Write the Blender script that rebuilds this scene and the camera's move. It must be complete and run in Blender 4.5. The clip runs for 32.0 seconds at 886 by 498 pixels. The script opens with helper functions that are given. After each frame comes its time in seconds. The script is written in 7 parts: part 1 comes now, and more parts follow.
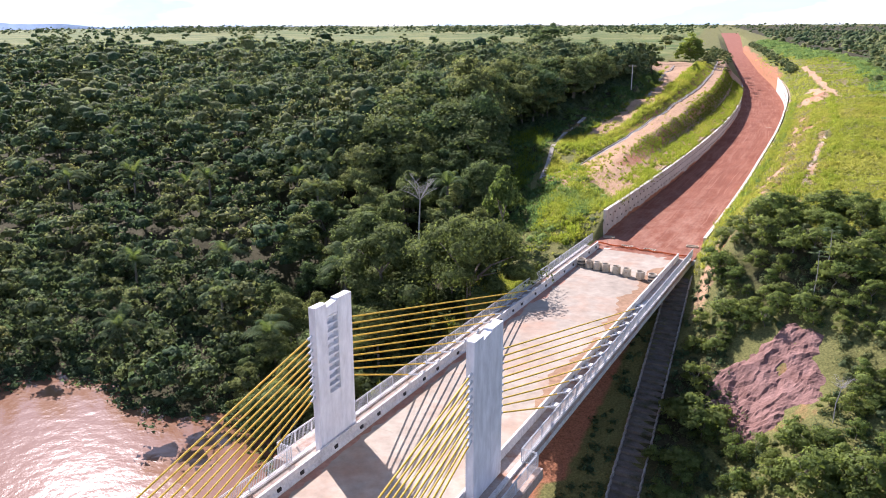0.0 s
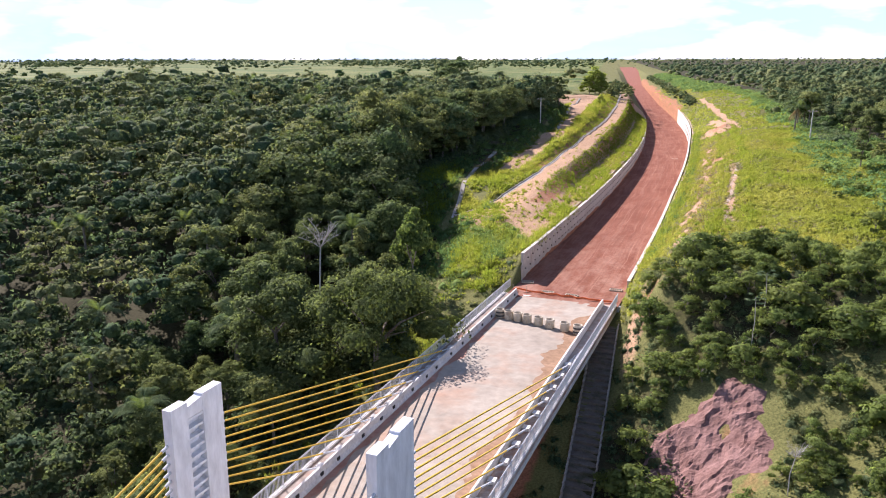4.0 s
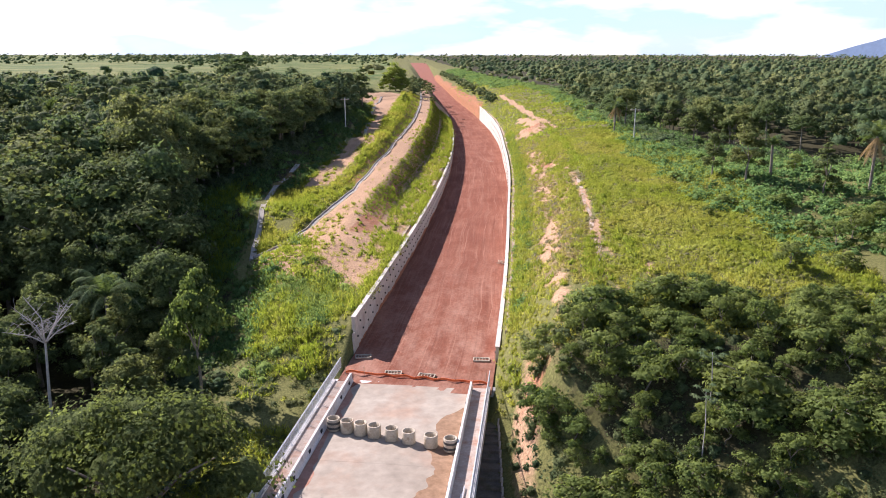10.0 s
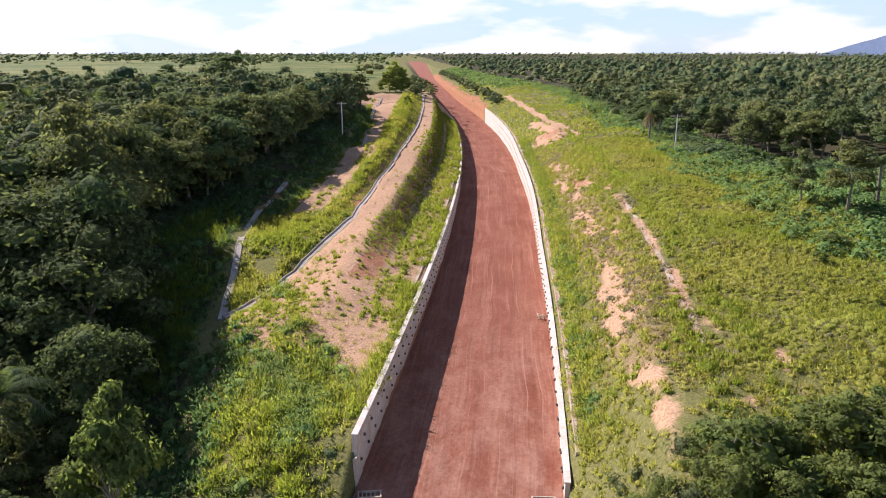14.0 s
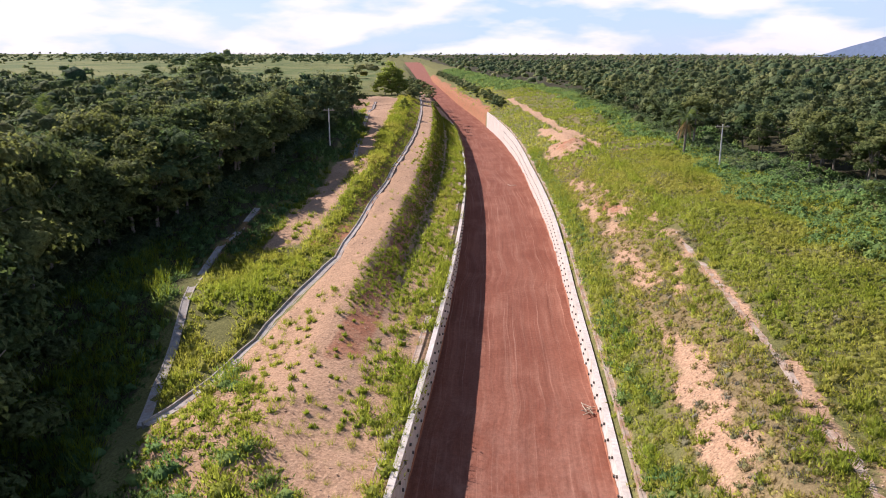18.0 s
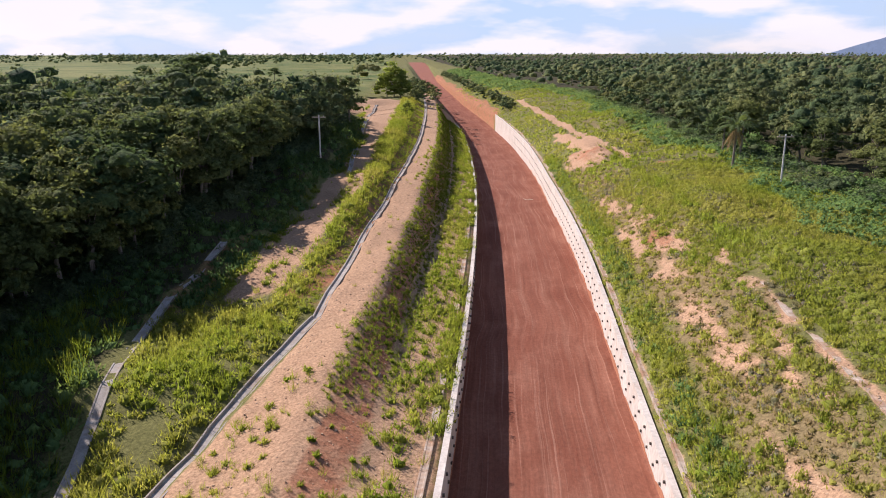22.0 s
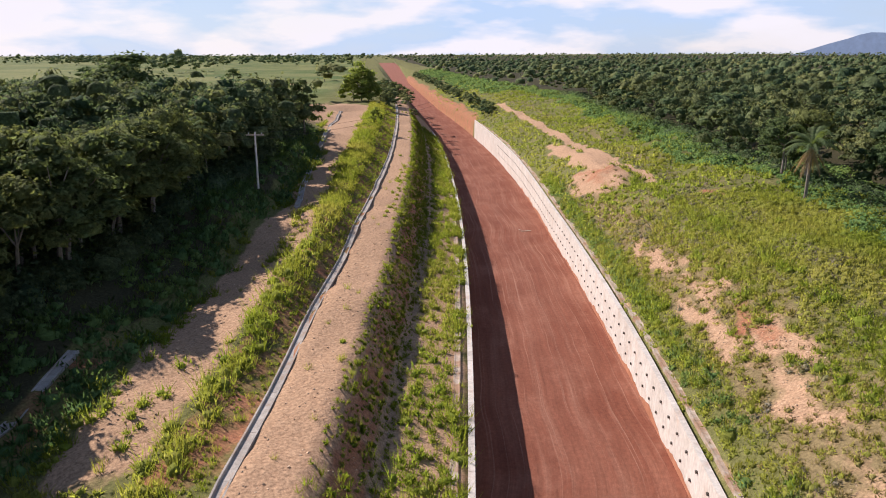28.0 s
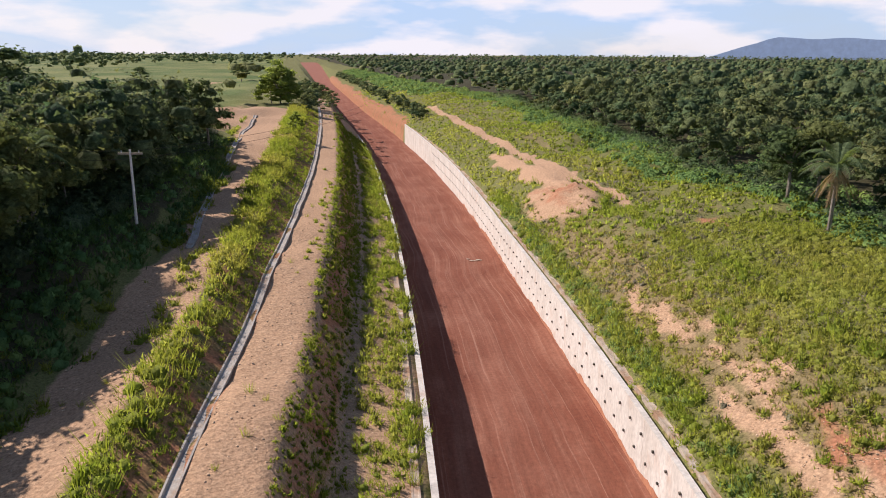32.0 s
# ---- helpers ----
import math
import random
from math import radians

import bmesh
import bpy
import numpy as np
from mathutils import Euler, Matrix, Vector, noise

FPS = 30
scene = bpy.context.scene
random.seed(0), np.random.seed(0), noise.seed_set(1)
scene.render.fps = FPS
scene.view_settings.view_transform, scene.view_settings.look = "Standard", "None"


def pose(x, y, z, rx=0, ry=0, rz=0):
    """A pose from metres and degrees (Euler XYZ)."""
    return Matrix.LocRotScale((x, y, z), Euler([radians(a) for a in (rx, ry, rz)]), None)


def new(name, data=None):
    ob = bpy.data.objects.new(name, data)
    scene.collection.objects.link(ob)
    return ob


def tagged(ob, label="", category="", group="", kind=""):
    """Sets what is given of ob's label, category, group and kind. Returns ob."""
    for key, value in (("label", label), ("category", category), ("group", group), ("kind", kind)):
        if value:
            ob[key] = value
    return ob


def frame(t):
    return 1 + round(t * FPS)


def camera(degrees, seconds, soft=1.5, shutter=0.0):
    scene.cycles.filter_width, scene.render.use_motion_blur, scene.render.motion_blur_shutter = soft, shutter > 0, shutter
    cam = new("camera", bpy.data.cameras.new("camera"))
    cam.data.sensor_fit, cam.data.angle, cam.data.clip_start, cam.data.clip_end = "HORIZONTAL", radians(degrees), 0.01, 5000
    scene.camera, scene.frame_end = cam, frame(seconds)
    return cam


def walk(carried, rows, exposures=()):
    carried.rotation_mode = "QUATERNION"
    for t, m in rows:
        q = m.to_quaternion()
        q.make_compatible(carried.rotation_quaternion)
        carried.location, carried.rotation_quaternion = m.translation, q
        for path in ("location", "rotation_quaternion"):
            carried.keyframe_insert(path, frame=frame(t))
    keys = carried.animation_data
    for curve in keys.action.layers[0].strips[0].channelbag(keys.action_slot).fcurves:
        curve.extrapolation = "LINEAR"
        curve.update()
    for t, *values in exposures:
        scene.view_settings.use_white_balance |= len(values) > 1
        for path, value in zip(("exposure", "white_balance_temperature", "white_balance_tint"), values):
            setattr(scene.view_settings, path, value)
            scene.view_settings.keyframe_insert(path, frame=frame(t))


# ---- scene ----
cam = camera(60.12, 32.0, soft=1.0)

# seconds, x, y, z, yaw, pitch, roll
PATH = [
    (0, 0.06, -22.64, 31.20, 5.44, -16.10, -0.16),
    (0.5, 0.20, -21.04, 31.22, 5.39, -15.50, -0.14),
    (1, 0.32, -19.35, 31.23, 5.27, -14.73, -0.13),
    (1.5, 0.36, -17.79, 31.20, 4.43, -14.08, -0.10),
    (2, 0.34, -16.38, 31.14, 3.31, -13.61, -0.11),
    (2.5, 0.29, -15.17, 31.04, 2.22, -13.61, -0.08),
    (3, 0.25, -14.05, 30.93, 0.97, -13.61, -0.04),
    (3.5, 0.23, -12.89, 30.82, -0.14, -13.69, -0.06),
    (4, 0.27, -11.70, 30.73, -1.29, -13.73, -0.04),
    (4.5, 0.35, -10.37, 30.65, -2.20, -13.77, -0.02),
    (6.5, 0.51, -2.06, 30.51, -4.35, -13.89, 0.01),
    (7, 0.51, 0.59, 30.58, -5.27, -13.93, 0.03),
    (7.5, 0.52, 3.27, 30.63, -6.39, -13.97, 0.03),
    (8, 0.56, 6.17, 30.66, -7.48, -13.98, -0.00),
    (8.5, 0.69, 9.17, 30.68, -7.70, -14.02, -0.02),
    (9, 0.91, 12.29, 30.67, -8.16, -13.99, 0.01),
    (9.5, 1.16, 15.42, 30.64, -13.45, -14.05, 0.10),
    (10, 1.34, 18.80, 30.61, -16.55, -14.03, 0.04),
    (10.5, 1.66, 21.99, 30.60, -16.66, -14.07, 0.05),
    (11, 2.07, 25.32, 30.61, -16.65, -14.06, 0.04),
    (11.5, 2.55, 28.50, 30.61, -16.65, -14.08, 0.02),
    (12, 3.07, 31.81, 30.62, -16.63, -14.09, -0.03),
    (12.5, 3.69, 35.17, 30.62, -16.66, -14.10, -0.03),
    (13, 4.33, 38.52, 30.62, -16.71, -14.11, -0.05),
    (13.5, 5.00, 41.77, 30.59, -16.73, -14.10, -0.05),
    (14, 5.73, 45.12, 30.57, -16.77, -14.13, -0.04),
    (14.5, 6.54, 48.49, 30.56, -16.83, -14.11, 0.01),
    (16.5, 9.53, 61.10, 30.40, -17.02, -14.11, 0.04),
    (17, 10.32, 64.28, 30.37, -17.04, -14.10, 0.06),
    (17.5, 11.09, 67.26, 30.33, -17.07, -14.09, 0.08),
    (18, 11.83, 70.12, 30.31, -17.07, -14.07, 0.09),
    (18.5, 12.61, 72.94, 30.31, -17.03, -14.06, -0.03),
    (19, 13.41, 75.59, 30.30, -17.10, -14.03, -0.10),
    (19.5, 14.15, 78.22, 30.28, -16.82, -14.04, -0.12),
    (20, 14.88, 80.92, 30.25, -16.53, -14.05, -0.11),
    (20.5, 15.60, 83.86, 30.20, -16.59, -14.07, -0.10),
    (21, 16.35, 86.76, 30.14, -16.65, -14.08, -0.10),
    (21.5, 17.12, 89.52, 30.07, -16.71, -14.07, -0.08),
    (22, 17.90, 92.29, 30.01, -16.72, -14.07, -0.13),
    (22.5, 18.67, 95.06, 29.96, -16.74, -14.06, -0.24),
    (23, 19.42, 97.82, 29.93, -16.81, -14.04, -0.23),
    (23.5, 20.13, 100.66, 29.89, -16.86, -14.06, -0.25),
    (24, 20.84, 103.41, 29.87, -16.91, -14.04, -0.18),
    (24.5, 21.51, 106.02, 29.87, -16.98, -14.03, -0.11),
    (25, 22.17, 108.58, 29.86, -17.14, -14.00, -0.04),
    (25.5, 22.85, 111.16, 29.84, -17.54, -14.01, -0.09),
    (27.5, 26.59, 123.77, 29.62, -18.78, -14.05, -0.22),
    (28, 27.43, 126.83, 29.58, -18.81, -14.04, -0.22),
    (28.5, 28.24, 129.74, 29.52, -18.87, -14.08, -0.24),
    (29, 29.03, 132.59, 29.46, -18.90, -14.05, -0.21),
    (29.5, 29.83, 135.28, 29.37, -19.40, -14.08, -0.15),
    (30, 30.61, 138.10, 29.28, -24.04, -14.06, -0.01),
    (30.5, 31.39, 141.03, 29.19, -24.44, -14.08, 0.07),
    (31, 32.24, 144.18, 29.15, -24.46, -14.06, 0.16),
    (31.5, 33.07, 147.14, 29.14, -24.51, -14.03, 0.25),
    (32, 33.91, 150.10, 29.13, -24.52, -14.00, 0.31),
]


def flight_pose(x, y, z, yaw, pitch, roll):
    return pose(x, y, z, 0, 0, yaw) @ pose(0, 0, 0, 90 + pitch, 0, 0) @ pose(0, 0, 0, 0, 0, roll)


walk(cam, [(row[0], flight_pose(*row[1:])) for row in PATH],
     [(0, 1.13, 5950, 26), (1.2, 1.06, 5960, 26), (3, 1.02, 6000, 26), (9, 0.95, 6050, 25), (13, 0.8, 6200, 27), (19, 0.56, 6250, 27), (23, 0.46, 6300, 26), (28, 0.42, 6350, 23), (32, 0.38, 6350, 22)])

# ---------------------------------------------------------------- light
SUN_HEADING, SUN_HEIGHT = -34.0, 37.0   # degrees from +y to the right, and above the horizon
sun_way = Vector((math.sin(radians(SUN_HEADING)) * math.cos(radians(SUN_HEIGHT)),
                  math.cos(radians(SUN_HEADING)) * math.cos(radians(SUN_HEIGHT)), math.sin(radians(SUN_HEIGHT))))
sun = new("sun", bpy.data.lights.new("sun", "SUN"))
sun.data.energy, sun.data.angle, sun.data.color = 5.0, radians(0.53), (1.0, 0.93, 0.82)
sun.rotation_mode = "QUATERNION"
sun.rotation_quaternion = sun_way.to_track_quat("Z", "Y")

world = bpy.data.worlds.new("world")
scene.world = world
world.use_nodes = True
wn, wl = world.node_tree.nodes, world.node_tree.links
wn.clear()
sky = wn.new("ShaderNodeTexSky")
sky.sky_type, sky.sun_disc = "NISHITA", False
sky.sun_elevation, sky.sun_rotation = radians(SUN_HEIGHT), radians(SUN_HEADING)
sky.air_density, sky.dust_density = 1.0, 0.3
w_co = wn.new("ShaderNodeTexCoord")
w_map = wn.new("ShaderNodeMapping")
w_map.inputs["Scale"].default_value = (2.6, 2.6, 9.0)
w_noise = wn.new("ShaderNodeTexNoise")
w_noise.inputs["Scale"].default_value, w_noise.inputs["Detail"].default_value = 1.6, 7.0
w_ramp = wn.new("ShaderNodeValToRGB")
w_ramp.color_ramp.elements[0].position, w_ramp.color_ramp.elements[1].position = 0.38, 0.58
w_ramp.color_ramp.elements[0].color, w_ramp.color_ramp.elements[1].color = (0.75, 0.75, 0.75, 1), (1, 1, 1, 1)
# the cloud bank thins out upwards
w_sep = wn.new("ShaderNodeSeparateXYZ")
w_up = wn.new("ShaderNodeMapRange")
w_up.inputs["From Min"].default_value, w_up.inputs["From Max"].default_value = 0.07, 0.32
w_up.inputs["To Min"].default_value, w_up.inputs["To Max"].default_value = 1.0, 0.05
w_thin = wn.new("ShaderNodeMath")
w_thin.operation = "MULTIPLY"
w_mix = wn.new("ShaderNodeMixRGB")
# thin blue gaps between the clouds
w_gap = wn.new("ShaderNodeTexNoise")
w_gap.inputs["Scale"].default_value, w_gap.inputs["Detail"].default_value = 3.2, 8.0
w_cloud = wn.new("ShaderNodeValToRGB")
w_cloud.color_ramp.elements[0].position, w_cloud.color_ramp.elements[1].position = 0.42, 0.58
w_cloud.color_ramp.elements[0].color, w_cloud.color_ramp.elements[1].color = (0.54, 0.74, 0.95, 1), (0.95, 0.96, 0.965, 1)
w_gain = wn.new("ShaderNodeMixRGB")
w_gain.blend_type = "MULTIPLY"
w_gain.inputs["Fac"].default_value = 1.0
w_gain.inputs["Color2"].default_value = (9.6, 9.6, 9.6, 1)
wl.new(w_map.outputs["Vector"], w_gap.inputs["Vector"])
wl.new(w_gap.outputs["Fac"], w_cloud.inputs["Fac"])
wl.new(w_cloud.outputs["Color"], w_gain.inputs["Color1"])
wl.new(w_gain.outputs["Color"], w_mix.inputs["Color2"])
w_bg = wn.new("ShaderNodeBackground")
w_bg.inputs["Strength"].default_value = 0.075
w_out = wn.new("ShaderNodeOutputWorld")
wl.new(w_co.outputs["Generated"], w_map.inputs["Vector"])
wl.new(w_map.outputs["Vector"], w_noise.inputs["Vector"])
wl.new(w_noise.outputs["Fac"], w_ramp.inputs["Fac"])
wl.new(w_co.outputs["Generated"], w_sep.inputs["Vector"])
wl.new(w_sep.outputs["Z"], w_up.inputs["Value"])
wl.new(w_ramp.outputs["Color"], w_thin.inputs[0])
wl.new(w_up.outputs["Result"], w_thin.inputs[1])
wl.new(w_thin.outputs["Value"], w_mix.inputs["Fac"])
wl.new(sky.outputs["Color"], w_mix.inputs["Color1"])
wl.new(w_mix.outputs["Color"], w_bg.inputs["Color"])
wl.new(w_bg.outputs["Background"], w_out.inputs["Surface"])


# ---------------------------------------------------------------- materials
def material(name, base, other, scale=1.0, rough=0.85, bump=0.2, fine=None, spots=None, stretch=(1, 1, 1), detail=6.0, island=0.0, thing=0.0):
    """Two colours mixed by noise at one scale, darker and lighter grain at a finer one, with relief.
    spots: (colour, scale, from, to) of a third colour in patches. island, thing: how far pieces vary in brightness."""
    m = bpy.data.materials.new(name)
    m.use_nodes = True
    nodes, links = m.node_tree.nodes, m.node_tree.links
    bsdf = nodes["Principled BSDF"]
    bsdf.inputs["Roughness"].default_value = rough
    bsdf.inputs["Specular IOR Level"].default_value = 0.25
    geo = nodes.new("ShaderNodeNewGeometry")
    mapping = nodes.new("ShaderNodeMapping")
    mapping.inputs["Scale"].default_value = stretch
    links.new(geo.outputs["Position"], mapping.inputs["Vector"])

    def noise_of(s, d):
        n = nodes.new("ShaderNodeTexNoise")
        n.inputs["Scale"].default_value, n.inputs["Detail"].default_value, n.inputs["Roughness"].default_value = s, d, 0.62
        links.new(mapping.outputs["Vector"], n.inputs["Vector"])
        return n

    def ramp_of(n, a, b):
        r = nodes.new("ShaderNodeMapRange")
        r.inputs["From Min"].default_value, r.inputs["From Max"].default_value = a, b
        links.new(n.outputs["Fac"], r.inputs["Value"])
        return r

    def mix_of(kind, fac, a, b):
        x = nodes.new("ShaderNodeMixRGB")
        x.blend_type = kind
        for key, value in (("Fac", fac), ("Color1", a), ("Color2", b)):
            if isinstance(value, bpy.types.NodeSocket):
                links.new(value, x.inputs[key])
            elif key == "Fac":
                x.inputs[key].default_value = value
            else:
                x.inputs[key].default_value = (*value, 1)
        return x.outputs["Color"]

    coarse, grain = noise_of(scale, detail), noise_of(fine or scale * 9, 4.0)
    colour = mix_of("MIX", ramp_of(coarse, 0.33, 0.67).outputs["Result"], base, other)
    if spots:
        sn = noise_of(spots[1], 5.0)
        colour = mix_of("MIX", ramp_of(sn, spots[2], spots[3]).outputs["Result"], colour, spots[0])
    gr = ramp_of(grain, 0.25, 0.75)
    gr.inputs["To Min"].default_value, gr.inputs["To Max"].default_value = 0.78, 1.18
    colour = mix_of("MULTIPLY", 1.0, colour, gr.outputs["Result"])
    for amount, source in ((island, geo.outputs["Random Per Island"]), (thing, None)):
        if amount:
            if source is None:
                source = nodes.new("ShaderNodeObjectInfo").outputs["Random"]
            r = nodes.new("ShaderNodeMapRange")
            r.inputs["To Min"].default_value, r.inputs["To Max"].default_value = 1 - amount, 1 + amount
            links.new(source, r.inputs["Value"])
            colour = mix_of("MULTIPLY", 1.0, colour, r.outputs["Result"])
    links.new(colour, bsdf.inputs["Base Color"])
    if bump:
        b = nodes.new("ShaderNodeBump")
        b.inputs["Strength"].default_value, b.inputs["Distance"].default_value = bump, 0.12
        links.new(grain.outputs["Fac"], b.inputs["Height"])
        links.new(b.outputs["Normal"], bsdf.inputs["Normal"])
    return m


def leaf_material(name, dark, light, yellow, thing=0.0, tint=False, through_light=0.35, puffed=False, relief_depth=0.55, mottle=0.55):
    """Leaves: each varies from dark to light, trees as wholes vary too, and light shines through."""
    m = bpy.data.materials.new(name)
    m.use_nodes = True
    nodes, links = m.node_tree.nodes, m.node_tree.links
    nodes.clear()
    out = nodes.new("ShaderNodeOutputMaterial")
    geo = nodes.new("ShaderNodeNewGeometry")
    a = nodes.new("ShaderNodeMixRGB")
    a.inputs["Color1"].default_value, a.inputs["Color2"].default_value = (*dark, 1), (*light, 1)
    links.new(geo.outputs["Random Per Island"], a.inputs["Fac"])
    b = nodes.new("ShaderNodeMixRGB")
    b.inputs["Color2"].default_value = (*yellow, 1)
    links.new(a.outputs["Color"], b.inputs["Color1"])
    if tint:
        t = nodes.new("ShaderNodeAttribute")
        t.attribute_name = "tint"
        links.new(t.outputs["Fac"], b.inputs["Fac"])
    elif thing:
        info = nodes.new("ShaderNodeObjectInfo")
        r = nodes.new("ShaderNodeMapRange")
        r.inputs["To Max"].default_value = thing
        links.new(info.outputs["Random"], r.inputs["Value"])
        links.new(r.outputs["Result"], b.inputs["Fac"])
    else:
        b.inputs["Fac"].default_value = 0.15
    diffuse = nodes.new("ShaderNodeBsdfPrincipled")
    diffuse.inputs["Roughness"].default_value = 0.75
    diffuse.inputs["Specular IOR Level"].default_value = 0.03
    trans = nodes.new("ShaderNodeBsdfTranslucent")
    bright = nodes.new("ShaderNodeMixRGB")
    bright.blend_type = "MULTIPLY"
    bright.inputs["Fac"].default_value = 1.0
    bright.inputs["Color2"].default_value = (1.5, 1.5, 0.6, 1)
    mix = nodes.new("ShaderNodeMixShader")
    mix.inputs["Fac"].default_value = through_light
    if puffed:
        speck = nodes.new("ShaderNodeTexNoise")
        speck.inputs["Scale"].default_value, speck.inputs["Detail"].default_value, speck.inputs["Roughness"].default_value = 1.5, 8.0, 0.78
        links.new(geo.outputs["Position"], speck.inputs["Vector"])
        # the relief noise also tones the leaves: shade in gaps is painted dark
        gap_dark = nodes.new("ShaderNodeMapRange")
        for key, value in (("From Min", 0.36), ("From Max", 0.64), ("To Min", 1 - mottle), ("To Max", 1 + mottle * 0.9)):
            gap_dark.inputs[key].default_value = value
        links.new(speck.outputs["Fac"], gap_dark.inputs["Value"])
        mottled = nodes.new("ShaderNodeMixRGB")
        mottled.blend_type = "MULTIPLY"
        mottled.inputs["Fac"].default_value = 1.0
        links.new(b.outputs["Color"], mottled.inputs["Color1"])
        links.new(gap_dark.outputs["Result"], mottled.inputs["Color2"])
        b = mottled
        puff = nodes.new("ShaderNodeAttribute")
        puff.attribute_name = "puff"
        turned = nodes.new("ShaderNodeVectorTransform")
        turned.vector_type, turned.convert_from, turned.convert_to = "NORMAL", "OBJECT", "WORLD"
        links.new(puff.outputs["Vector"], turned.inputs["Vector"])
        relief = nodes.new("ShaderNodeBump")
        relief.inputs["Strength"].default_value, relief.inputs["Distance"].default_value = 1.0, relief_depth
        links.new(speck.outputs["Fac"], relief.inputs["Height"])
        links.new(turned.outputs["Vector"], relief.inputs["Normal"])
        links.new(relief.outputs["Normal"], diffuse.inputs["Normal"])
    links.new(b.outputs["Color"], diffuse.inputs["Base Color"])
    links.new(b.outputs["Color"], bright.inputs["Color1"])
    links.new(bright.outputs["Color"], trans.inputs["Color"])
    links.new(diffuse.outputs["BSDF"], mix.inputs[1])
    links.new(trans.outputs["BSDF"], mix.inputs[2])
    links.new(mix.outputs["Shader"], out.inputs["Surface"])
    return m


CONCRETE = material("concrete", (0.56, 0.54, 0.51), (0.70, 0.68, 0.65), 0.5, 0.8, 0.12, spots=((0.36, 0.29, 0.24), 0.9, 0.58, 0.78))
PYLON_PAINT = material("pylon_concrete", (0.74, 0.75, 0.77), (0.82, 0.82, 0.83), 0.35, 0.75, 0.05, fine=1.5, spots=((0.50, 0.49, 0.48), 0.6, 0.62, 0.85), stretch=(1, 1, 0.35))
DECK = material("deck_concrete", (0.32, 0.27, 0.21), (0.42, 0.365, 0.295), 0.11, 0.85, 0.04, fine=0.9, spots=((0.37, 0.245, 0.17), 0.14, 0.48, 0.70))
MUD = material("dried_mud", (0.25, 0.15, 0.085), (0.33, 0.21, 0.13), 0.5, 0.95, 0.2, fine=2.0)
RED_DUST_SHADE = material("red_dust_and_shade", (0.36, 0.17, 0.11), (0.46, 0.27, 0.20), 0.4, 0.95, 0.15, fine=2.0)
SIDEWALK = material("sidewalk_concrete", (0.36, 0.29, 0.24), (0.46, 0.38, 0.32), 0.5, 0.85, 0.15, spots=((0.34, 0.17, 0.10), 0.6, 0.5, 0.7))
WALL = material("wall_concrete", (0.52, 0.475, 0.41), (0.64, 0.60, 0.535), 0.35, 0.85, 0.12, spots=((0.48, 0.35, 0.26), 0.45, 0.55, 0.80), stretch=(1, 1, 0.6))
CHANNEL = material("channel_concrete", (0.30, 0.275, 0.24), (0.45, 0.42, 0.37), 0.8, 0.9, 0.2, spots=((0.34, 0.25, 0.18), 0.6, 0.5, 0.7))
# very dark: the bridge's shade on the steps is partly in this colour
STAIR = material("dark_step_concrete", (0.13, 0.11, 0.09), (0.20, 0.175, 0.145), 0.9, 0.95, 0.2, spots=((0.07, 0.075, 0.04), 0.7, 0.5, 0.7))
GULLY = material("silted_stone", (0.36, 0.28, 0.21), (0.50, 0.43, 0.35), 0.9, 0.95, 0.35, fine=3.0, spots=((0.34, 0.21, 0.13), 0.5, 0.45, 0.6))
RUBBLE = material("loose_stone", (0.42, 0.28, 0.17), (0.60, 0.45, 0.31), 0.8, 0.95, 0.3, fine=5.0, island=0.3)
NAIL = material("nail_head_grout", (0.07, 0.06, 0.05), (0.16, 0.14, 0.12), 3.0, 0.9, 0.1, thing=0.35)
STEEL = material("galvanised_steel", (0.50, 0.52, 0.54), (0.60, 0.62, 0.63), 2.0, 0.45, 0.0)
# near-black; on scuppers and shed openings it stands in for inside shade
DARK = material("dark_opening", (0.03, 0.03, 0.03), (0.05, 0.045, 0.04), 2.0, 0.9, 0.0)
YELLOW = material("yellow_sheath", (0.62, 0.40, 0.04), (0.72, 0.48, 0.06), 1.5, 0.5, 0.0)
PIPE = material("pipe_concrete", (0.42, 0.36, 0.27), (0.55, 0.48, 0.37), 1.2, 0.9, 0.2, thing=0.12, spots=((0.30, 0.22, 0.15), 1.5, 0.55, 0.7))
BLACKPAINT = material("black_band", (0.05, 0.05, 0.05), (0.09, 0.085, 0.08), 2.0, 0.8, 0.05)
ORANGE = material("orange_net", (0.75, 0.16, 0.05), (0.85, 0.24, 0.09), 1.5, 0.7, 0.0)
TIMBER = material("bleached_timber", (0.36, 0.29, 0.21), (0.50, 0.42, 0.31), 2.0, 0.9, 0.1)
BARK = material("bark", (0.17, 0.14, 0.11), (0.28, 0.25, 0.21), 1.5, 0.95, 0.3)
DEADWOOD = material("dead_wood", (0.36, 0.33, 0.30), (0.46, 0.43, 0.40), 1.5, 0.95, 0.2)
ROCK = material("bank_rock", (0.165, 0.087, 0.072), (0.30, 0.175, 0.15), 0.6, 0.95, 0.9, fine=3.2)
SOIL = material("red_subsoil", (0.34, 0.14, 0.075), (0.45, 0.21, 0.12), 0.4, 0.95, 0.5, fine=2.5)
# blue haze is put into the hills' own colour
HILL = material("hazed_hill", (0.36, 0.42, 0.52), (0.40, 0.46, 0.56), 0.004, 1.0, 0.0)
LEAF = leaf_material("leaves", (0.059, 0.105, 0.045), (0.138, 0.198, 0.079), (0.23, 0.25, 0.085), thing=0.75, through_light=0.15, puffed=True)
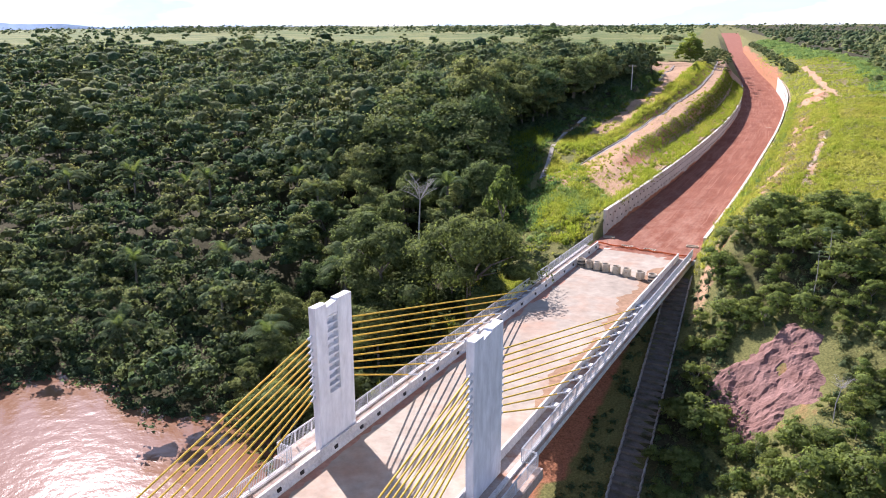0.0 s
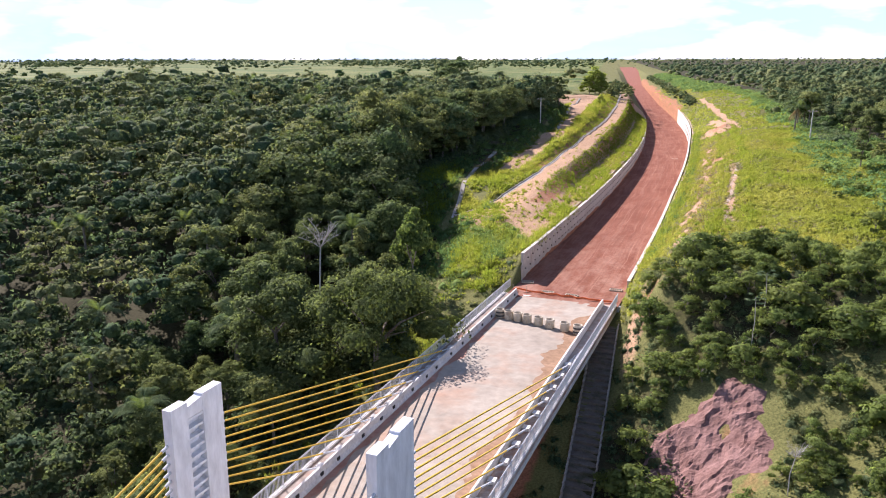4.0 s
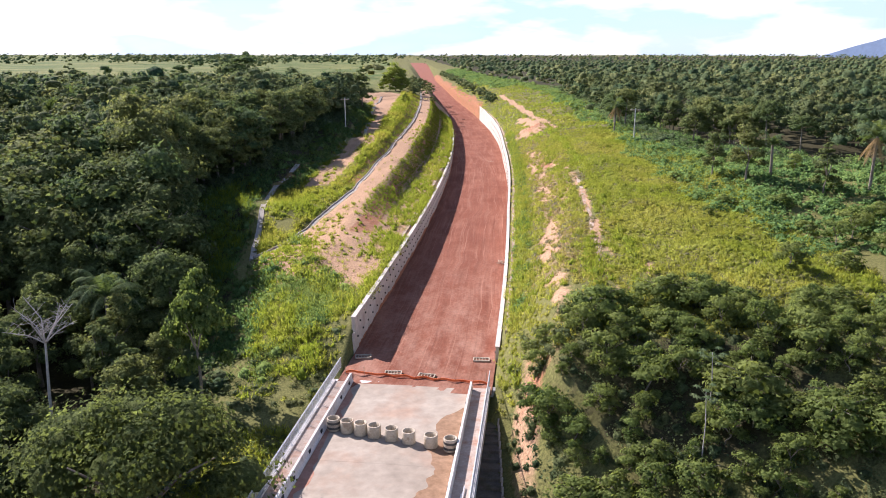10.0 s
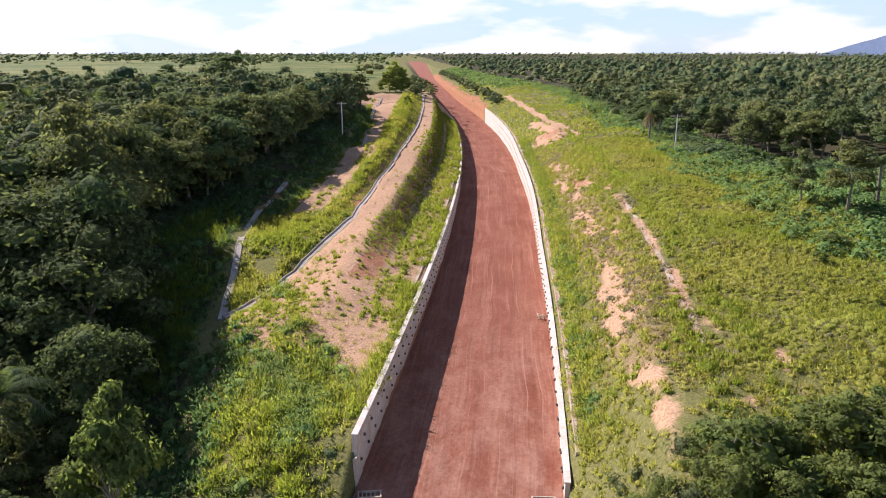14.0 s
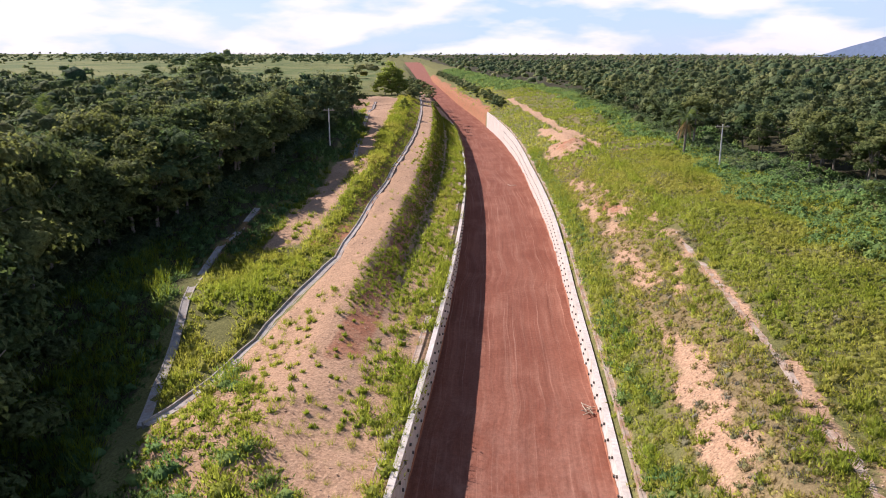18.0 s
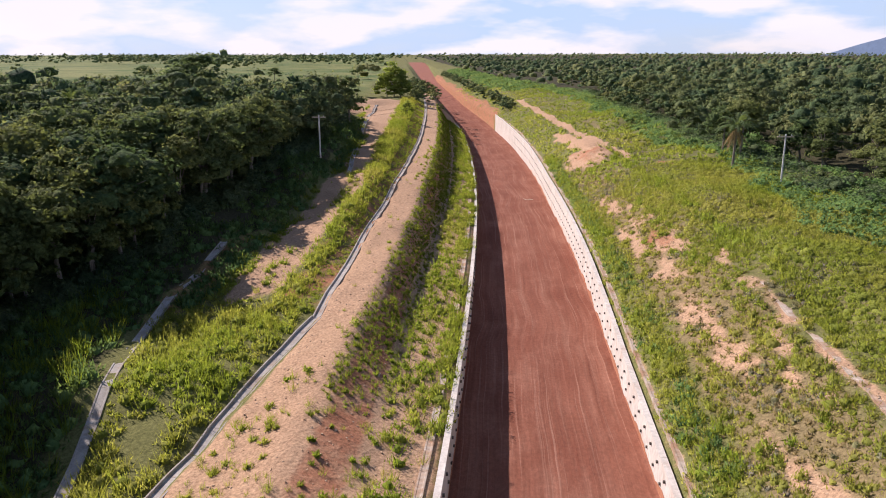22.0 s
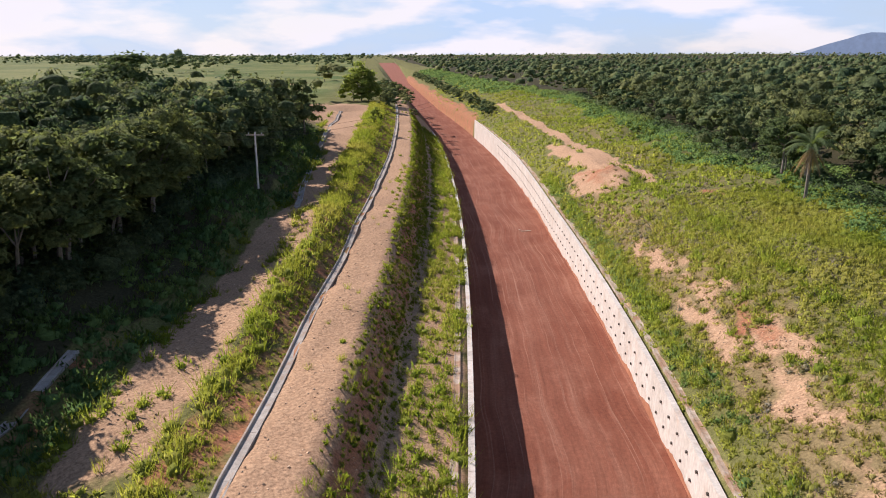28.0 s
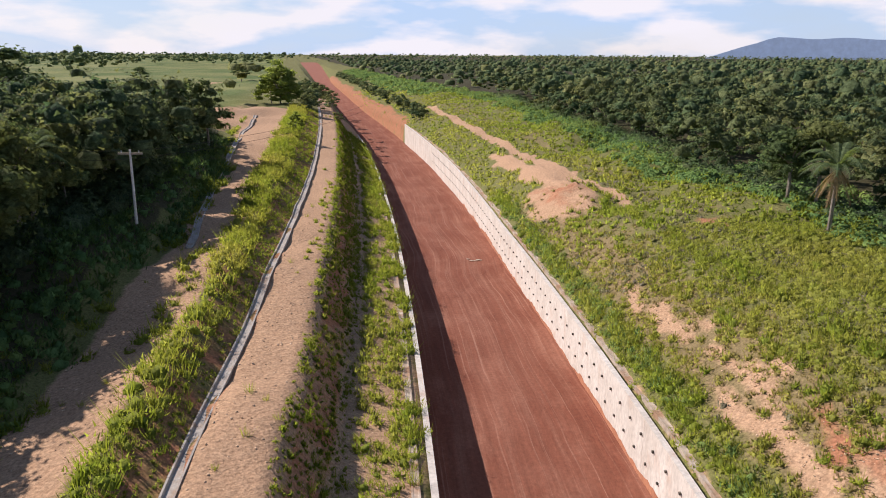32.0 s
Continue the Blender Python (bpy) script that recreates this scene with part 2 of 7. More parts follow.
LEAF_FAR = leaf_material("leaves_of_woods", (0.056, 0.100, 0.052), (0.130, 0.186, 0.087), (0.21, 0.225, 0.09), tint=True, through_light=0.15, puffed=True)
PALM_LEAF = leaf_material("palm_leaves", (0.07, 0.115, 0.055), (0.145, 0.20, 0.10), (0.20, 0.21, 0.10), thing=0.3)
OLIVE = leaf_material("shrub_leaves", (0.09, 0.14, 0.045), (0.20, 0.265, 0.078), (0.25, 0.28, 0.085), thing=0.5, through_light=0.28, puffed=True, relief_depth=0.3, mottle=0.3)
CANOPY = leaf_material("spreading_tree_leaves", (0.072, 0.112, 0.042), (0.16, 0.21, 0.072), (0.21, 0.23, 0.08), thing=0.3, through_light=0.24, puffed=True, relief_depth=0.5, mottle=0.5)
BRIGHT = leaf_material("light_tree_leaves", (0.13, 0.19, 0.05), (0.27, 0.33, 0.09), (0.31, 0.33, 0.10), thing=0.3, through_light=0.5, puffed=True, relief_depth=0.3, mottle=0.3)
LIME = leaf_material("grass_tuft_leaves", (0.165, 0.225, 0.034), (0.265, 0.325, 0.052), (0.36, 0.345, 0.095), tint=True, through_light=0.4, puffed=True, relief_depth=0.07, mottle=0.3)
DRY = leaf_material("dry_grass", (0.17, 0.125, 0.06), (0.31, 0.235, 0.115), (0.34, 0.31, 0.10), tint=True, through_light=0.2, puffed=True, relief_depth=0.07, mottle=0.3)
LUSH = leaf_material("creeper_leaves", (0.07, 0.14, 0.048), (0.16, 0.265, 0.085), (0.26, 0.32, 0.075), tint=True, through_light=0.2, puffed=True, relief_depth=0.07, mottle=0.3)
WEED = leaf_material("dry_weed_stalks", (0.17, 0.15, 0.11), (0.30, 0.27, 0.21), (0.24, 0.24, 0.11), tint=True, through_light=0.15, puffed=True, relief_depth=0.07, mottle=0.3)
STRAW = leaf_material("dry_palm_leaves", (0.22, 0.15, 0.07), (0.30, 0.21, 0.11), (0.28, 0.2, 0.1), through_light=0.15)
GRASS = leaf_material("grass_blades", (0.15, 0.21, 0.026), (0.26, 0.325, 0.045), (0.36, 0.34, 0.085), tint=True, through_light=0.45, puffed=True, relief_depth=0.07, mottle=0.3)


def haze_glow(m, colour, strength):
    """Emission that stands in for bright haze over a far backdrop."""
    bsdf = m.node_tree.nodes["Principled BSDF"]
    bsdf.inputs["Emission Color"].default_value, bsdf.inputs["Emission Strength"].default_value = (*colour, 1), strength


haze_glow(HILL, (0.13, 0.17, 0.24), 0.8)


def water_material():
    m = bpy.data.materials.new("muddy_water")
    m.use_nodes = True
    nodes, links = m.node_tree.nodes, m.node_tree.links
    bsdf = nodes["Principled BSDF"]
    bsdf.inputs["Base Color"].default_value = (0.21, 0.105, 0.06, 1)
    bsdf.inputs["Roughness"].default_value = 0.1
    geo = nodes.new("ShaderNodeNewGeometry")
    n = nodes.new("ShaderNodeTexNoise")
    n.inputs["Scale"].default_value, n.inputs["Detail"].default_value = 0.5, 12.0
    links.new(geo.outputs["Position"], n.inputs["Vector"])
    b = nodes.new("ShaderNodeBump")
    b.inputs["Strength"].default_value, b.inputs["Distance"].default_value = 0.34, 0.22
    links.new(n.outputs["Fac"], b.inputs["Height"])
    links.new(b.outputs["Normal"], bsdf.inputs["Normal"])
    return m


def ground_material():
    """Grass soil with bare earth where the attribute 'cover' says so: red = bare pale earth, green = red earth, blue =
    dry straw; a further attribute: fallen leaves under the woods, with shade painted in.
    """
    m = bpy.data.materials.new("ground_earth_and_grass")
    m.use_nodes = True
    nodes, links = m.node_tree.nodes, m.node_tree.links
    bsdf = nodes["Principled BSDF"]
    bsdf.inputs["Roughness"].default_value, bsdf.inputs["Specular IOR Level"].default_value = 0.95, 0.1
    geo = nodes.new("ShaderNodeNewGeometry")
    att = nodes.new("ShaderNodeAttribute")
    att.attribute_name = "cover"
    sep = nodes.new("ShaderNodeSeparateColor")
    links.new(att.outputs["Color"], sep.inputs["Color"])

    def noise_of(s, d):
        n = nodes.new("ShaderNodeTexNoise")
        n.inputs["Scale"].default_value, n.inputs["Detail"].default_value, n.inputs["Roughness"].default_value = s, d, 0.65
        links.new(geo.outputs["Position"], n.inputs["Vector"])
        return n.outputs["Fac"]

    def math_of(op, a, b, c=None):
        x = nodes.new("ShaderNodeMath")
        x.operation = op
        x.use_clamp = op == "MULTIPLY_ADD"
        for i, v in enumerate((a, b) if c is None else (a, b, c)):
            if isinstance(v, bpy.types.NodeSocket):
                links.new(v, x.inputs[i])
            else:
                x.inputs[i].default_value = v
        return x.outputs["Value"]

    def mix_of(fac, a, b, kind="MIX"):
        x = nodes.new("ShaderNodeMixRGB")
        x.blend_type = kind
        for key, v in (("Fac", fac), ("Color1", a), ("Color2", b)):
            if isinstance(v, bpy.types.NodeSocket):
                links.new(v, x.inputs[key])
            elif key == "Fac":
                x.inputs[key].default_value = v
            else:
                x.inputs[key].default_value = (*v, 1)
        return x.outputs["Color"]

    patch, grain, tiny, broad = noise_of(0.35, 8), noise_of(1.6, 8), noise_of(4.5, 5), noise_of(0.03, 5)
    edge = math_of("SUBTRACT", patch, 0.5)

    def sharpen(channel):
        return math_of("MULTIPLY_ADD", math_of("ADD", channel, edge), 4.0, -1.5)

    grass = mix_of(patch, (0.14, 0.148, 0.046), (0.225, 0.215, 0.08))
    meadow = nodes.new("ShaderNodeAttribute")
    meadow.attribute_name = "meadow"
    grass = mix_of(broad, grass, mix_of(grain, (0.07, 0.08, 0.022), (0.17, 0.16, 0.06)))
    grass = mix_of(meadow.outputs["Fac"], grass, mix_of(math_of("MULTIPLY_ADD", noise_of(0.010, 6), 5.0, -2.0), (0.082, 0.125, 0.034), (0.19, 0.20, 0.07)))
    pale = mix_of(grain, (0.34, 0.20, 0.115), (0.49, 0.335, 0.21))
    red = mix_of(grain, (0.28, 0.115, 0.06), (0.41, 0.195, 0.11))
    straw = mix_of(grain, (0.13, 0.105, 0.05), (0.29, 0.22, 0.11))
    colour = mix_of(sharpen(sep.outputs["Blue"]), grass, straw)
    colour = mix_of(sharpen(sep.outputs["Red"]), colour, pale)
    colour = mix_of(sharpen(sep.outputs["Green"]), colour, red)
    # darkens the ground: fallen leaves, and shade put into the colour
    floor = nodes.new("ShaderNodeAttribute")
    floor.attribute_name = "litter_and_shade"
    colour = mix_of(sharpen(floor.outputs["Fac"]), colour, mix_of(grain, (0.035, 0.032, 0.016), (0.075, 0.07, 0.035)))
    shade = nodes.new("ShaderNodeMapRange")
    shade.inputs["From Min"].default_value, shade.inputs["From Max"].default_value = 0.25, 0.75
    shade.inputs["To Min"].default_value, shade.inputs["To Max"].default_value = 0.45, 1.5
    links.new(tiny, shade.inputs["Value"])
    colour = mix_of(1.0, colour, shade.outputs["Result"], "MULTIPLY")
    links.new(colour, bsdf.inputs["Base Color"])
    b = nodes.new("ShaderNodeBump")
    b.inputs["Strength"].default_value, b.inputs["Distance"].default_value = 0.6, 0.25
    links.new(grain, b.inputs["Height"])
    links.new(b.outputs["Normal"], bsdf.inputs["Normal"])
    return m


def road_material():
    """Packed red earth: damp and dry patches, wheel marks drawn out along the road, clods."""
    m = bpy.data.materials.new("red_earth_road")
    m.use_nodes = True
    nodes, links = m.node_tree.nodes, m.node_tree.links
    bsdf = nodes["Principled BSDF"]
    bsdf.inputs["Roughness"].default_value, bsdf.inputs["Specular IOR Level"].default_value = 0.95, 0.1
    uv = nodes.new("ShaderNodeUVMap")
    uv.uv_map = "lane"

    # the tracks wander from side to side
    drift = nodes.new("ShaderNodeTexNoise")
    drift.inputs["Scale"].default_value, drift.inputs["Detail"].default_value = 0.022, 3.0
    along_it = nodes.new("ShaderNodeVectorMath")
    along_it.operation = "MULTIPLY"
    along_it.inputs[1].default_value = (0.25, 1.0, 0.0)
    links.new(uv.outputs["UV"], along_it.inputs[0])
    links.new(along_it.outputs["Vector"], drift.inputs["Vector"])
    shift = nodes.new("ShaderNodeVectorMath")
    shift.operation = "MULTIPLY_ADD"
    shift.inputs[1].default_value = (5.0, 0.0, 0.0)
    links.new(drift.outputs["Color"], shift.inputs[0])
    links.new(uv.outputs["UV"], shift.inputs[2])

    def noise_of(sx, sy, detail, rough=0.62):
        mp = nodes.new("ShaderNodeMapping")
        mp.inputs["Scale"].default_value = (sx, sy, 1)
        n = nodes.new("ShaderNodeTexNoise")
        n.inputs["Scale"].default_value, n.inputs["Detail"].default_value, n.inputs["Roughness"].default_value = 1.0, detail, rough
        links.new(shift.outputs["Vector"], mp.inputs["Vector"])
        links.new(mp.outputs["Vector"], n.inputs["Vector"])
        return n.outputs["Fac"]

    def stretch_of(v, a, b, lo=0.0, hi=1.0):
        r = nodes.new("ShaderNodeMapRange")
        for key, value in (("From Min", a), ("From Max", b), ("To Min", lo), ("To Max", hi)):
            r.inputs[key].default_value = value
        links.new(v, r.inputs["Value"])
        return r.outputs["Result"]

    def mix_of(kind, fac, a, b):
        x = nodes.new("ShaderNodeMixRGB")
        x.blend_type = kind
        for key, v in (("Fac", fac), ("Color1", a), ("Color2", b)):
            if isinstance(v, bpy.types.NodeSocket):
                links.new(v, x.inputs[key])
            elif key == "Fac":
                x.inputs[key].default_value = v
            else:
                x.inputs[key].default_value = (*v, 1)
        return x.outputs["Color"]

    lanes, marks, patches, grain = noise_of(0.75, 0.03, 6), noise_of(2.6, 0.06, 6), noise_of(0.16, 0.06, 7), noise_of(3.0, 2.0, 6, 0.75)
    colour = mix_of("MIX", stretch_of(patches, 0.35, 0.68), (0.205, 0.070, 0.042), (0.275, 0.110, 0.068))
    colour = mix_of("MIX", stretch_of(lanes, 0.5, 0.85), colour, (0.35, 0.17, 0.112))
    colour = mix_of("MIX", stretch_of(noise_of(0.22, 0.10, 8, 0.7), 0.5, 0.72, 0.0, 0.45), colour, (0.39, 0.195, 0.13))
    # dust dragged off the bridge, pale red earth far on, and thin wheel tracks
    split = nodes.new("ShaderNodeSeparateXYZ")
    links.new(uv.outputs["UV"], split.inputs["Vector"])
    dust = nodes.new("ShaderNodeMath")
    dust.operation = "MULTIPLY"
    links.new(stretch_of(split.outputs["Y"], 6.0, 62.0, 1.0, 0.0), dust.inputs[0])
    links.new(stretch_of(noise_of(0.30, 0.14, 8, 0.7), 0.42, 0.66, 0.0, 0.8), dust.inputs[1])
    colour = mix_of("MIX", dust.outputs["Value"], colour, (0.43, 0.25, 0.18))
    colour = mix_of("MIX", stretch_of(split.outputs["Y"], 420.0, 900.0, 0.0, 0.4), colour, (0.38, 0.165, 0.12))
    colour = mix_of("MIX", stretch_of(noise_of(3.6, 0.022, 5, 0.65), 0.56, 0.68, 0.0, 0.6), colour, (0.42, 0.225, 0.155))
    colour = mix_of("MIX", stretch_of(noise_of(2.9, 0.02, 5, 0.65), 0.57, 0.70, 0.0, 0.45), colour, (0.15, 0.055, 0.036))
    colour = mix_of("MULTIPLY", 1.0, colour, stretch_of(marks, 0.3, 0.7, 0.86, 1.12))
    colour = mix_of("MULTIPLY", 1.0, colour, stretch_of(grain, 0.25, 0.75, 0.66, 1.16))
    links.new(colour, bsdf.inputs["Base Color"])
    bump = nodes.new("ShaderNodeBump")
    bump.inputs["Strength"].default_value, bump.inputs["Distance"].default_value = 0.6, 0.12
    links.new(grain, bump.inputs["Height"])
    bump2 = nodes.new("ShaderNodeBump")
    bump2.inputs["Strength"].default_value, bump2.inputs["Distance"].default_value = 0.2, 0.12
    links.new(marks, bump2.inputs["Height"])
    links.new(bump.outputs["Normal"], bump2.inputs["Normal"])
    links.new(bump2.outputs["Normal"], bsdf.inputs["Normal"])
    return m


WATER, GROUND, ROAD = water_material(), ground_material(), road_material()


# ---------------------------------------------------------------- mesh helpers
def grid_mesh(name, verts, faces, mat, smooth=False):
    me = bpy.data.meshes.new(name)
    verts, faces = np.asarray(verts, np.float32), np.asarray(faces, np.int32)
    k = faces.shape[1]
    me.vertices.add(len(verts))
    me.vertices.foreach_set("co", verts.ravel())
    me.loops.add(faces.size)
    me.loops.foreach_set("vertex_index", faces.ravel())
    me.polygons.add(len(faces))
    me.polygons.foreach_set("loop_start", np.arange(0, faces.size, k, dtype=np.int32))
    me.polygons.foreach_set("use_smooth", np.full(len(faces), smooth))
    me.update(calc_edges=True)
    me.materials.append(mat)
    return me


class Build:
    """Collects boxes, bars and rings for one mesh."""

    def __init__(self):
        self.v, self.f = [], []

    def poly(self, pts, faces):
        o = len(self.v)
        self.v += [tuple(p) for p in pts]
        self.f += [tuple(i + o for i in f) for f in faces]
        return self

    def hexa(self, lower, upper):
        return self.poly(list(lower) + list(upper), [(3, 2, 1, 0), (4, 5, 6, 7), (0, 1, 5, 4), (1, 2, 6, 5), (2, 3, 7, 6), (3, 0, 4, 7)])

    def box(self, x0, x1, y0, y1, z0, z1):
        return self.hexa([(x0, y0, z0), (x1, y0, z0), (x1, y1, z0), (x0, y1, z0)], [(x0, y0, z1), (x1, y0, z1), (x1, y1, z1), (x0, y1, z1)])

    def tube(self, a, b, ra, rb=None, sides=6):
        a, b, rb = Vector(a), Vector(b), ra if rb is None else rb
        way = (b - a).normalized()
        u = way.orthogonal().normalized()
        w = way.cross(u)
        ring = [(math.cos(2 * math.pi * i / sides), math.sin(2 * math.pi * i / sides)) for i in range(sides)]
        pts = [a + (u * c + w * s) * ra for c, s in ring] + [b + (u * c + w * s) * rb for c, s in ring]
        faces = [(i, (i + 1) % sides, sides + (i + 1) % sides, sides + i) for i in range(sides)]
        return self.poly(pts, faces + [tuple(range(sides - 1, -1, -1)), tuple(range(sides, 2 * sides))])

    def sweep(self, rows, closed=True):
        """rows: sections of the same number of points, joined one to the next."""
        k, o = len(rows[0]), len(self.v)
        for row in rows:
            self.v += [tuple(p) for p in row]
        last = k if closed else k - 1
        for r in range(len(rows) - 1):
            for i in range(last):
                j = (i + 1) % k
                self.f.append((o + r * k + i, o + r * k + j, o + (r + 1) * k + j, o + (r + 1) * k + i))
        if closed:
            self.f += [tuple(o + i for i in range(k - 1, -1, -1)), tuple(o + (len(rows) - 1) * k + i for i in range(k))]
        return self

    def mesh(self, name, mat, smooth=False):
        me = bpy.data.meshes.new(name)
        me.from_pydata(self.v, [], self.f)
        me.materials.append(mat)
        if smooth:
            me.polygons.foreach_set("use_smooth", [True] * len(me.polygons))
        me.update()
        return me


def part(name, build, mat, parent, label="", smooth=False):
    """One mesh object under a thing or a part, in the parent's own axes."""
    me = build if isinstance(build, bpy.types.Mesh) else build.mesh(name, mat, smooth)
    ob = new(name, me)
    ob.parent = parent
    return tagged(ob, label)


def thing(name, label, category, m=None, group="", kind="", mesh=None):
    ob = tagged(new(name, mesh), label, category, group, kind)
    if m is not None:
        ob.matrix_basis = m
    return ob


# ---------------------------------------------------------------- the road's line: s along it from the end of the bridge, n to its right
LINE_S = np.arange(-420.0, 5200.0, 1.0)
LINE_A = np.radians(np.interp(LINE_S, [-400, 0, 58, 178, 295, 435, 600, 3000], [24.3, 23.4, 21.6, 18.5, 15.8, 13.4, 13.3, 13.3]))
LINE_X, LINE_Y = np.cumsum(np.sin(LINE_A)), np.cumsum(np.cos(LINE_A))
LINE_X, LINE_Y = LINE_X - LINE_X[420] + 17.85, LINE_Y - LINE_Y[420] + 85.4


def plan(s, n):
    """World x, y of a place along and beside the road."""
    s, n = np.asarray(s, float), np.asarray(n, float)
    a = np.interp(s, LINE_S, LINE_A)
    return np.interp(s, LINE_S, LINE_X) + n * np.cos(a), np.interp(s, LINE_S, LINE_Y) - n * np.sin(a)


def spot(s, n, z):
    x, y = plan(s, n)
    return Vector((float(x), float(y), z))


def heading(s):
    """Turn about z, in degrees, that lays y along the road and x to its right."""
    return -math.degrees(float(np.interp(s, LINE_S, LINE_A)))


def road_z(s):
    return np.interp(s, [-400, 20, 182, 272, 370, 950, 1690, 5000], [0, 0, -2.66, -3.9, -3.5, 5.6, 18.9, 20])


def right_edge(s):
    return np.interp(s, [0, 75, 116, 183, 250, 300, 400, 520, 860, 990, 1455, 1800], [7.8, 7.9, 8.6, 9.3, 11.0, 11.5, 10.5, 8.0, 8.0, 12.0, 22.0, 24.0])


def value_noise(x, y, seed=0):
    """Smooth noise from -1 to 1 over the plane."""
    xi, yi = np.floor(x).astype(np.int64), np.floor(y).astype(np.int64)
    fx, fy = x - xi, y - yi
    fx, fy = fx * fx * (3 - 2 * fx), fy * fy * (3 - 2 * fy)

    def corner(i, j):
        h = (i * 374761393 + j * 668265263 + seed * 974711) & 0x7FFFFFFF
        h = ((h ^ (h >> 13)) * 1274126177) & 0x7FFFFFFF
        return ((h ^ (h >> 16)) & 0xFFFF) / 32767.5 - 1

    a = corner(xi, yi) * (1 - fx) + corner(xi + 1, yi) * fx
    b = corner(xi, yi + 1) * (1 - fx) + corner(xi + 1, yi + 1) * fx
    return a * (1 - fy) + b * fy


def fractal(x, y, seed=0, octaves=4):
    return sum(value_noise(x * 2.0**i, y * 2.0**i, seed + i) * 0.5**i for i in range(octaves))


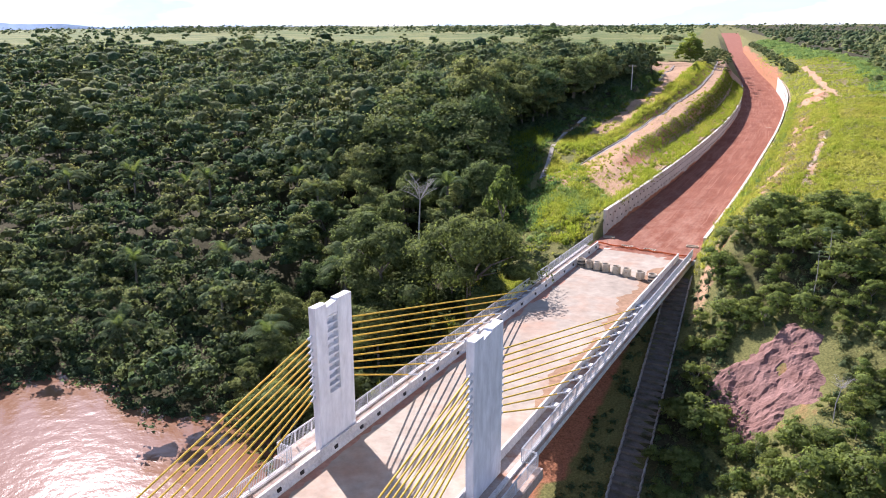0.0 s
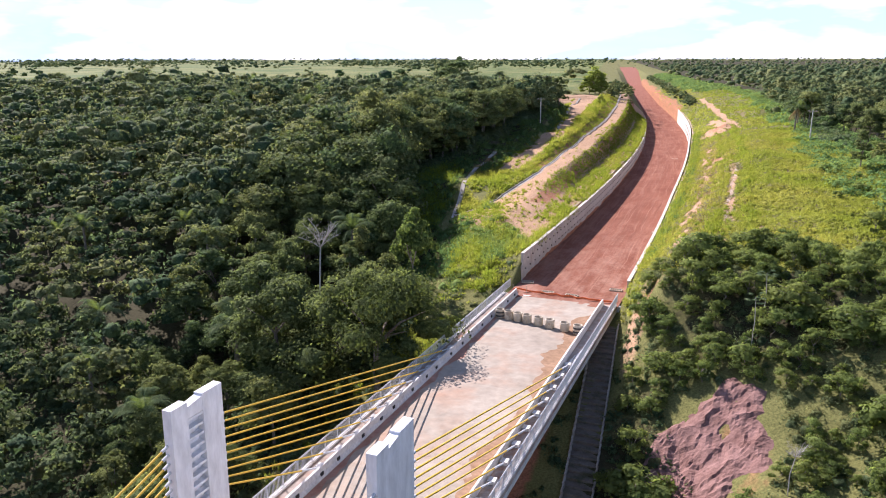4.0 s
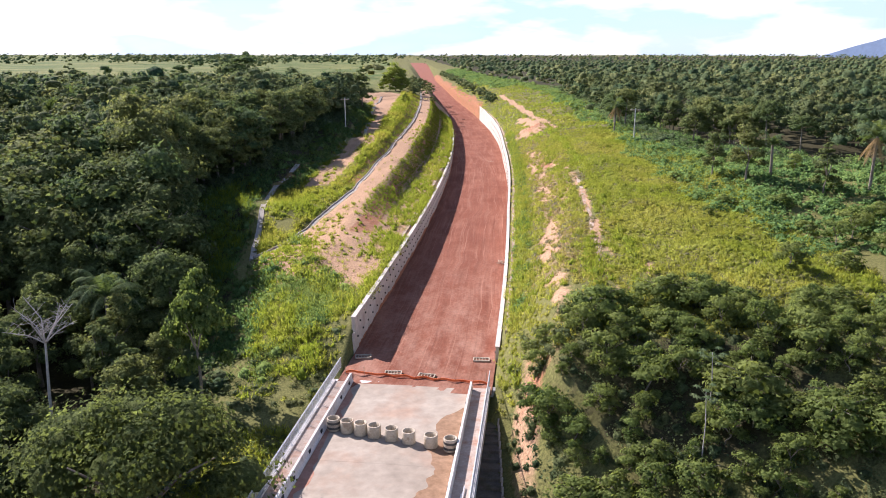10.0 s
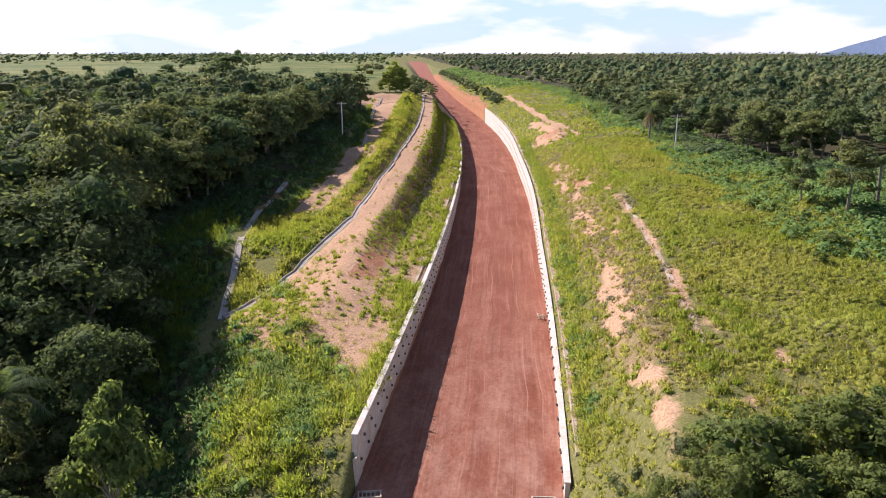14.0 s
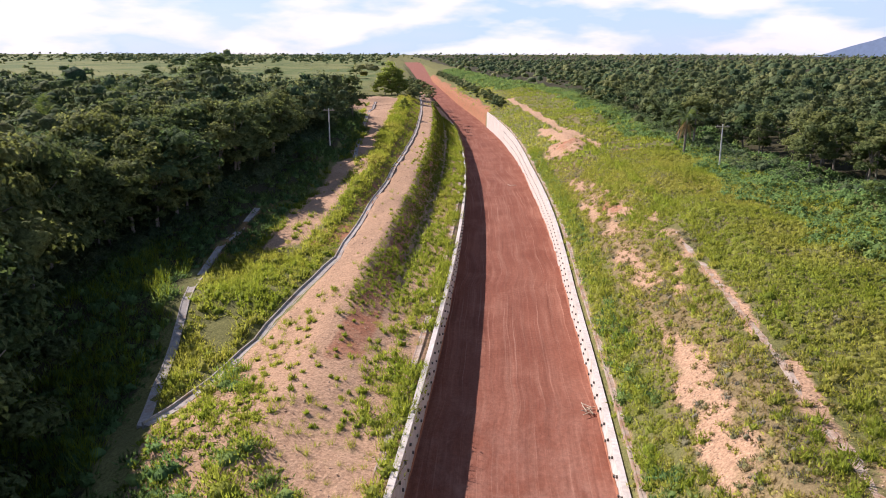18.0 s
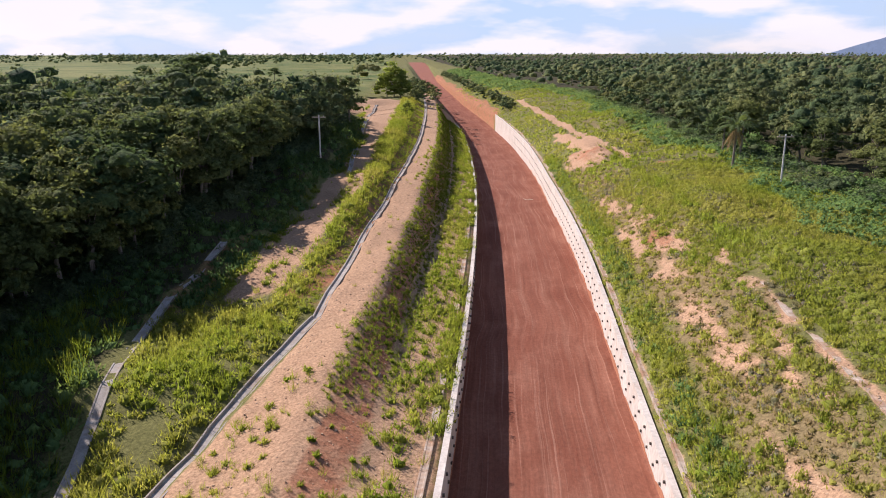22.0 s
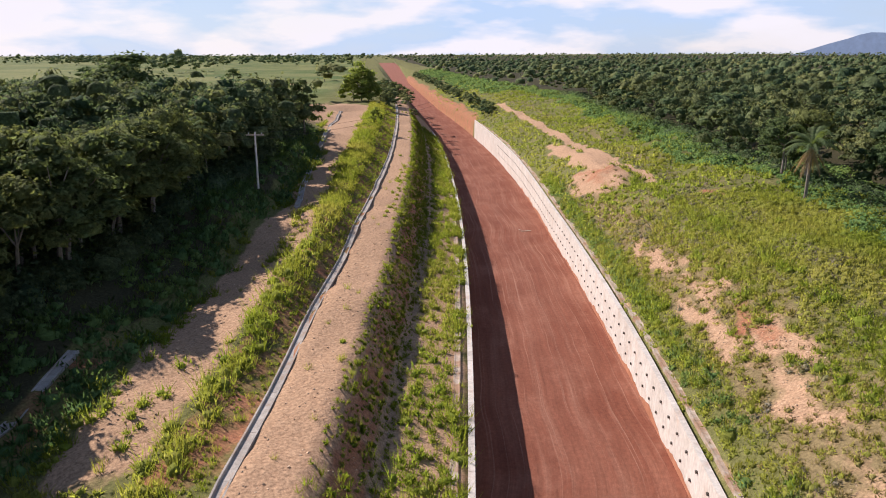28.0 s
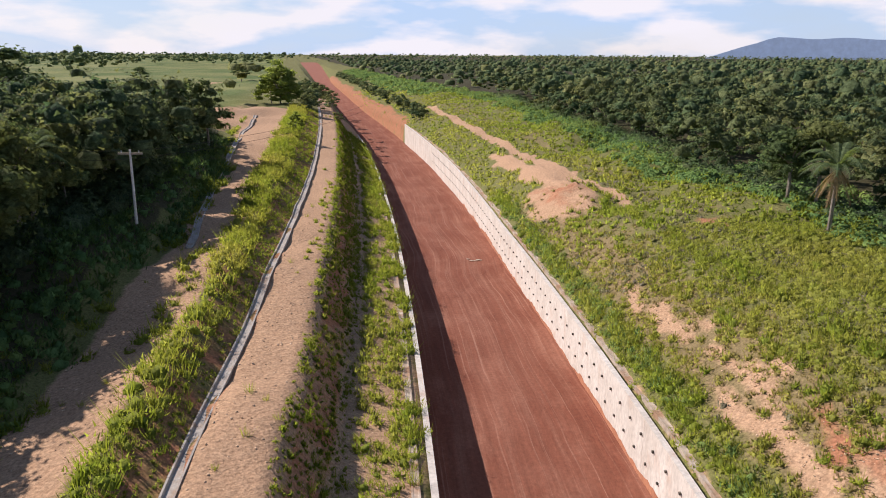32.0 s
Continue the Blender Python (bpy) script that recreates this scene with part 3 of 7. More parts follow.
# the lie of the land: heights along lines beside the road
def heights(s):
    i = np.interp
    return np.array([
        i(s, [-420, -170, -135, -64, -46, -16, 3, 10, 30, 50, 115, 150, 500, 900, 1700, 5000], [9.0, -8.0, -18.0, -18.0, -15.4, -10.0, -6.0, -4.0, 0.0, 3.0, 11.0, 13.0, 13.0, 14.0, 18.0, 46.0]),  # far left
        i(s, [-420, -170, -135, -64, -46, -16, 3, 10, 30, 50, 115, 150, 500, 900, 1700, 5000], [9.0, -8.0, -18.0, -18.0, -15.4, -10.0, -6.0, -4.0, 0.0, 3.0, 11.0, 13.0, 13.0, 14.0, 18.0, 46.0]),  # 300 m left
        i(s, [-420, -170, -135, -64, -46, -28, -16, 10, 50, 74, 115, 150, 190, 900, 1700, 5000], [9.0, -8.0, -18.0, -18.0, -15.6, -12.0, -10.0, -4.5, 2.6, 6.0, 10.5, 13.4, 13.8, 14.0, 18.0, 46.0]),  # 90 m left
        i(s, [-420, -170, -135, -64, -46, -28, -16, 3, 30, 50, 74, 150, 250, 900, 1700, 5000], [9.0, -8.0, -18.0, -18.0, -15.2, -11.5, -9.5, -5.5, -1.2, 3.2, 6.5, 12.8, 14.0, 14.0, 18.5, 46.0]),  # top of the left bank
        i(s, [-420, -170, -135, -64, -46, -28, -16, 3, 50, 74, 115, 150, 250, 350, 900, 1700, 5000], [9.0, -8.0, -18.0, -18.0, -14.8, -11.0, -9.0, -5.0, 3.0, 6.0, 8.2, 9.5, 12.5, 13.8, 13.8, 18.5, 46.0]),  # outer side of the track
        i(s, [-420, -170, -135, -64, -46, 3, 10, 30, 50, 74, 115, 250, 350, 900, 1700, 5000], [9.0, -8.0, -18.0, -18.0, -14.4, -3.0, -2.0, 1.8, 3.2, 5.8, 9.2, 12.2, 12.8, 13.0, 18.5, 46.0]),  # crest above the drain
        i(s, [-420, -170, -135, -64, -46, 3, 30, 50, 74, 150, 250, 350, 500, 900, 1700, 5000], [9.0, -8.0, -18.0, -18.0, -14.0, -2.0, 2.2, 2.8, 5.6, 8.0, 9.0, 11.0, 12.0, 13.0, 18.5, 46.0]),  # drain, outer side
        i(s, [-420, -170, -135, -64, -46, -16, 3, 30, 50, 74, 150, 250, 350, 500, 900, 1700, 5000], [9.0, -8.0, -18.0, -18.0, -14.0, -6.0, -1.5, 2.5, 3.6, 6.4, 7.9, 8.9, 11.0, 12.0, 13.0, 18.5, 46.0]),  # drain, inner side
        i(s, [-420, -170, -135, -64, -46, -16, 10, 30, 50, 74, 115, 150, 250, 350, 900, 1700, 5000], [9.0, -8.0, -18.0, -18.0, -13.4, -5.0, 1.0, 3.9, 5.0, 7.0, 6.7, 7.7, 8.7, 10.5, 12.5, 18.5, 46.0]),  # edge of the bench
        i(s, [-420, -170, -135, -64, -16, -6, 3, 10, 30, 74, 115, 350, 500, 900, 1700, 5000], [9.0, -8.0, -18.0, -18.0, -4.5, -2.0, -0.3, 2.2, 3.6, 3.7, 3.0, 4.0, 7.0, 9.0, 18.5, 46.0]),  # ledge
        i(s, [-420, -170, -135, -64, -46, -28, -16, -6, 3, 10, 115, 250, 500, 900, 1700, 5000], [9.0, -8.0, -18.0, -18.0, -12.5, -7.8, -4.2, -1.6, -0.3, 3.5, 2.3, 0.1, 0.5, 5.5, 18.5, 46.0]),  # back of the left wall
        i(s, [-420, -170, -135, -64, -46, -6, 3, 30, 250, 350, 500, 900, 1700, 5000], [9.0, -8.0, -18.0, -18.0, -12.5, -1.5, -0.4, -0.5, -4.1, -4.1, -2.4, 4.2, 18.3, 46.0]),  # road's left edge
        i(s, [-420, -170, -135, -64, -46, -6, 3, 30, 250, 350, 500, 900, 1700, 5000], [9.0, -8.0, -18.0, -18.0, -12.5, -1.5, -0.4, -0.5, -4.1, -4.1, -2.4, 4.2, 18.3, 46.0]),  # road's right edge
        i(s, [-420, -170, -135, -64, -46, -6, 3, 10, 115, 250, 350, 500, 900, 1700, 5000], [9.0, -8.0, -18.0, -18.0, -12.5, -1.6, 0.6, 1.2, 2.8, 2.3, 2.8, 0.0, 5.0, 18.5, 46.0]),  # back of the right wall
        i(s, [-420, -170, -135, -64, -46, -16, -6, 3, 10, 115, 250, 350, 500, 900, 1700, 5000], [9.0, -8.0, -18.0, -18.0, -12.5, -4.4, -1.0, 2.6, 3.0, 4.0, 3.5, 4.0, 4.0, 8.0, 18.5, 46.0]),  # foot of the slope
        i(s, [-420, -170, -135, -64, -46, -28, -16, -6, 3, 30, 74, 150, 190, 250, 350, 500, 1700, 5000], [9.0, -8.0, -18.0, -17.5, -11.5, -7.0, -0.5, 6.5, 7.8, 8.0, 9.0, 8.8, 8.0, 7.5, 7.5, 9.0, 18.5, 46.0]),  # top of the slope
        i(s, [-420, -170, -135, -64, -46, -28, -6, 3, 30, 50, 74, 150, 190, 350, 500, 900, 1700, 5000], [9.0, -8.0, -18.0, -15.0, -8.5, -3.5, 7.5, 8.3, 9.0, 10.2, 11.0, 10.5, 9.0, 9.0, 11.0, 13.0, 19.0, 46.0]),  # plateau
        i(s, [-420, -170, -135, -64, -46, -28, -16, -6, 10, 74, 150, 250, 900, 1700, 5000], [9.0, -8.0, -18.0, -12.0, -5.0, 1.0, 6.0, 8.5, 9.2, 10.5, 11.2, 11.0, 14.0, 19.0, 46.0]),  # 45 m right
        i(s, [-420, -170, -135, -64, -46, -28, -16, -6, 3, 50, 74, 150, 250, 500, 1700, 5000], [9.0, -8.0, -18.0, -10.0, -4.0, 4.0, 8.0, 9.5, 10.0, 11.0, 11.0, 12.0, 12.0, 13.0, 19.0, 46.0]),  # 90 m right
        i(s, [-420, -170, -135, -64, -46, -28, -16, -6, 3, 50, 250, 900, 1700, 5000], [9.0, -8.0, -18.0, -9.0, -2.0, 6.0, 9.0, 10.5, 11.0, 12.0, 12.0, 15.0, 18.0, 46.0]),  # 300 m right
        i(s, [-420, -170, -135, -64, -46, -28, -16, -6, 10, 250, 900, 1700, 5000], [9.0, -8.0, -18.0, -9.0, -2.0, 8.0, 10.0, 11.0, 12.0, 12.0, 15.0, 18.0, 46.0]),  # far right
    ])


def columns(s):
    """Where the columns of the stations lie, n by n, at s."""
    i = np.interp
    r = right_edge(s)
    return np.array([-3200 + 0 * s, -300 + 0 * s, -90 + 0 * s,
                     i(s, [10, 50, 115, 190, 250, 350], [-40, -41, -37.5, -38, -46, -52]),
                     i(s, [10, 50, 115, 190, 250, 350], [-34, -34, -33.8, -35, -42, -47]),
                     i(s, [10, 30, 50, 74, 115, 250], [-28, -29, -28, -26, -25, -27.5]),
                     i(s, [10, 34, 50, 74, 400], [-24, -27.8, -25.6, -22.0, -22.6]),
                     i(s, [10, 34, 50, 74, 400], [-22, -26.6, -24.4, -20.6, -21.4]),
                     i(s, [10, 34, 74, 115, 250, 400], [-17, -18, -16.6, -16.8, -17.4, -17]),
                     i(s, [10, 60, 90, 250, 400], [-11, -12.2, -13.3, -13.6, -12.5]),
                     -7.5 + 0 * s, -7.35 + 0 * s, r + 0.22, r + 0.4, r + 2.0,
                     i(s, [-30, -14, -6, 12, 50, 120, 400], [19, 15.5, 13.6, 14.5, 19, 20, 24]),
                     i(s, [-30, 50, 180, 400], [26, 26, 27, 32]),
                     45 + 0 * s, 90 + 0 * s, 300 + 0 * s, 3200 + 0 * s])


def ground_z(s, n):
    s, n = np.atleast_1d(np.asarray(s, float)), np.atleast_1d(np.asarray(n, float))
    z, c = heights(s).T, columns(s).T
    j = np.clip((n[:, None] >= c).sum(1) - 1, 0, c.shape[1] - 2)
    rows = np.arange(len(s))
    f = np.clip((n - c[rows, j]) / (c[rows, j + 1] - c[rows, j]), 0, 1)
    base = z[rows, j] * (1 - f) + z[rows, j + 1] * f
    x, y = plan(s, n)
    away = np.clip((np.abs(n) - 9) / 30, 0, 1) * np.clip((s + 75) / 20, 0, 1)
    rough = fractal(x / 14, y / 14, 3) * (0.12 + 1.1 * away) + fractal(x / 3.0, y / 3.0, 9, 3) * 0.16 * np.clip((np.abs(n) - 8) / 3, 0, 1)
    far = fractal(x / 260, y / 260, 21, 3) * 2.2 * np.clip((np.hypot(s - 100, n) - 250) / 400, 0, 1) * np.clip((np.abs(n) - 30) / 40, 0, 1)
    keep = np.where(np.abs(n) < 7.6, 0.1, 1.0)
    mound = 1.5 * np.clip(1.2 - np.hypot((s - 188) / 18, (n - 19.0) / 4.6), 0, 0.8) * (0.75 + 0.45 * fractal(x / 2.2, y / 2.2, 251, 3))
    return base + rough * keep + far + mound


def gz(s, n):
    return float(ground_z(s, n)[0])

# ---------------------------------------------------------------- ground, river, road
def ground_rows():
    a = np.concatenate([[-420, -300, -220, -180, -150], np.arange(-130, -60, 10), np.arange(-60, 60, 1.25), np.arange(60, 200, 1.6),
                        np.arange(200, 400, 3.0), np.geomspace(400, 5000, 60)])
    return np.unique(a)


def ellipse(s, n, s0, n0, rs, rn):
    return np.clip(1.25 - np.hypot((s - s0) / rs, (n - n0) / rn), 0, 1)


def cover_at(s, n):
    """How bare the ground is: pale earth, red earth, dry straw."""
    c = columns(s)
    within = lambda lo, hi, soft=0.6: np.clip((n - lo) / soft, 0, 1) * np.clip((hi - n) / soft, 0, 1)
    on = lambda lo, hi, soft=8: np.clip((s - lo) / soft, 0, 1) * np.clip((hi - s) / soft, 0, 1)
    pale = 0.95 * within(c[7] - np.interp(s, [70, 80], [0.4, 1.3]), c[8] + 0.6) * on(16, 420, 4)
    pale = np.maximum(pale, 0.72 * within(c[8], c[10] + 0.3) * on(18, 400, 5))
    track = within(c[4], c[5] - 1.0) * on(76, 330)
    pale = np.maximum(pale, 0.9 * track)
    red = 0.22 * track
    red = np.maximum(red, 0.56 * within(c[8] + 0.3, c[9]) * on(40, 400))
    red = np.maximum(red, 0.5 * within(c[5] - 1, c[7]) * on(72, 340))
    red = np.maximum(red, 0.42 * within(c[3] - 4, c[4] - 1.0) * on(66, 330))
    red = np.maximum(red, 0.9 * (np.abs(n + 1.5) < 6.5 + 1.5 * value_noise(s / 4, n / 4, 207)) * (s < 5) * (s > -60))
    red = np.maximum(red, 0.45 * ellipse(s, n, -28, 21, 10, 9))
    red = np.maximum(red, 0.5 * ellipse(s, n, -4, 12, 9, 2.5))
    red = np.maximum(red, 0.62 * within(c[12] - 2, np.interp(s, [372, 420, 700, 1000], [15, 16, 15, 15]) + 2 * value_noise(s / 14, n * 0, 221), 1.5) * on(369, 1000, 4))
    for s0, n0, rs, rn in ((184, 19.0, 13, 5.6), (206, 20.6, 16, 3.6), (236, 20.4, 18, 2.6)):
        pale = np.maximum(pale, 0.95 * np.clip(1.6 * ellipse(s, n + 1.1 * fractal(s / 4, n / 3, 215, 3), s0, n0, rs, rn), 0, 1))
    red = np.maximum(red, 0.8 * ellipse(s, n + fractal(s / 3, n / 3, 217, 3), 150, 27.5, 4.5, 1.8))
    red = np.maximum(red, 0.7 * ellipse(s, n + fractal(s / 3, n / 3, 219, 3), 106, 17.2, 9, 1.8))
    pale = np.maximum(pale, 0.9 * (np.abs(n - np.interp(s, [175, 250, 405, 700], [25.4, 24.3, 26.2, 30])) < np.interp(s, [170, 200, 260], [0.5, 1.3, 1.5]) + 0.35 * value_noise(s / 6, n / 6, 209)) * on(164, 420, 12))
    for s0, n0, rs, rn in ((5.5, 14.4, 5, 1.7), (13, 14.2, 7, 1.1), (10, 23.6, 6, 1.5), (9, 19.5, 5, 1.0), (40, 14.3, 22, 1.7), (70, 15, 16, 1.3), (30, 13.5, 10, 1.8), (92, 15.2, 9, 2.2), (100, 17.6, 9, 2.2), (76, 14.6, 9, 1.9), (88, 20.0, 7, 1.1), (62, 17.8, 12, 0.9), (118, 16.5, 14, 1.0), (22, 21, 5, 1.4), (14, 24, 5, 1.6), (108, 14.2, 16, 1.5), (134, 14.8, 14, 1.3)):
        pale = np.maximum(pale, 0.82 * ellipse(s, n + 0.9 * fractal(s / 3.5, n / 2.0, 201, 3), s0, n0, rs, rn))
    pale = np.maximum(pale, 0.85 * within(19.0, 20.9, 0.5) * on(16, 84, 4) * (0.75 + 0.5 * value_noise(s / 3, n / 2, 203)))
    red = np.maximum(red, 0.5 * ellipse(s, n, 186, 18.5, 16, 6))
    pale = np.maximum(pale, 0.9 * ellipse(s, n, 290, -47, 60, 7))
    pale = np.maximum(pale, 0.95 * ellipse(s, n, 560, -80, 45, 12))
    pale = np.maximum(pale, 0.55 * within(c[12], c[14]) * on(8, 400))
    pale = np.maximum(pale, 0.7 * ellipse(s, n, -8, 11.2, 12, 1.7))
    straw = 0.55 * np.exp(-((n - 15.5) / 2.6) ** 2) * on(10, 180) + 0.38 * within(c[14], c[16] + 6, 3) * on(10, 420) + 0.15 * ellipse(s, n, 80, 15, 70, 5) + 0.3 * within(c[16], 60, 6) * on(10, 420)
    straw = np.maximum(straw, 0.3 * (n < -60) * (s > 240))
    straw = np.maximum(straw, 0.45 * ellipse(s, n, -5, 14, 14, 4))
    return np.clip(pale, 0, 1), np.clip(red, 0, 1), np.clip(straw, 0, 1)


def wood_edge_left(s):
    return np.interp(s, [-60, -48, -30, -10, 3, 12, 22, 34, 45, 60, 74, 86, 100, 150, 210, 260, 330, 420], [-24, -22, -20, -18, -21, -28, -33, -41, -47.5, -51, -50, -46, -43.5, -41.5, -41.5, -50, -60, -60])


def wood_edge_right(s):
    return np.interp(s, [-70, -40, -22, -12, 0, 12, 24, 40, 70, 85, 100, 120, 150, 220, 400, 700, 1600], [42, 42, 46, 48, 48, 50, 56, 70, 76, 62, 51, 44, 42, 47, 58, 46, 56])


def wood_limit(s):
    return -340.0 + 0 * s


def wood_back(n):
    """How far on the woods left of the road reach; right of it they go on."""
    return np.where(n < 0, np.interp(n, [-340, -150, -100, -60], [420, 310, 248, 236]), 4000.0)


def make_ground():
    s = ground_rows()
    c = columns(s)
    steps = [14, 8, 16, 3, 6, 4, 2, 5, 4, 6, 1, 8, 1, 2, 9, 6, 10, 12, 12, 16]
    cols = [c[0]]
    for k, count in enumerate(steps):
        for j in range(1, count + 1):
            f = j / count
            if k == 0:
                f = 1 - (1 - f) ** 2.2
            if k == len(steps) - 1:
                f = f**2.2
            cols.append(c[k] * (1 - f) + c[k + 1] * f)
    n = np.array(cols).T
    ss = np.repeat(s, n.shape[1])
    nn = n.ravel()
    z = ground_z(ss, nn)
    x, y = plan(ss, nn)
    rows, wide = n.shape
    i = np.arange(rows * wide).reshape(rows, wide)
    faces = np.stack([i[:-1, :-1], i[:-1, 1:], i[1:, 1:], i[1:, :-1]], -1).reshape(-1, 4)
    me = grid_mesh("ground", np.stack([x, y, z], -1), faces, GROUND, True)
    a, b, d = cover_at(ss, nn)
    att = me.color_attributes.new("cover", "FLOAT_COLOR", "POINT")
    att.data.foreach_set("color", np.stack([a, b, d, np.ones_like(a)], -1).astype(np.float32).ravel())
    att = me.attributes.new("litter_and_shade", "FLOAT", "POINT")
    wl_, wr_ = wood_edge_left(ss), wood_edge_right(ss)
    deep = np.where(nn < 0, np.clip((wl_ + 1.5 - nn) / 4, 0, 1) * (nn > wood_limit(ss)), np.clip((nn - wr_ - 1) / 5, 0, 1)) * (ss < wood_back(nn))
    # strip at the wood's foot: fallen leaves plus the wood's shade as colour
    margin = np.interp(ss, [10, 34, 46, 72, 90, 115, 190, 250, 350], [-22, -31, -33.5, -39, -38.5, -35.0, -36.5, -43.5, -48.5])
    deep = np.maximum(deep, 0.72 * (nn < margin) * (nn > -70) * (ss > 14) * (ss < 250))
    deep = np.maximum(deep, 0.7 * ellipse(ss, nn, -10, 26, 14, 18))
    # dark patch beside the bridge: its shade put into the ground colour
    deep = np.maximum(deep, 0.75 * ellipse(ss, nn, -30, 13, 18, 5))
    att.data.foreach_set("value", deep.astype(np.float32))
    att = me.attributes.new("meadow", "FLOAT", "POINT")
    att.data.foreach_set("value", (np.clip((ss - wood_back(nn)) / 15, 0, 1) * np.clip((-nn - 45) / 10, 0, 1)).astype(np.float32))
    return thing("ground", "grassy and bare red earth ground falling to a river", "ground", kind="structure", mesh=me)


make_ground()

river = grid_mesh("river", [(*plan(-150, -2500), -15), (*plan(-150, 400), -15), (*plan(-30, 400), -15), (*plan(-30, -2500), -15)], [(0, 1, 2, 3)], WATER)
thing("river", "muddy brown river water glinting in the sun", "river", kind="structure", mesh=river)


def make_road():
    s = np.concatenate([np.arange(-1.5, 260, 1.0), np.arange(260, 520, 4), np.geomspace(520, 1760, 40)])
    left, right = np.interp(s, [-2, 420, 520, 1760], [-7.2, -7.2, -8, -9]), right_edge(s) + np.interp(s, [0, 420, 800, 1760], [0.1, 0.1, 0.2, 2])
    count = 30
    f = np.linspace(0, 1, count + 1)
    n = left[:, None] * (1 - f) + right[:, None] * f
    ss = np.repeat(s, count + 1)
    nn = n.ravel()
    x, y = plan(ss, nn)
    edge = np.clip((np.abs(f - 0.5) - 0.40) / 0.10, 0, 1)
    ruts = 0.03 * np.sin(nn * 2.4) * value_noise(ss / 20, nn / 3, 5) + 0.035 * fractal(x / 2.0, y / 2.0, 31, 3)
    z = road_z(ss) + ruts + np.tile(edge, len(s)) * 0.22 * (0.6 + 0.5 * value_noise(ss / 3, nn, 8)) * np.clip((ss - 6) / 8, 0, 1)
    z += 0.05 * fractal(x / 0.9, y / 0.9, 12, 2) * np.clip((22 - ss) / 8, 0, 1) - 0.02
    i = np.arange(len(s) * (count + 1)).reshape(len(s), count + 1)
    faces = np.stack([i[:-1, :-1], i[:-1, 1:], i[1:, 1:], i[1:, :-1]], -1).reshape(-1, 4)
    me = grid_mesh("road", np.stack([x, y, z], -1), faces, ROAD, True)
    uv = me.uv_layers.new(name="lane")
    flat = faces.ravel()
    uv.data.foreach_set("uv", np.stack([nn[flat], ss[flat]], -1).astype(np.float32).ravel())
    thing("road", "unpaved red earth road with wheel tracks", "road", kind="structure", mesh=me)


make_road()


def distant_hills():
    rows = []
    dist = 4300
    for k in range(61):
        head = 40.6 + k * 0.62
        up = np.interp(head, [40.6, 42, 44, 46, 47.5, 51, 57, 64, 77], [0, 18, 68, 108, 112, 102, 116, 98, 84]) + 6 * math.sin(k * 0.9) * (k > 6)
        a = radians(head)
        rows.append([(math.sin(a) * dist, math.cos(a) * dist, 0), (math.sin(a) * dist, math.cos(a) * dist, 22 + up),
                     (math.sin(a) * (dist + 400), math.cos(a) * (dist + 400), 22 + up), (math.sin(a) * (dist + 400), math.cos(a) * (dist + 400), 0)])
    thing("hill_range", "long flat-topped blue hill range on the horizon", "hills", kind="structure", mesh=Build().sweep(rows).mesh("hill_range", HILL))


distant_hills()


def left_hills():
    rows = []
    for k in range(41):
        head, dist = -66 + k, 4500
        up = np.interp(head, [-66, -50, -38, -33, -30, -26], [26, 34, 38, 30, 18, 0]) + 5 * math.sin(k * 1.3)
        a = radians(head)
        rows.append([(math.sin(a) * d, math.cos(a) * d, z) for d, z in ((dist, 0), (dist, 30 + up), (dist + 400, 30 + up), (dist + 400, 0))])
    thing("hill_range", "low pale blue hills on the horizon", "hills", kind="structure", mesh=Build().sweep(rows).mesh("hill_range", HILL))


left_hills()


# ---------------------------------------------------------------- walls of the cutting
def wall_top(s, side):
    if side < 0:
        return float(np.interp(s, [8, 45, 107, 166, 247, 345, 430], [3.7, 3.4, 2.45, 1.5, 0.35, 0.35, -1.5]))
    return float(np.interp(s, [7, 64, 106, 131, 190, 300, 368], [1.4, 2.2, 3.2, 3.3, 3.0, 3.0, 4.0]))


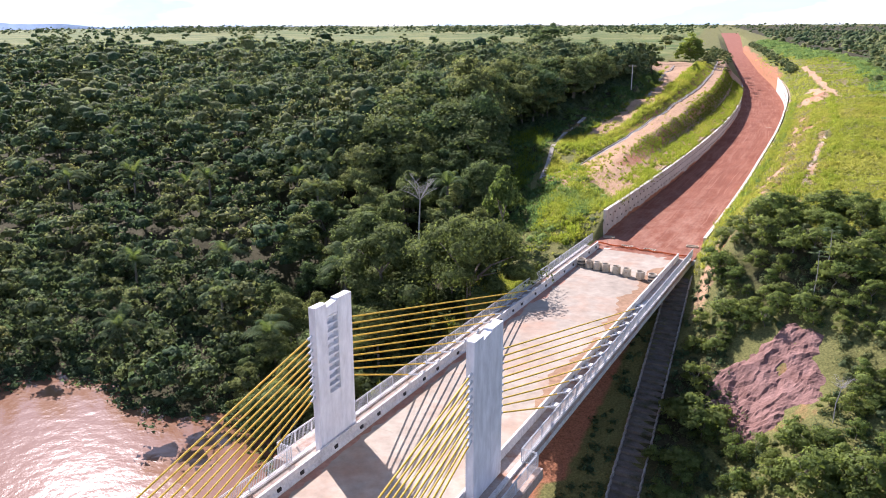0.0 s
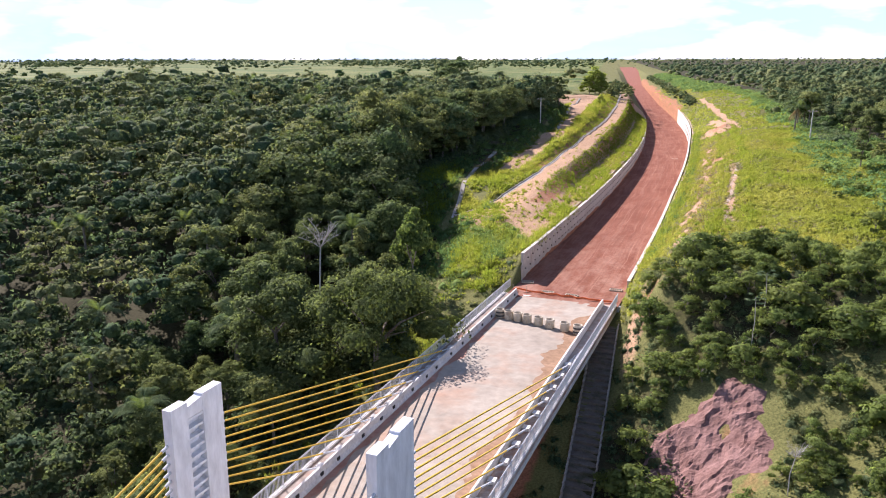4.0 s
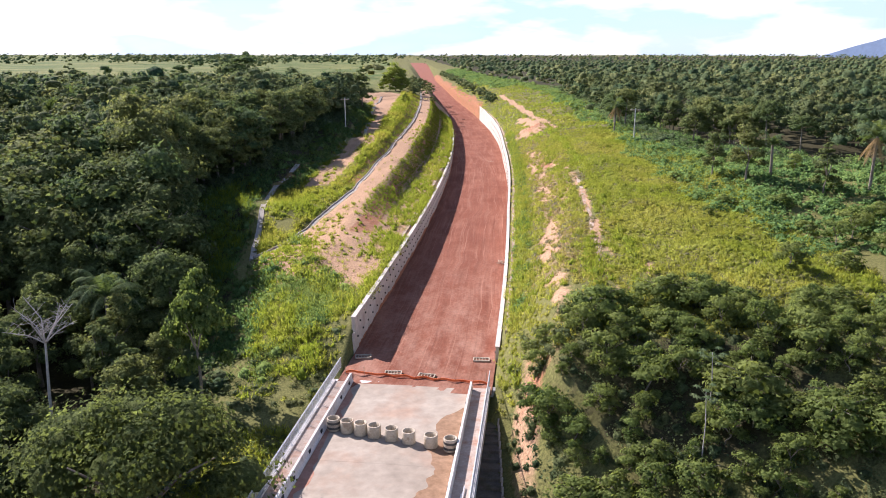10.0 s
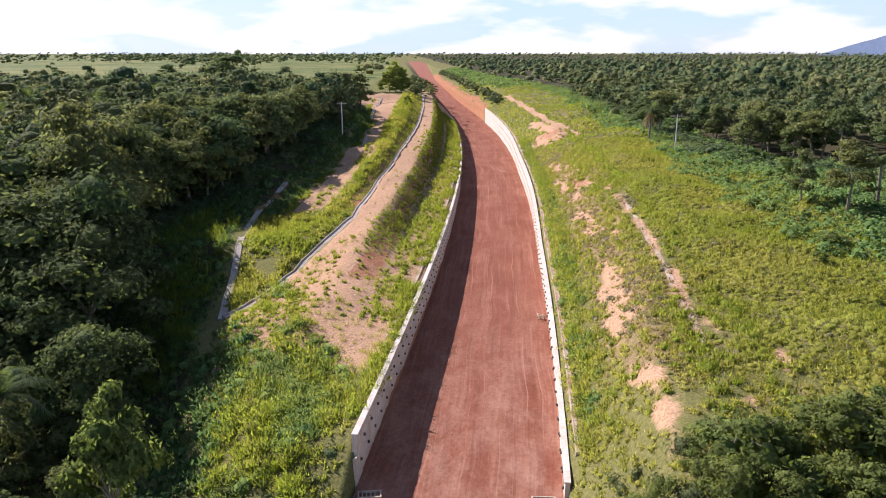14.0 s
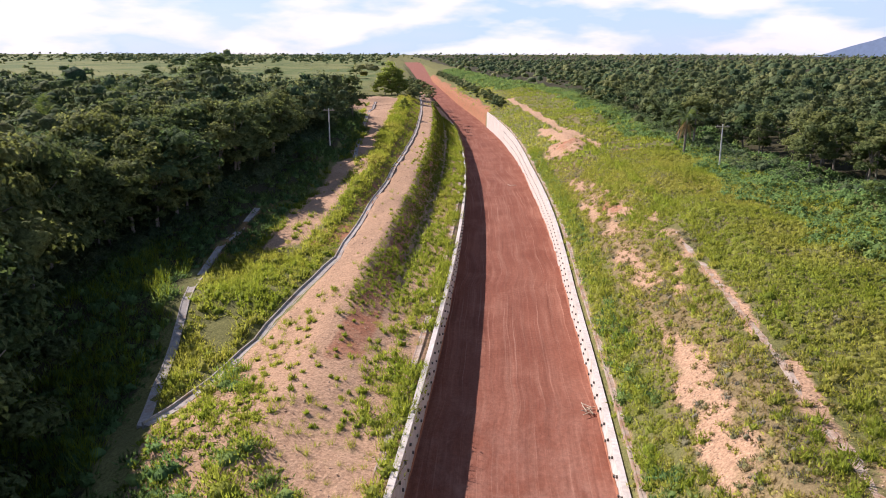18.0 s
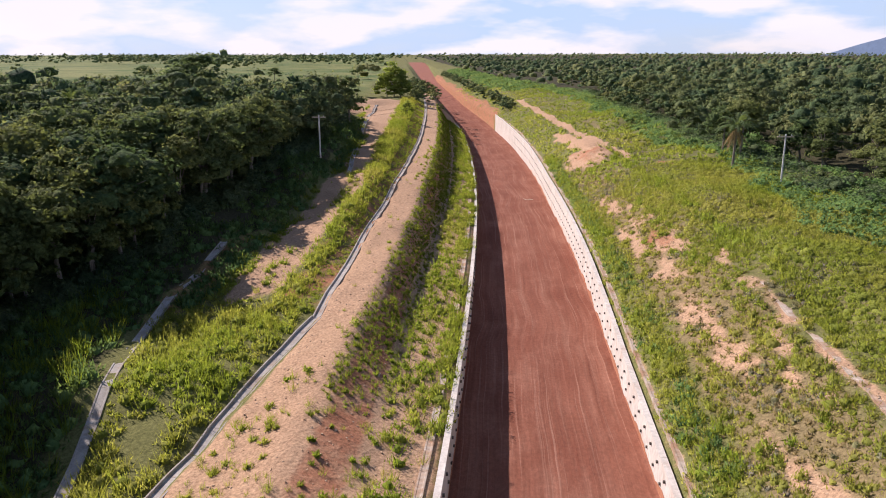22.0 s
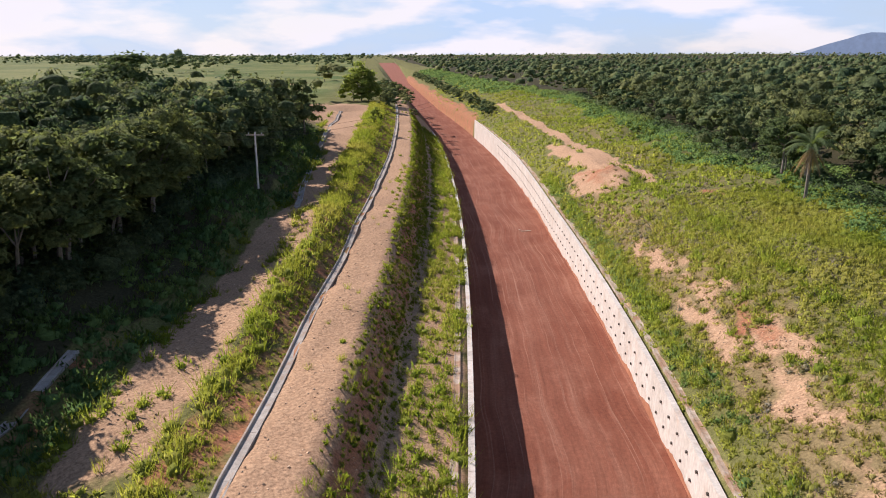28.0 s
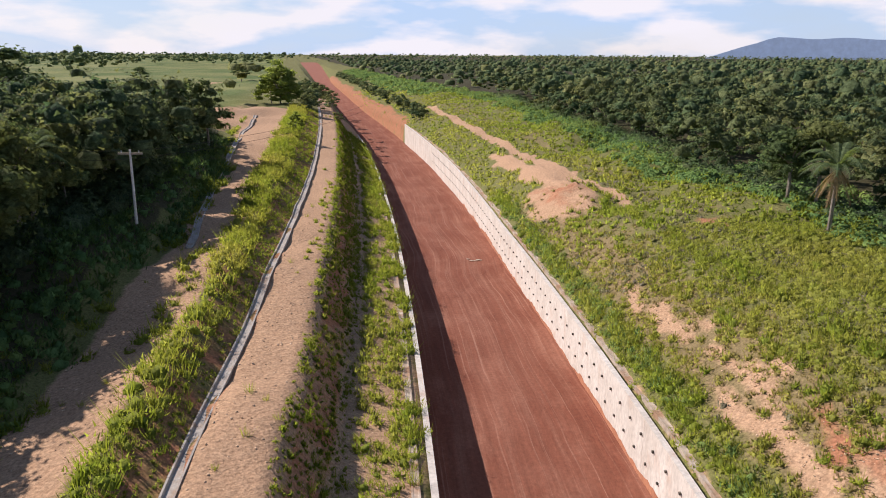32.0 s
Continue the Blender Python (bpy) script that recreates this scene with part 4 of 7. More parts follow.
def retaining_wall(name, side, s0, s1, label):
    wall = thing(name, label, "retaining wall", kind="structure")
    face = (lambda s: -7.2) if side < 0 else (lambda s: float(right_edge(s)))
    length = 10.0
    s = s0
    panels = []
    while s < s1 - 1:
        e = min(s + length, s1)
        b, cap = Build(), Build()
        rows, caps = [], []
        for q in np.linspace(s, e - 0.03, 4):
            f, z0, z1 = face(q), float(road_z(q)) - 0.5, wall_top(q, side)
            rows.append([spot(q, f, z0), spot(q, f + side * 0.06, z1), spot(q, f + side * 0.40, z1), spot(q, f + side * 0.40, z0)])
            caps.append([spot(q, f - side * 0.03, z1 + 0.004), spot(q, f - side * 0.03, z1 + 0.14), spot(q, f + side * 0.45, z1 + 0.14), spot(q, f + side * 0.45, z1 + 0.004)])
        panels.append(part("wall_panel", b.sweep(rows), WALL, wall))
        part("coping", cap.sweep(caps), WALL, wall)
        s = e
    nail = Build().box(-0.10, 0.10, -0.09, 0.09, -0.09, 0.09).mesh("nail_head", NAIL)
    rng = np.random.default_rng(side + 5)
    rows = []
    for q in np.arange(s0 + 1.5, min(s1, 240), 0.6):
        f, z0 = face(q), float(road_z(q))
        up = 0.45 + 0.35 * float(fractal(np.array([q / 5.0]), np.array([side * 3.0]), 14, 3)[0]) + 0.2 * rng.uniform()
        rows.append([spot(q, f - side * 0.012, z0 - 0.1), spot(q, f - side * 0.004, z0 + max(0.15, up))])
    part("mud_splash", Build().sweep(rows, closed=False), SOIL, wall, "orange mud splashed up the wall's foot")
    step = 1.35
    for k in range(int((min(s1, 300) - s0 - 1) / step)):
        q = s0 + 1 + k * step
        low, high = float(road_z(q)), wall_top(q, side)
        z = low + (high - low) * (0.72 if k % 2 else 0.36)
        ob = part("nail_head", nail, None, panels[min(int((q - s0) / length), len(panels) - 1)], "dark square soil nail head" if k == 0 else "")
        ob.matrix_basis = Matrix.Translation(spot(q, face(q) - side * 0.01, z)) @ pose(0, 0, 0, 0, 0, heading(q))
    return wall


retaining_wall("wall_left", -1, 8.0, 420.0, "pale concrete retaining wall with rows of dark nail heads")
retaining_wall("wall_right", 1, 7.0, 368.0, "white concrete retaining wall with two rows of nail heads")
wing = thing("wing_wall", "short concrete wing wall at the end of the retaining wall", "wall", kind="structure",
             mesh=Build().hexa([spot(7.6, -7.2, -0.4), spot(7.2, -9.4, -0.4), spot(7.6, -9.4, -0.4), spot(7.97, -7.2, -0.4)],
                               [spot(7.6, -7.2, 2.2), spot(7.2, -9.4, 0.9), spot(7.6, -9.4, 0.9), spot(7.97, -7.2, 2.2)]).mesh("wing_wall", WALL))


# ---------------------------------------------------------------- drains
def channel(name, label, points, width, wall_height, thick=0.12, proud=0.05, mat=CHANNEL):
    """An open concrete channel along (s, n) points on the ground, in lengths of its own."""
    ob = thing(name, label, "drain", kind="structure")
    pts = [spot(s, n, gz(s, n) + proud) for s, n in points]
    for a, b in zip(pts[:-1], pts[1:]):
        way = (b - a).normalized()
        side = Vector((way.y, -way.x, 0)).normalized()
        rows = []
        for p in (a + way * 0.02, b - way * 0.02):
            h, w = width / 2, wall_height
            prof = [(-h - thick, -0.5), (-h - thick, w), (-h, w), (-h + 0.05, 0.05), (h - 0.05, 0.05), (h, w), (h + thick, w), (h + thick, -0.5)]
            rows.append([p + side * u + Vector((0, 0, v)) for u, v in prof])
        part("channel_length", Build().sweep(rows), mat, ob)
    return ob


def along(pairs, step):
    s, n = [p[0] for p in pairs], [p[1] for p in pairs]
    q = np.arange(s[0], s[-1] + 0.01, step) if s[-1] > s[0] else np.arange(s[0], s[-1] - 0.01, -step)
    if s[-1] < s[0]:
        s, n = s[::-1], n[::-1]
    return [(float(v), float(np.interp(v, s, n))) for v in q]


channel("bench_drain", "concrete drain channel along the foot of the bank", along([(74, -21.1), (115, -21.9), (400, -22.0)], 6.0), 0.6, 0.22)
channel("chute_drain", "broken concrete drain chute running downhill to a stream", along([(74, -21.1), (63, -23.6), (49, -25.0), (39, -26.4), (35, -27.6)], 3.0), 0.9, 0.25)
channel("side_drain", "silted concrete channel beside a grass plot", along([(96, -37.7), (84, -38.2), (74, -37.8), (63, -35.5), (52, -32.9), (44, -31.0), (35, -28.2)], 4.0), 0.65, 0.10)
channel("ledge_drain", "narrow concrete gutter behind the wall top", along([(22, -8.6), (300, -8.6)], 6.0), 0.35, 0.08, mat=GULLY)
channel("crest_drain", "whitish concrete gutter behind the right wall", along([(10, 9.0), (75, 9.1), (116, 9.8), (183, 10.5), (250, 12.2), (300, 12.7), (360, 12.2)], 5.0), 0.35, 0.08, 0.10, 0.06, GULLY)
channel("track_drain", "concrete drain beside the dirt track", along([(150, -31.5), (200, -36.0), (250, -39.0), (300, -40.0)], 5.0), 0.6, 0.2)


channel("gully_drain", "eroded stone-lined gully in the grass slope", along([(18, 19.2), (26, 19.6), (33, 19.5), (41, 20.1), (50, 19.9), (62, 20.6), (78, 20.9)], 2.6), 0.45, 0.03, 0.16, -0.04, GULLY)


def spilled_lime(s, n):
    ob = thing("lime_spill", "pale lime spilled in streaks on the red road", "spill")
    rng = np.random.default_rng(3)
    for k in range(5):
        q, m = s + rng.uniform(-0.9, 0.9), n + rng.uniform(-1.6, 1.6)
        z = float(road_z(q)) + 0.05
        w, h = rng.uniform(0.25, 0.5), rng.uniform(0.12, 0.3)
        ring = [spot(q + h * math.sin(a) * (0.8 + 0.3 * math.sin(3 * a + k)), m + w * math.cos(a), z) for a in (2 * math.pi * i / 10 for i in range(10))]
        b = Build().poly(ring + [spot(q, m, z + 0.07)], [(i, (i + 1) % 10, 10) for i in range(10)])
        part("heap", b, PIPE, ob)


spilled_lime(186, 5.5)


def stick_pile(s, n):
    ob = thing("stick_pile", "loose broken timber beside the wall", "timber")
    rng = np.random.default_rng(4)
    for k in range(9):
        a, q, m = rng.uniform(0, 3.1), s + rng.uniform(-1.2, 1.2), n + rng.uniform(-0.4, 0.4)
        z = float(road_z(q)) + 0.18 + 0.05 * k / 3
        part("stick", Build().tube(spot(q - math.cos(a) * 0.7, m - math.sin(a) * 0.5, z), spot(q + math.cos(a) * 0.7, m + math.sin(a) * 0.5, z + rng.uniform(0, 0.15)), 0.045, sides=5), TIMBER, ob)


stick_pile(47, 7.0)


# ---------------------------------------------------------------- bridge
AXIS = 0.05         # the bridge's middle beside the line
S0, S1 = -150.0, -0.3
ORIGIN = spot(0, 0, 0)
BRIDGE_M = Matrix.Translation(ORIGIN) @ pose(0, 0, 0, 0, 0, -23.55)


def bridge_bar(prof, y0, y1):
    return Build().sweep([[(x + AXIS, y, z) for x, z in prof] for y in (y0, y1)])


bridge = thing("bridge", "cable-stayed concrete road bridge with a dusty deck", "bridge", BRIDGE_M)
y = S0
while y < S1 - 1:
    part("deck_slab", bridge_bar([(-5.65, -0.35), (-5.65, -0.03), (0, 0.03), (5.65, -0.03), (5.65, -0.35)], y, min(y + 15, S1) - 0.015), DECK, bridge)
    y += 15
part("deck_girder", bridge_bar([(-7.7, -0.8), (-7.7, -0.36), (7.7, -0.36), (7.7, -0.8), (6.2, -1.5), (-6.2, -1.5)], S0, S1), CONCRETE, bridge)
for side in (-1, 1):
    part("sidewalk", bridge_bar([(side * 6.05, -0.36), (side * 6.05, 0.12), (side * 7.65, 0.12), (side * 7.65, -0.36)], S0, S1), SIDEWALK, bridge)
    part("kerb_edge", bridge_bar([(side * 7.35, 0.124), (side * 7.35, 0.30), (side * 7.7, 0.30), (side * 7.7, 0.124)], S0, S1), CONCRETE, bridge)
    # solid box; the dark of the drain hole is only its colour
    hole = Build().box(-0.04, 0.04, -0.2, 0.2, -0.14, 0.14).mesh("scupper", DARK)
    y = S0
    while y < S1 - 1:
        prof = [(5.63, -0.34), (5.65, 0.10), (5.77, 0.35), (5.81, 0.9), (5.99, 0.9), (6.03, 0.35), (6.05, -0.34)]
        wall_piece = part("barrier", bridge_bar([(side * a, b) for a, b in prof], y, min(y + 10, S1 + (0.9 if side < 0 else -0.3)) - 0.02), CONCRETE, bridge, "pale concrete traffic barrier" if y == S0 else "")
        for f in (1.5, 5.6, 9.0):
            ob = part("scupper", hole, None, wall_piece)
            ob.location = (AXIS + side * 5.735, min(y + f, S1 - 1), 0.36)
        y += 10


def railing(side):
    rail = thing("railing", "grey galvanised steel railing along the bridge sidewalk", "railing", BRIDGE_M, "bridge railings")
    x = AXIS + side * 7.55
    post = Build().box(-0.035, 0.035, -0.035, 0.035, 0.29, 1.42).mesh("post", STEEL)
    lines = [((x, S0, 0), (x, -67.5, 0)), ((x, -67.5, 0), (x + side * 1.3, -67.5, 0)), ((x + side * 1.3, -67.5, 0), (x + side * 1.3, -59.5, 0)),
             ((x + side * 1.3, -59.5, 0), (x, -59.5, 0)), ((x, -59.5, 0), (x, 2.5 if side < 0 else 1.0, 0))]
    for a, b in lines:
        a, b = Vector(a), Vector(b)
        way, length = (b - a).normalized(), (b - a).length
        turn = Matrix.Rotation(math.atan2(-way.x, way.y), 4, "Z")
        for z in (0.36, 1.30, 1.40):
            p = Build().tube(a + Vector((0, 0, z)), b + Vector((0, 0, z)), 0.035 if z > 1.35 else 0.022)
            part("rail_bar", p, STEEL, rail)
        for k in range(int(length / 2) + 1):
            part("post", post, None, rail).matrix_basis = Matrix.Translation(a + way * min(2.0 * k, length)) @ turn
        many = Build()
        for k in range(int(length / 0.16)):
            q = a + way * (0.16 * k)
            many.box(q.x - 0.014, q.x + 0.014, q.y - 0.014, q.y + 0.014, 0.36, 1.30)
        tagged(part("infill", many, STEEL, rail), kind="stuff")
    return rail


railing(-1), railing(1)
for side in (-1, 1):
    part("pylon_platform", Build().hexa([(AXIS + side * 7.7, -67.7, -0.7), (AXIS + side * 9.2, -67.7, -0.7), (AXIS + side * 9.2, -59.3, -0.7), (AXIS + side * 7.7, -59.3, -0.7)],
                                        [(AXIS + side * 7.7, -67.7, 0.12), (AXIS + side * 9.2, -67.7, 0.12), (AXIS + side * 9.2, -59.3, 0.12), (AXIS + side * 7.7, -59.3, 0.12)]), SIDEWALK, bridge)


def pylon(side):
    """A slab-like tower with a slot in its inner face, crossed by anchor plates."""
    ob = thing("pylon", "tall white concrete bridge tower with a louvred slot", "pylon", BRIDGE_M, "bridge towers")
    inner, outer = AXIS + side * 6.08, AXIS + side * 6.68
    ya, yb = -65.7, -61.3
    m0, m1 = ya + 1.35, ya + 2.65
    legs = Build()
    x0, x1 = min(inner, outer), max(inner, outer)
    back = outer - side * 0.14
    legs.hexa([(x0, ya, -2.0), (x1, ya, -2.0), (x1, m0, -2.0), (x0, m0, -2.0)], [(x0, ya, 11.95), (x1, ya, 11.95), (x1, m0, 11.95), (x0, m0, 11.95)])
    legs.hexa([(x0, m1, -2.0), (x1, m1, -2.0), (x1, yb, -2.0), (x0, yb, -2.0)], [(x0, m1, 11.95), (x1, m1, 11.95), (x1, yb, 11.95), (x0, yb, 11.95)])
    part("shaft", legs, PYLON_PAINT, ob)
    part("lower_web", Build().box(x0 + 0.01, x1 - 0.01, m0 - 0.05, m1 + 0.05, -2.0, 4.7), PYLON_PAINT, ob)
    web = part("back_web", Build().box(min(back, outer) + 0.004, max(back, outer) - 0.004, m0 - 0.05, m1 + 0.05, 4.7, 11.1), PYLON_PAINT, ob)
    part("lintel", Build().hexa([(x0 + 0.02, m0 - 0.05, 10.9), (x1 - 0.02, m0 - 0.05, 10.9), (x1 - 0.02, m1 + 0.05, 10.9), (x0 + 0.02, m1 + 0.05, 10.9)],
                                 [(x0 + 0.02, m0 - 0.05, 11.62), (x1 - 0.02, m0 - 0.05, 11.62), (x1 - 0.02, m1 + 0.05, 11.82), (x0 + 0.02, m1 + 0.05, 11.82)]), PYLON_PAINT, ob)
    for k in range(10):
        z = 5.1 + 0.62 * k
        a, b = inner + side * 0.06, back
        part("anchor_plate", Build().hexa([(min(a, b), m0, z), (max(a, b), m0, z), (max(a, b), m1, z), (min(a, b), m1, z)],
                                          [(min(a, b), m0, z + 0.16), (max(a, b), m0, z + 0.16), (max(a, b), m1, z + 0.16), (min(a, b), m1, z + 0.16)]), PYLON_PAINT, web)
    return ob


pylon(-1), pylon(1)


def stays(side):
    x = AXIS + side * 6.5
    for k in range(10):
        for way in (1, -1):
            top = Vector((x, -61.3 if way > 0 else -65.7, 4.9 + 0.54 * k))
            low = Vector((x, (-50.0 + 3.05 * k) if way > 0 else (-77.0 - 3.05 * k), 0.2))
            stay = thing("stay_cable", "taut yellow-sheathed stay cable from tower to deck", "cable", BRIDGE_M, "bridge stay cables")
            d = (low - top).normalized()
            part("sheath", Build().tube(top + d * 0.4, low - d * 2.6, 0.065, sides=8), YELLOW, stay)
            part("upper_sleeve", Build().tube(top - d * 0.25, top + d * 0.5, 0.10, sides=8), STEEL, stay)
            part("lower_sleeve", Build().tube(low - d * 2.8, low, 0.085, sides=8), STEEL, stay, "grey steel guide pipe")
            part("anchor_block", Build().box(low.x - 0.3, low.x + 0.3, low.y - 0.35, low.y + 0.35, 0.122, 0.42), CONCRETE, stay)


stays(-1), stays(1)
def mud_film(name, label, n0, s0, s1, wide, mat, seed, side):
    """A thin dried film with a ragged edge along a barrier."""
    rows = []
    for k in range(int((s1 - s0) / 0.35)):
        s = s0 + 0.35 * k
        end = min(1.0, (s - s0) / 3, (s1 - s) / 3)
        w = max(0.05, wide * end * (0.55 + 0.5 * float(fractal(np.array([s / 4.0]), np.array([seed * 1.7]), seed, 4)[0]) + 0.25 * float(value_noise(np.array([s / 0.8]), np.array([0.5]), seed + 9)[0])))
        z = lambda x: 0.036 - 0.0106 * abs(x)
        a, b = n0, n0 - side * w
        rows.append([(AXIS + a, s, z(a)), (AXIS + (a + b) / 2, s, z((a + b) / 2)), (AXIS + b, s, z(b))])
    film = thing(name, label, "mud", BRIDGE_M)
    part("film", Build().sweep(rows, closed=False), mat, film)


mud_film("mud_patch", "dried brown mud washed along the bridge barrier", 5.62, -52, -4, 2.3, MUD, 3, 1)
# red dust film that also carries the left barrier's shadow as colour
mud_film("dust_patch", "red dust and painted barrier shade along the foot of the barrier", -5.62, -140, -0.5, 0.9, RED_DUST_SHADE, 5, -1)


abutment = thing("abutment", "concrete abutment carrying the end of the bridge", "abutment", BRIDGE_M, kind="structure")
part("back_wall", Build().box(-7.6, 8.2, -0.25, 0.5, -4.0, -0.06), CONCRETE, abutment)
part("bearing_seat", Build().box(-7.6, 8.2, -2.6, -0.26, -5.0, -1.95), CONCRETE, abutment)
for side in (-1, 1):
    pier = thing("bridge_pier", "round concrete bridge pier standing by the river", "pier", BRIDGE_M, "bridge piers")
    part("column", Build().tube((AXIS + side * 5.0, -63.5, -19), (AXIS + side * 5.0, -63.5, -1.9), 1.1, sides=20), CONCRETE, pier)


def concrete_pipe(k, s, n, banded):
    ob = thing("concrete_pipe", "upright concrete drain pipe" + (" painted with black bands" if banded else " standing on the bridge deck"), "pipe",
               Matrix.Translation(spot(s, n, 0.03)) @ pose(0, 0, 0, 0, 0, 20 * k), "pipes across the deck")
    rows, out, inn, h = [], 0.56, 0.46, 1.05
    b = Build()
    sides = 24
    prof = [(out - 0.02, 0), (out, 0.04), (out, h - 0.04), (out - 0.02, h), (inn, h), (inn, 0.0)]
    rows = [[(r * math.cos(a), r * math.sin(a), z) for r, z in prof] for a in (2 * math.pi * i / sides for i in range(sides + 1))]
    shell = part("shell", b.sweep(rows), PIPE, ob, smooth=True)
    if banded:
        for z in (0.18, 0.62):
            rows = [[(r * math.cos(a), r * math.sin(a), zz) for r, zz in ((out + 0.012, z), (out + 0.012, z + 0.2), (out - 0.01, z + 0.2), (out - 0.01, z))]
                    for a in (2 * math.pi * i / sides for i in range(sides + 1))]
            part("band", Build().sweep(rows), BLACKPAINT, shell, "black painted band")


for k, f in enumerate((0, 0.12, 0.24, 0.36, 0.508, 0.654, 0.839, 1.0)):
    concrete_pipe(k, -9.9 - 2.3 * f, -4.95 + 10.2 * f, k in (0, 7))


def drain_frame(s, n, turn, tilt=0.0):
    ob = thing("drain_frame", "pale concrete frame with slats lying on the red earth", "frame", Matrix.Translation(spot(s, n, float(road_z(s)) + 0.03)) @ pose(0, 0, 0, tilt, 0, heading(s) + turn), "loose frames")
    for x in (-0.85, 0.75):
        part("end_bar", Build().box(x, x + 0.1, -0.45, 0.45, 0.0, 0.16), PIPE, ob)
    for yy in (-0.45, 0.35):
        part("side_bar", Build().box(-0.85, 0.85, yy, yy + 0.1, 0.002, 0.162), PIPE, ob)
    for k in range(4):
        part("slat", Build().box(-0.55 + 0.3 * k, -0.47 + 0.3 * k, -0.36, 0.36, 0.04, 0.12), TIMBER, ob)


drain_frame(2.3, -2.1, 4), drain_frame(2.0, 1.3, -6), drain_frame(6.8, 6.4, 3), drain_frame(6.2, -6.0, 12)


def orange_net():
    ob = thing("safety_net", "sagging orange plastic safety net across the bridge end", "net")
    rows = []
    for k in range(61):
        f = k / 60
        s = 0.9 + 1.0 * (1 - f) + 0.15 * math.sin(k * 0.8)
        n = -6.9 + 14.4 * f
        z = float(road_z(s)) + 0.10 + 0.22 * abs(math.sin(k * 0.32)) * (1 if f < 0.15 else 0.45)
        rows.append([spot(s, n, z - 0.12), spot(s - 0.03, n, z + 0.12), spot(s + 0.01, n, z + 0.12), spot(s + 0.04, n, z - 0.12)])
    part("net_band", Build().sweep(rows), ORANGE, ob)
    for n in (-6.8, -4.9, 7.2):
        part("stake", Build().tube(spot(1.6, n, -0.1), spot(1.6, n, 0.9), 0.03), TIMBER, ob)


orange_net()
for k in range(4):
    pipe = thing("steel_pipe", "loose grey steel pipe lying on the bridge sidewalk", "pipe", BRIDGE_M, "loose pipes")
    part("tube", Build().tube((AXIS + 6.25 + 0.2 * k, -26.5 + 1.2 * k, 0.16), (AXIS + 6.45 + 0.15 * k, -20.5 + 0.9 * k, 0.16 + 0.1 * (k % 2)), 0.05), STEEL, pipe)


def stair_left(s):
    return 6.9 + 0.098 * (-14 - s)


def stair_drain():
    ob = thing("stair_drain", "stepped concrete drain stair running down the river bank", "drain")
    for k in range(41):
        s = -4.5 - 1.0 * k
        n0, n1 = stair_left(s), stair_left(s) + 2.7
        z = gz(s, n0 + 1.2) + 0.05

        def slab(name, a, b, low, front, back, mat):
            part(name, Build().hexa([spot(s - 1, a, z + low), spot(s - 1, b, z + low), spot(s, b, z + low), spot(s, a, z + low)],
                                    [spot(s - 1, a, z + front), spot(s - 1, b, z + front), spot(s, b, z + back), spot(s, a, z + back)]), mat, ob)

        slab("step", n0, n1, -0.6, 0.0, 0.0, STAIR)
        for n in (n0 - 0.16, n1 + 0.01):
            slab("cheek", n, n + 0.15, -0.6, 0.25, 0.45, CHANNEL)


stair_drain()


def utility_pole(s, n, base, height, wires):
    ob = thing("utility_pole", "grey concrete utility pole with a crossarm and wires", "pole", Matrix.Translation(spot(s, n, base)) @ pose(0, 0, 0, 0, 0, heading(s)), "power line")
    part("mast", Build().tube((0, 0, -1.0), (0, 0, height), 0.17, 0.11, 8), CONCRETE, ob)
    arm = part("crossarm", Build().box(-1.25, 1.25, -0.08, 0.08, height - 0.52, height - 0.32), TIMBER, ob)
    for x in (-0.9, 0.0, 0.9):
        part("insulator", Build().tube((x, 0, height - 0.32), (x, 0, height - 0.1), 0.05), STEEL, arm)
    for a, b in wires:
        a, b = Vector(a), Vector(b)
        flat = (b - a).cross(Vector((0, 0, 1))).normalized() * 0.02
        rows = []
        for k in range(13):
            f = k / 12
            p = a.lerp(b, f) - Vector((0, 0, (b - a).length * 0.06 * f * (1 - f)))
            rows.append([p + flat, p + Vector((0, 0, 0.02)), p - flat, p - Vector((0, 0, 0.02))])
        part("wire", Build().sweep(rows), DARK, ob)


utility_pole(150, -36.8, 12.6, 7.0, [((-0.9, 0, 6.9), (-60, -4, 9)), ((0.9, 0, 6.9), (24, 60, 8)), ((0, 0, 6.0), (-60, -4, 8)), ((0, 0, 6.0), (24, 60, 7))])
utility_pole(127, 40.0, 10.9, 7.6, [((0.9, 0, 7.4), (60, -40, 6)), ((-0.9, 0, 7.4), (-2, -28, -0.2))])

# ---------------------------------------------------------------- vegetation
RNG = np.random.default_rng(7)


def leaf_tris(centres, normals, size, rng, upright=False):
    """Leaf sprays: a pointed spray round each centre that faces about its normal, or stands up like grass."""
    k = len(centres)
    u = np.cross(normals, rng.normal(size=(k, 3)))
    if upright:
        u = -unit(normals * 0.8 + np.array([0, 0, 0.55]) + rng.normal(size=(k, 3)) * 0.3)
        normals = unit(np.cross(u, rng.normal(size=(k, 3))))
    u /= np.linalg.norm(u, axis=1)[:, None] + 1e-9
    w = np.cross(normals, u)
    size = size * rng.uniform(0.6, 1.4, k)[:, None]
    wide = 0.3 if upright else 0.7
    return np.stack([centres - u * size, centres + u * size * 0.6 + w * size * wide, centres + u * size * 0.6 - w * size * wide], 1).reshape(-1, 3)


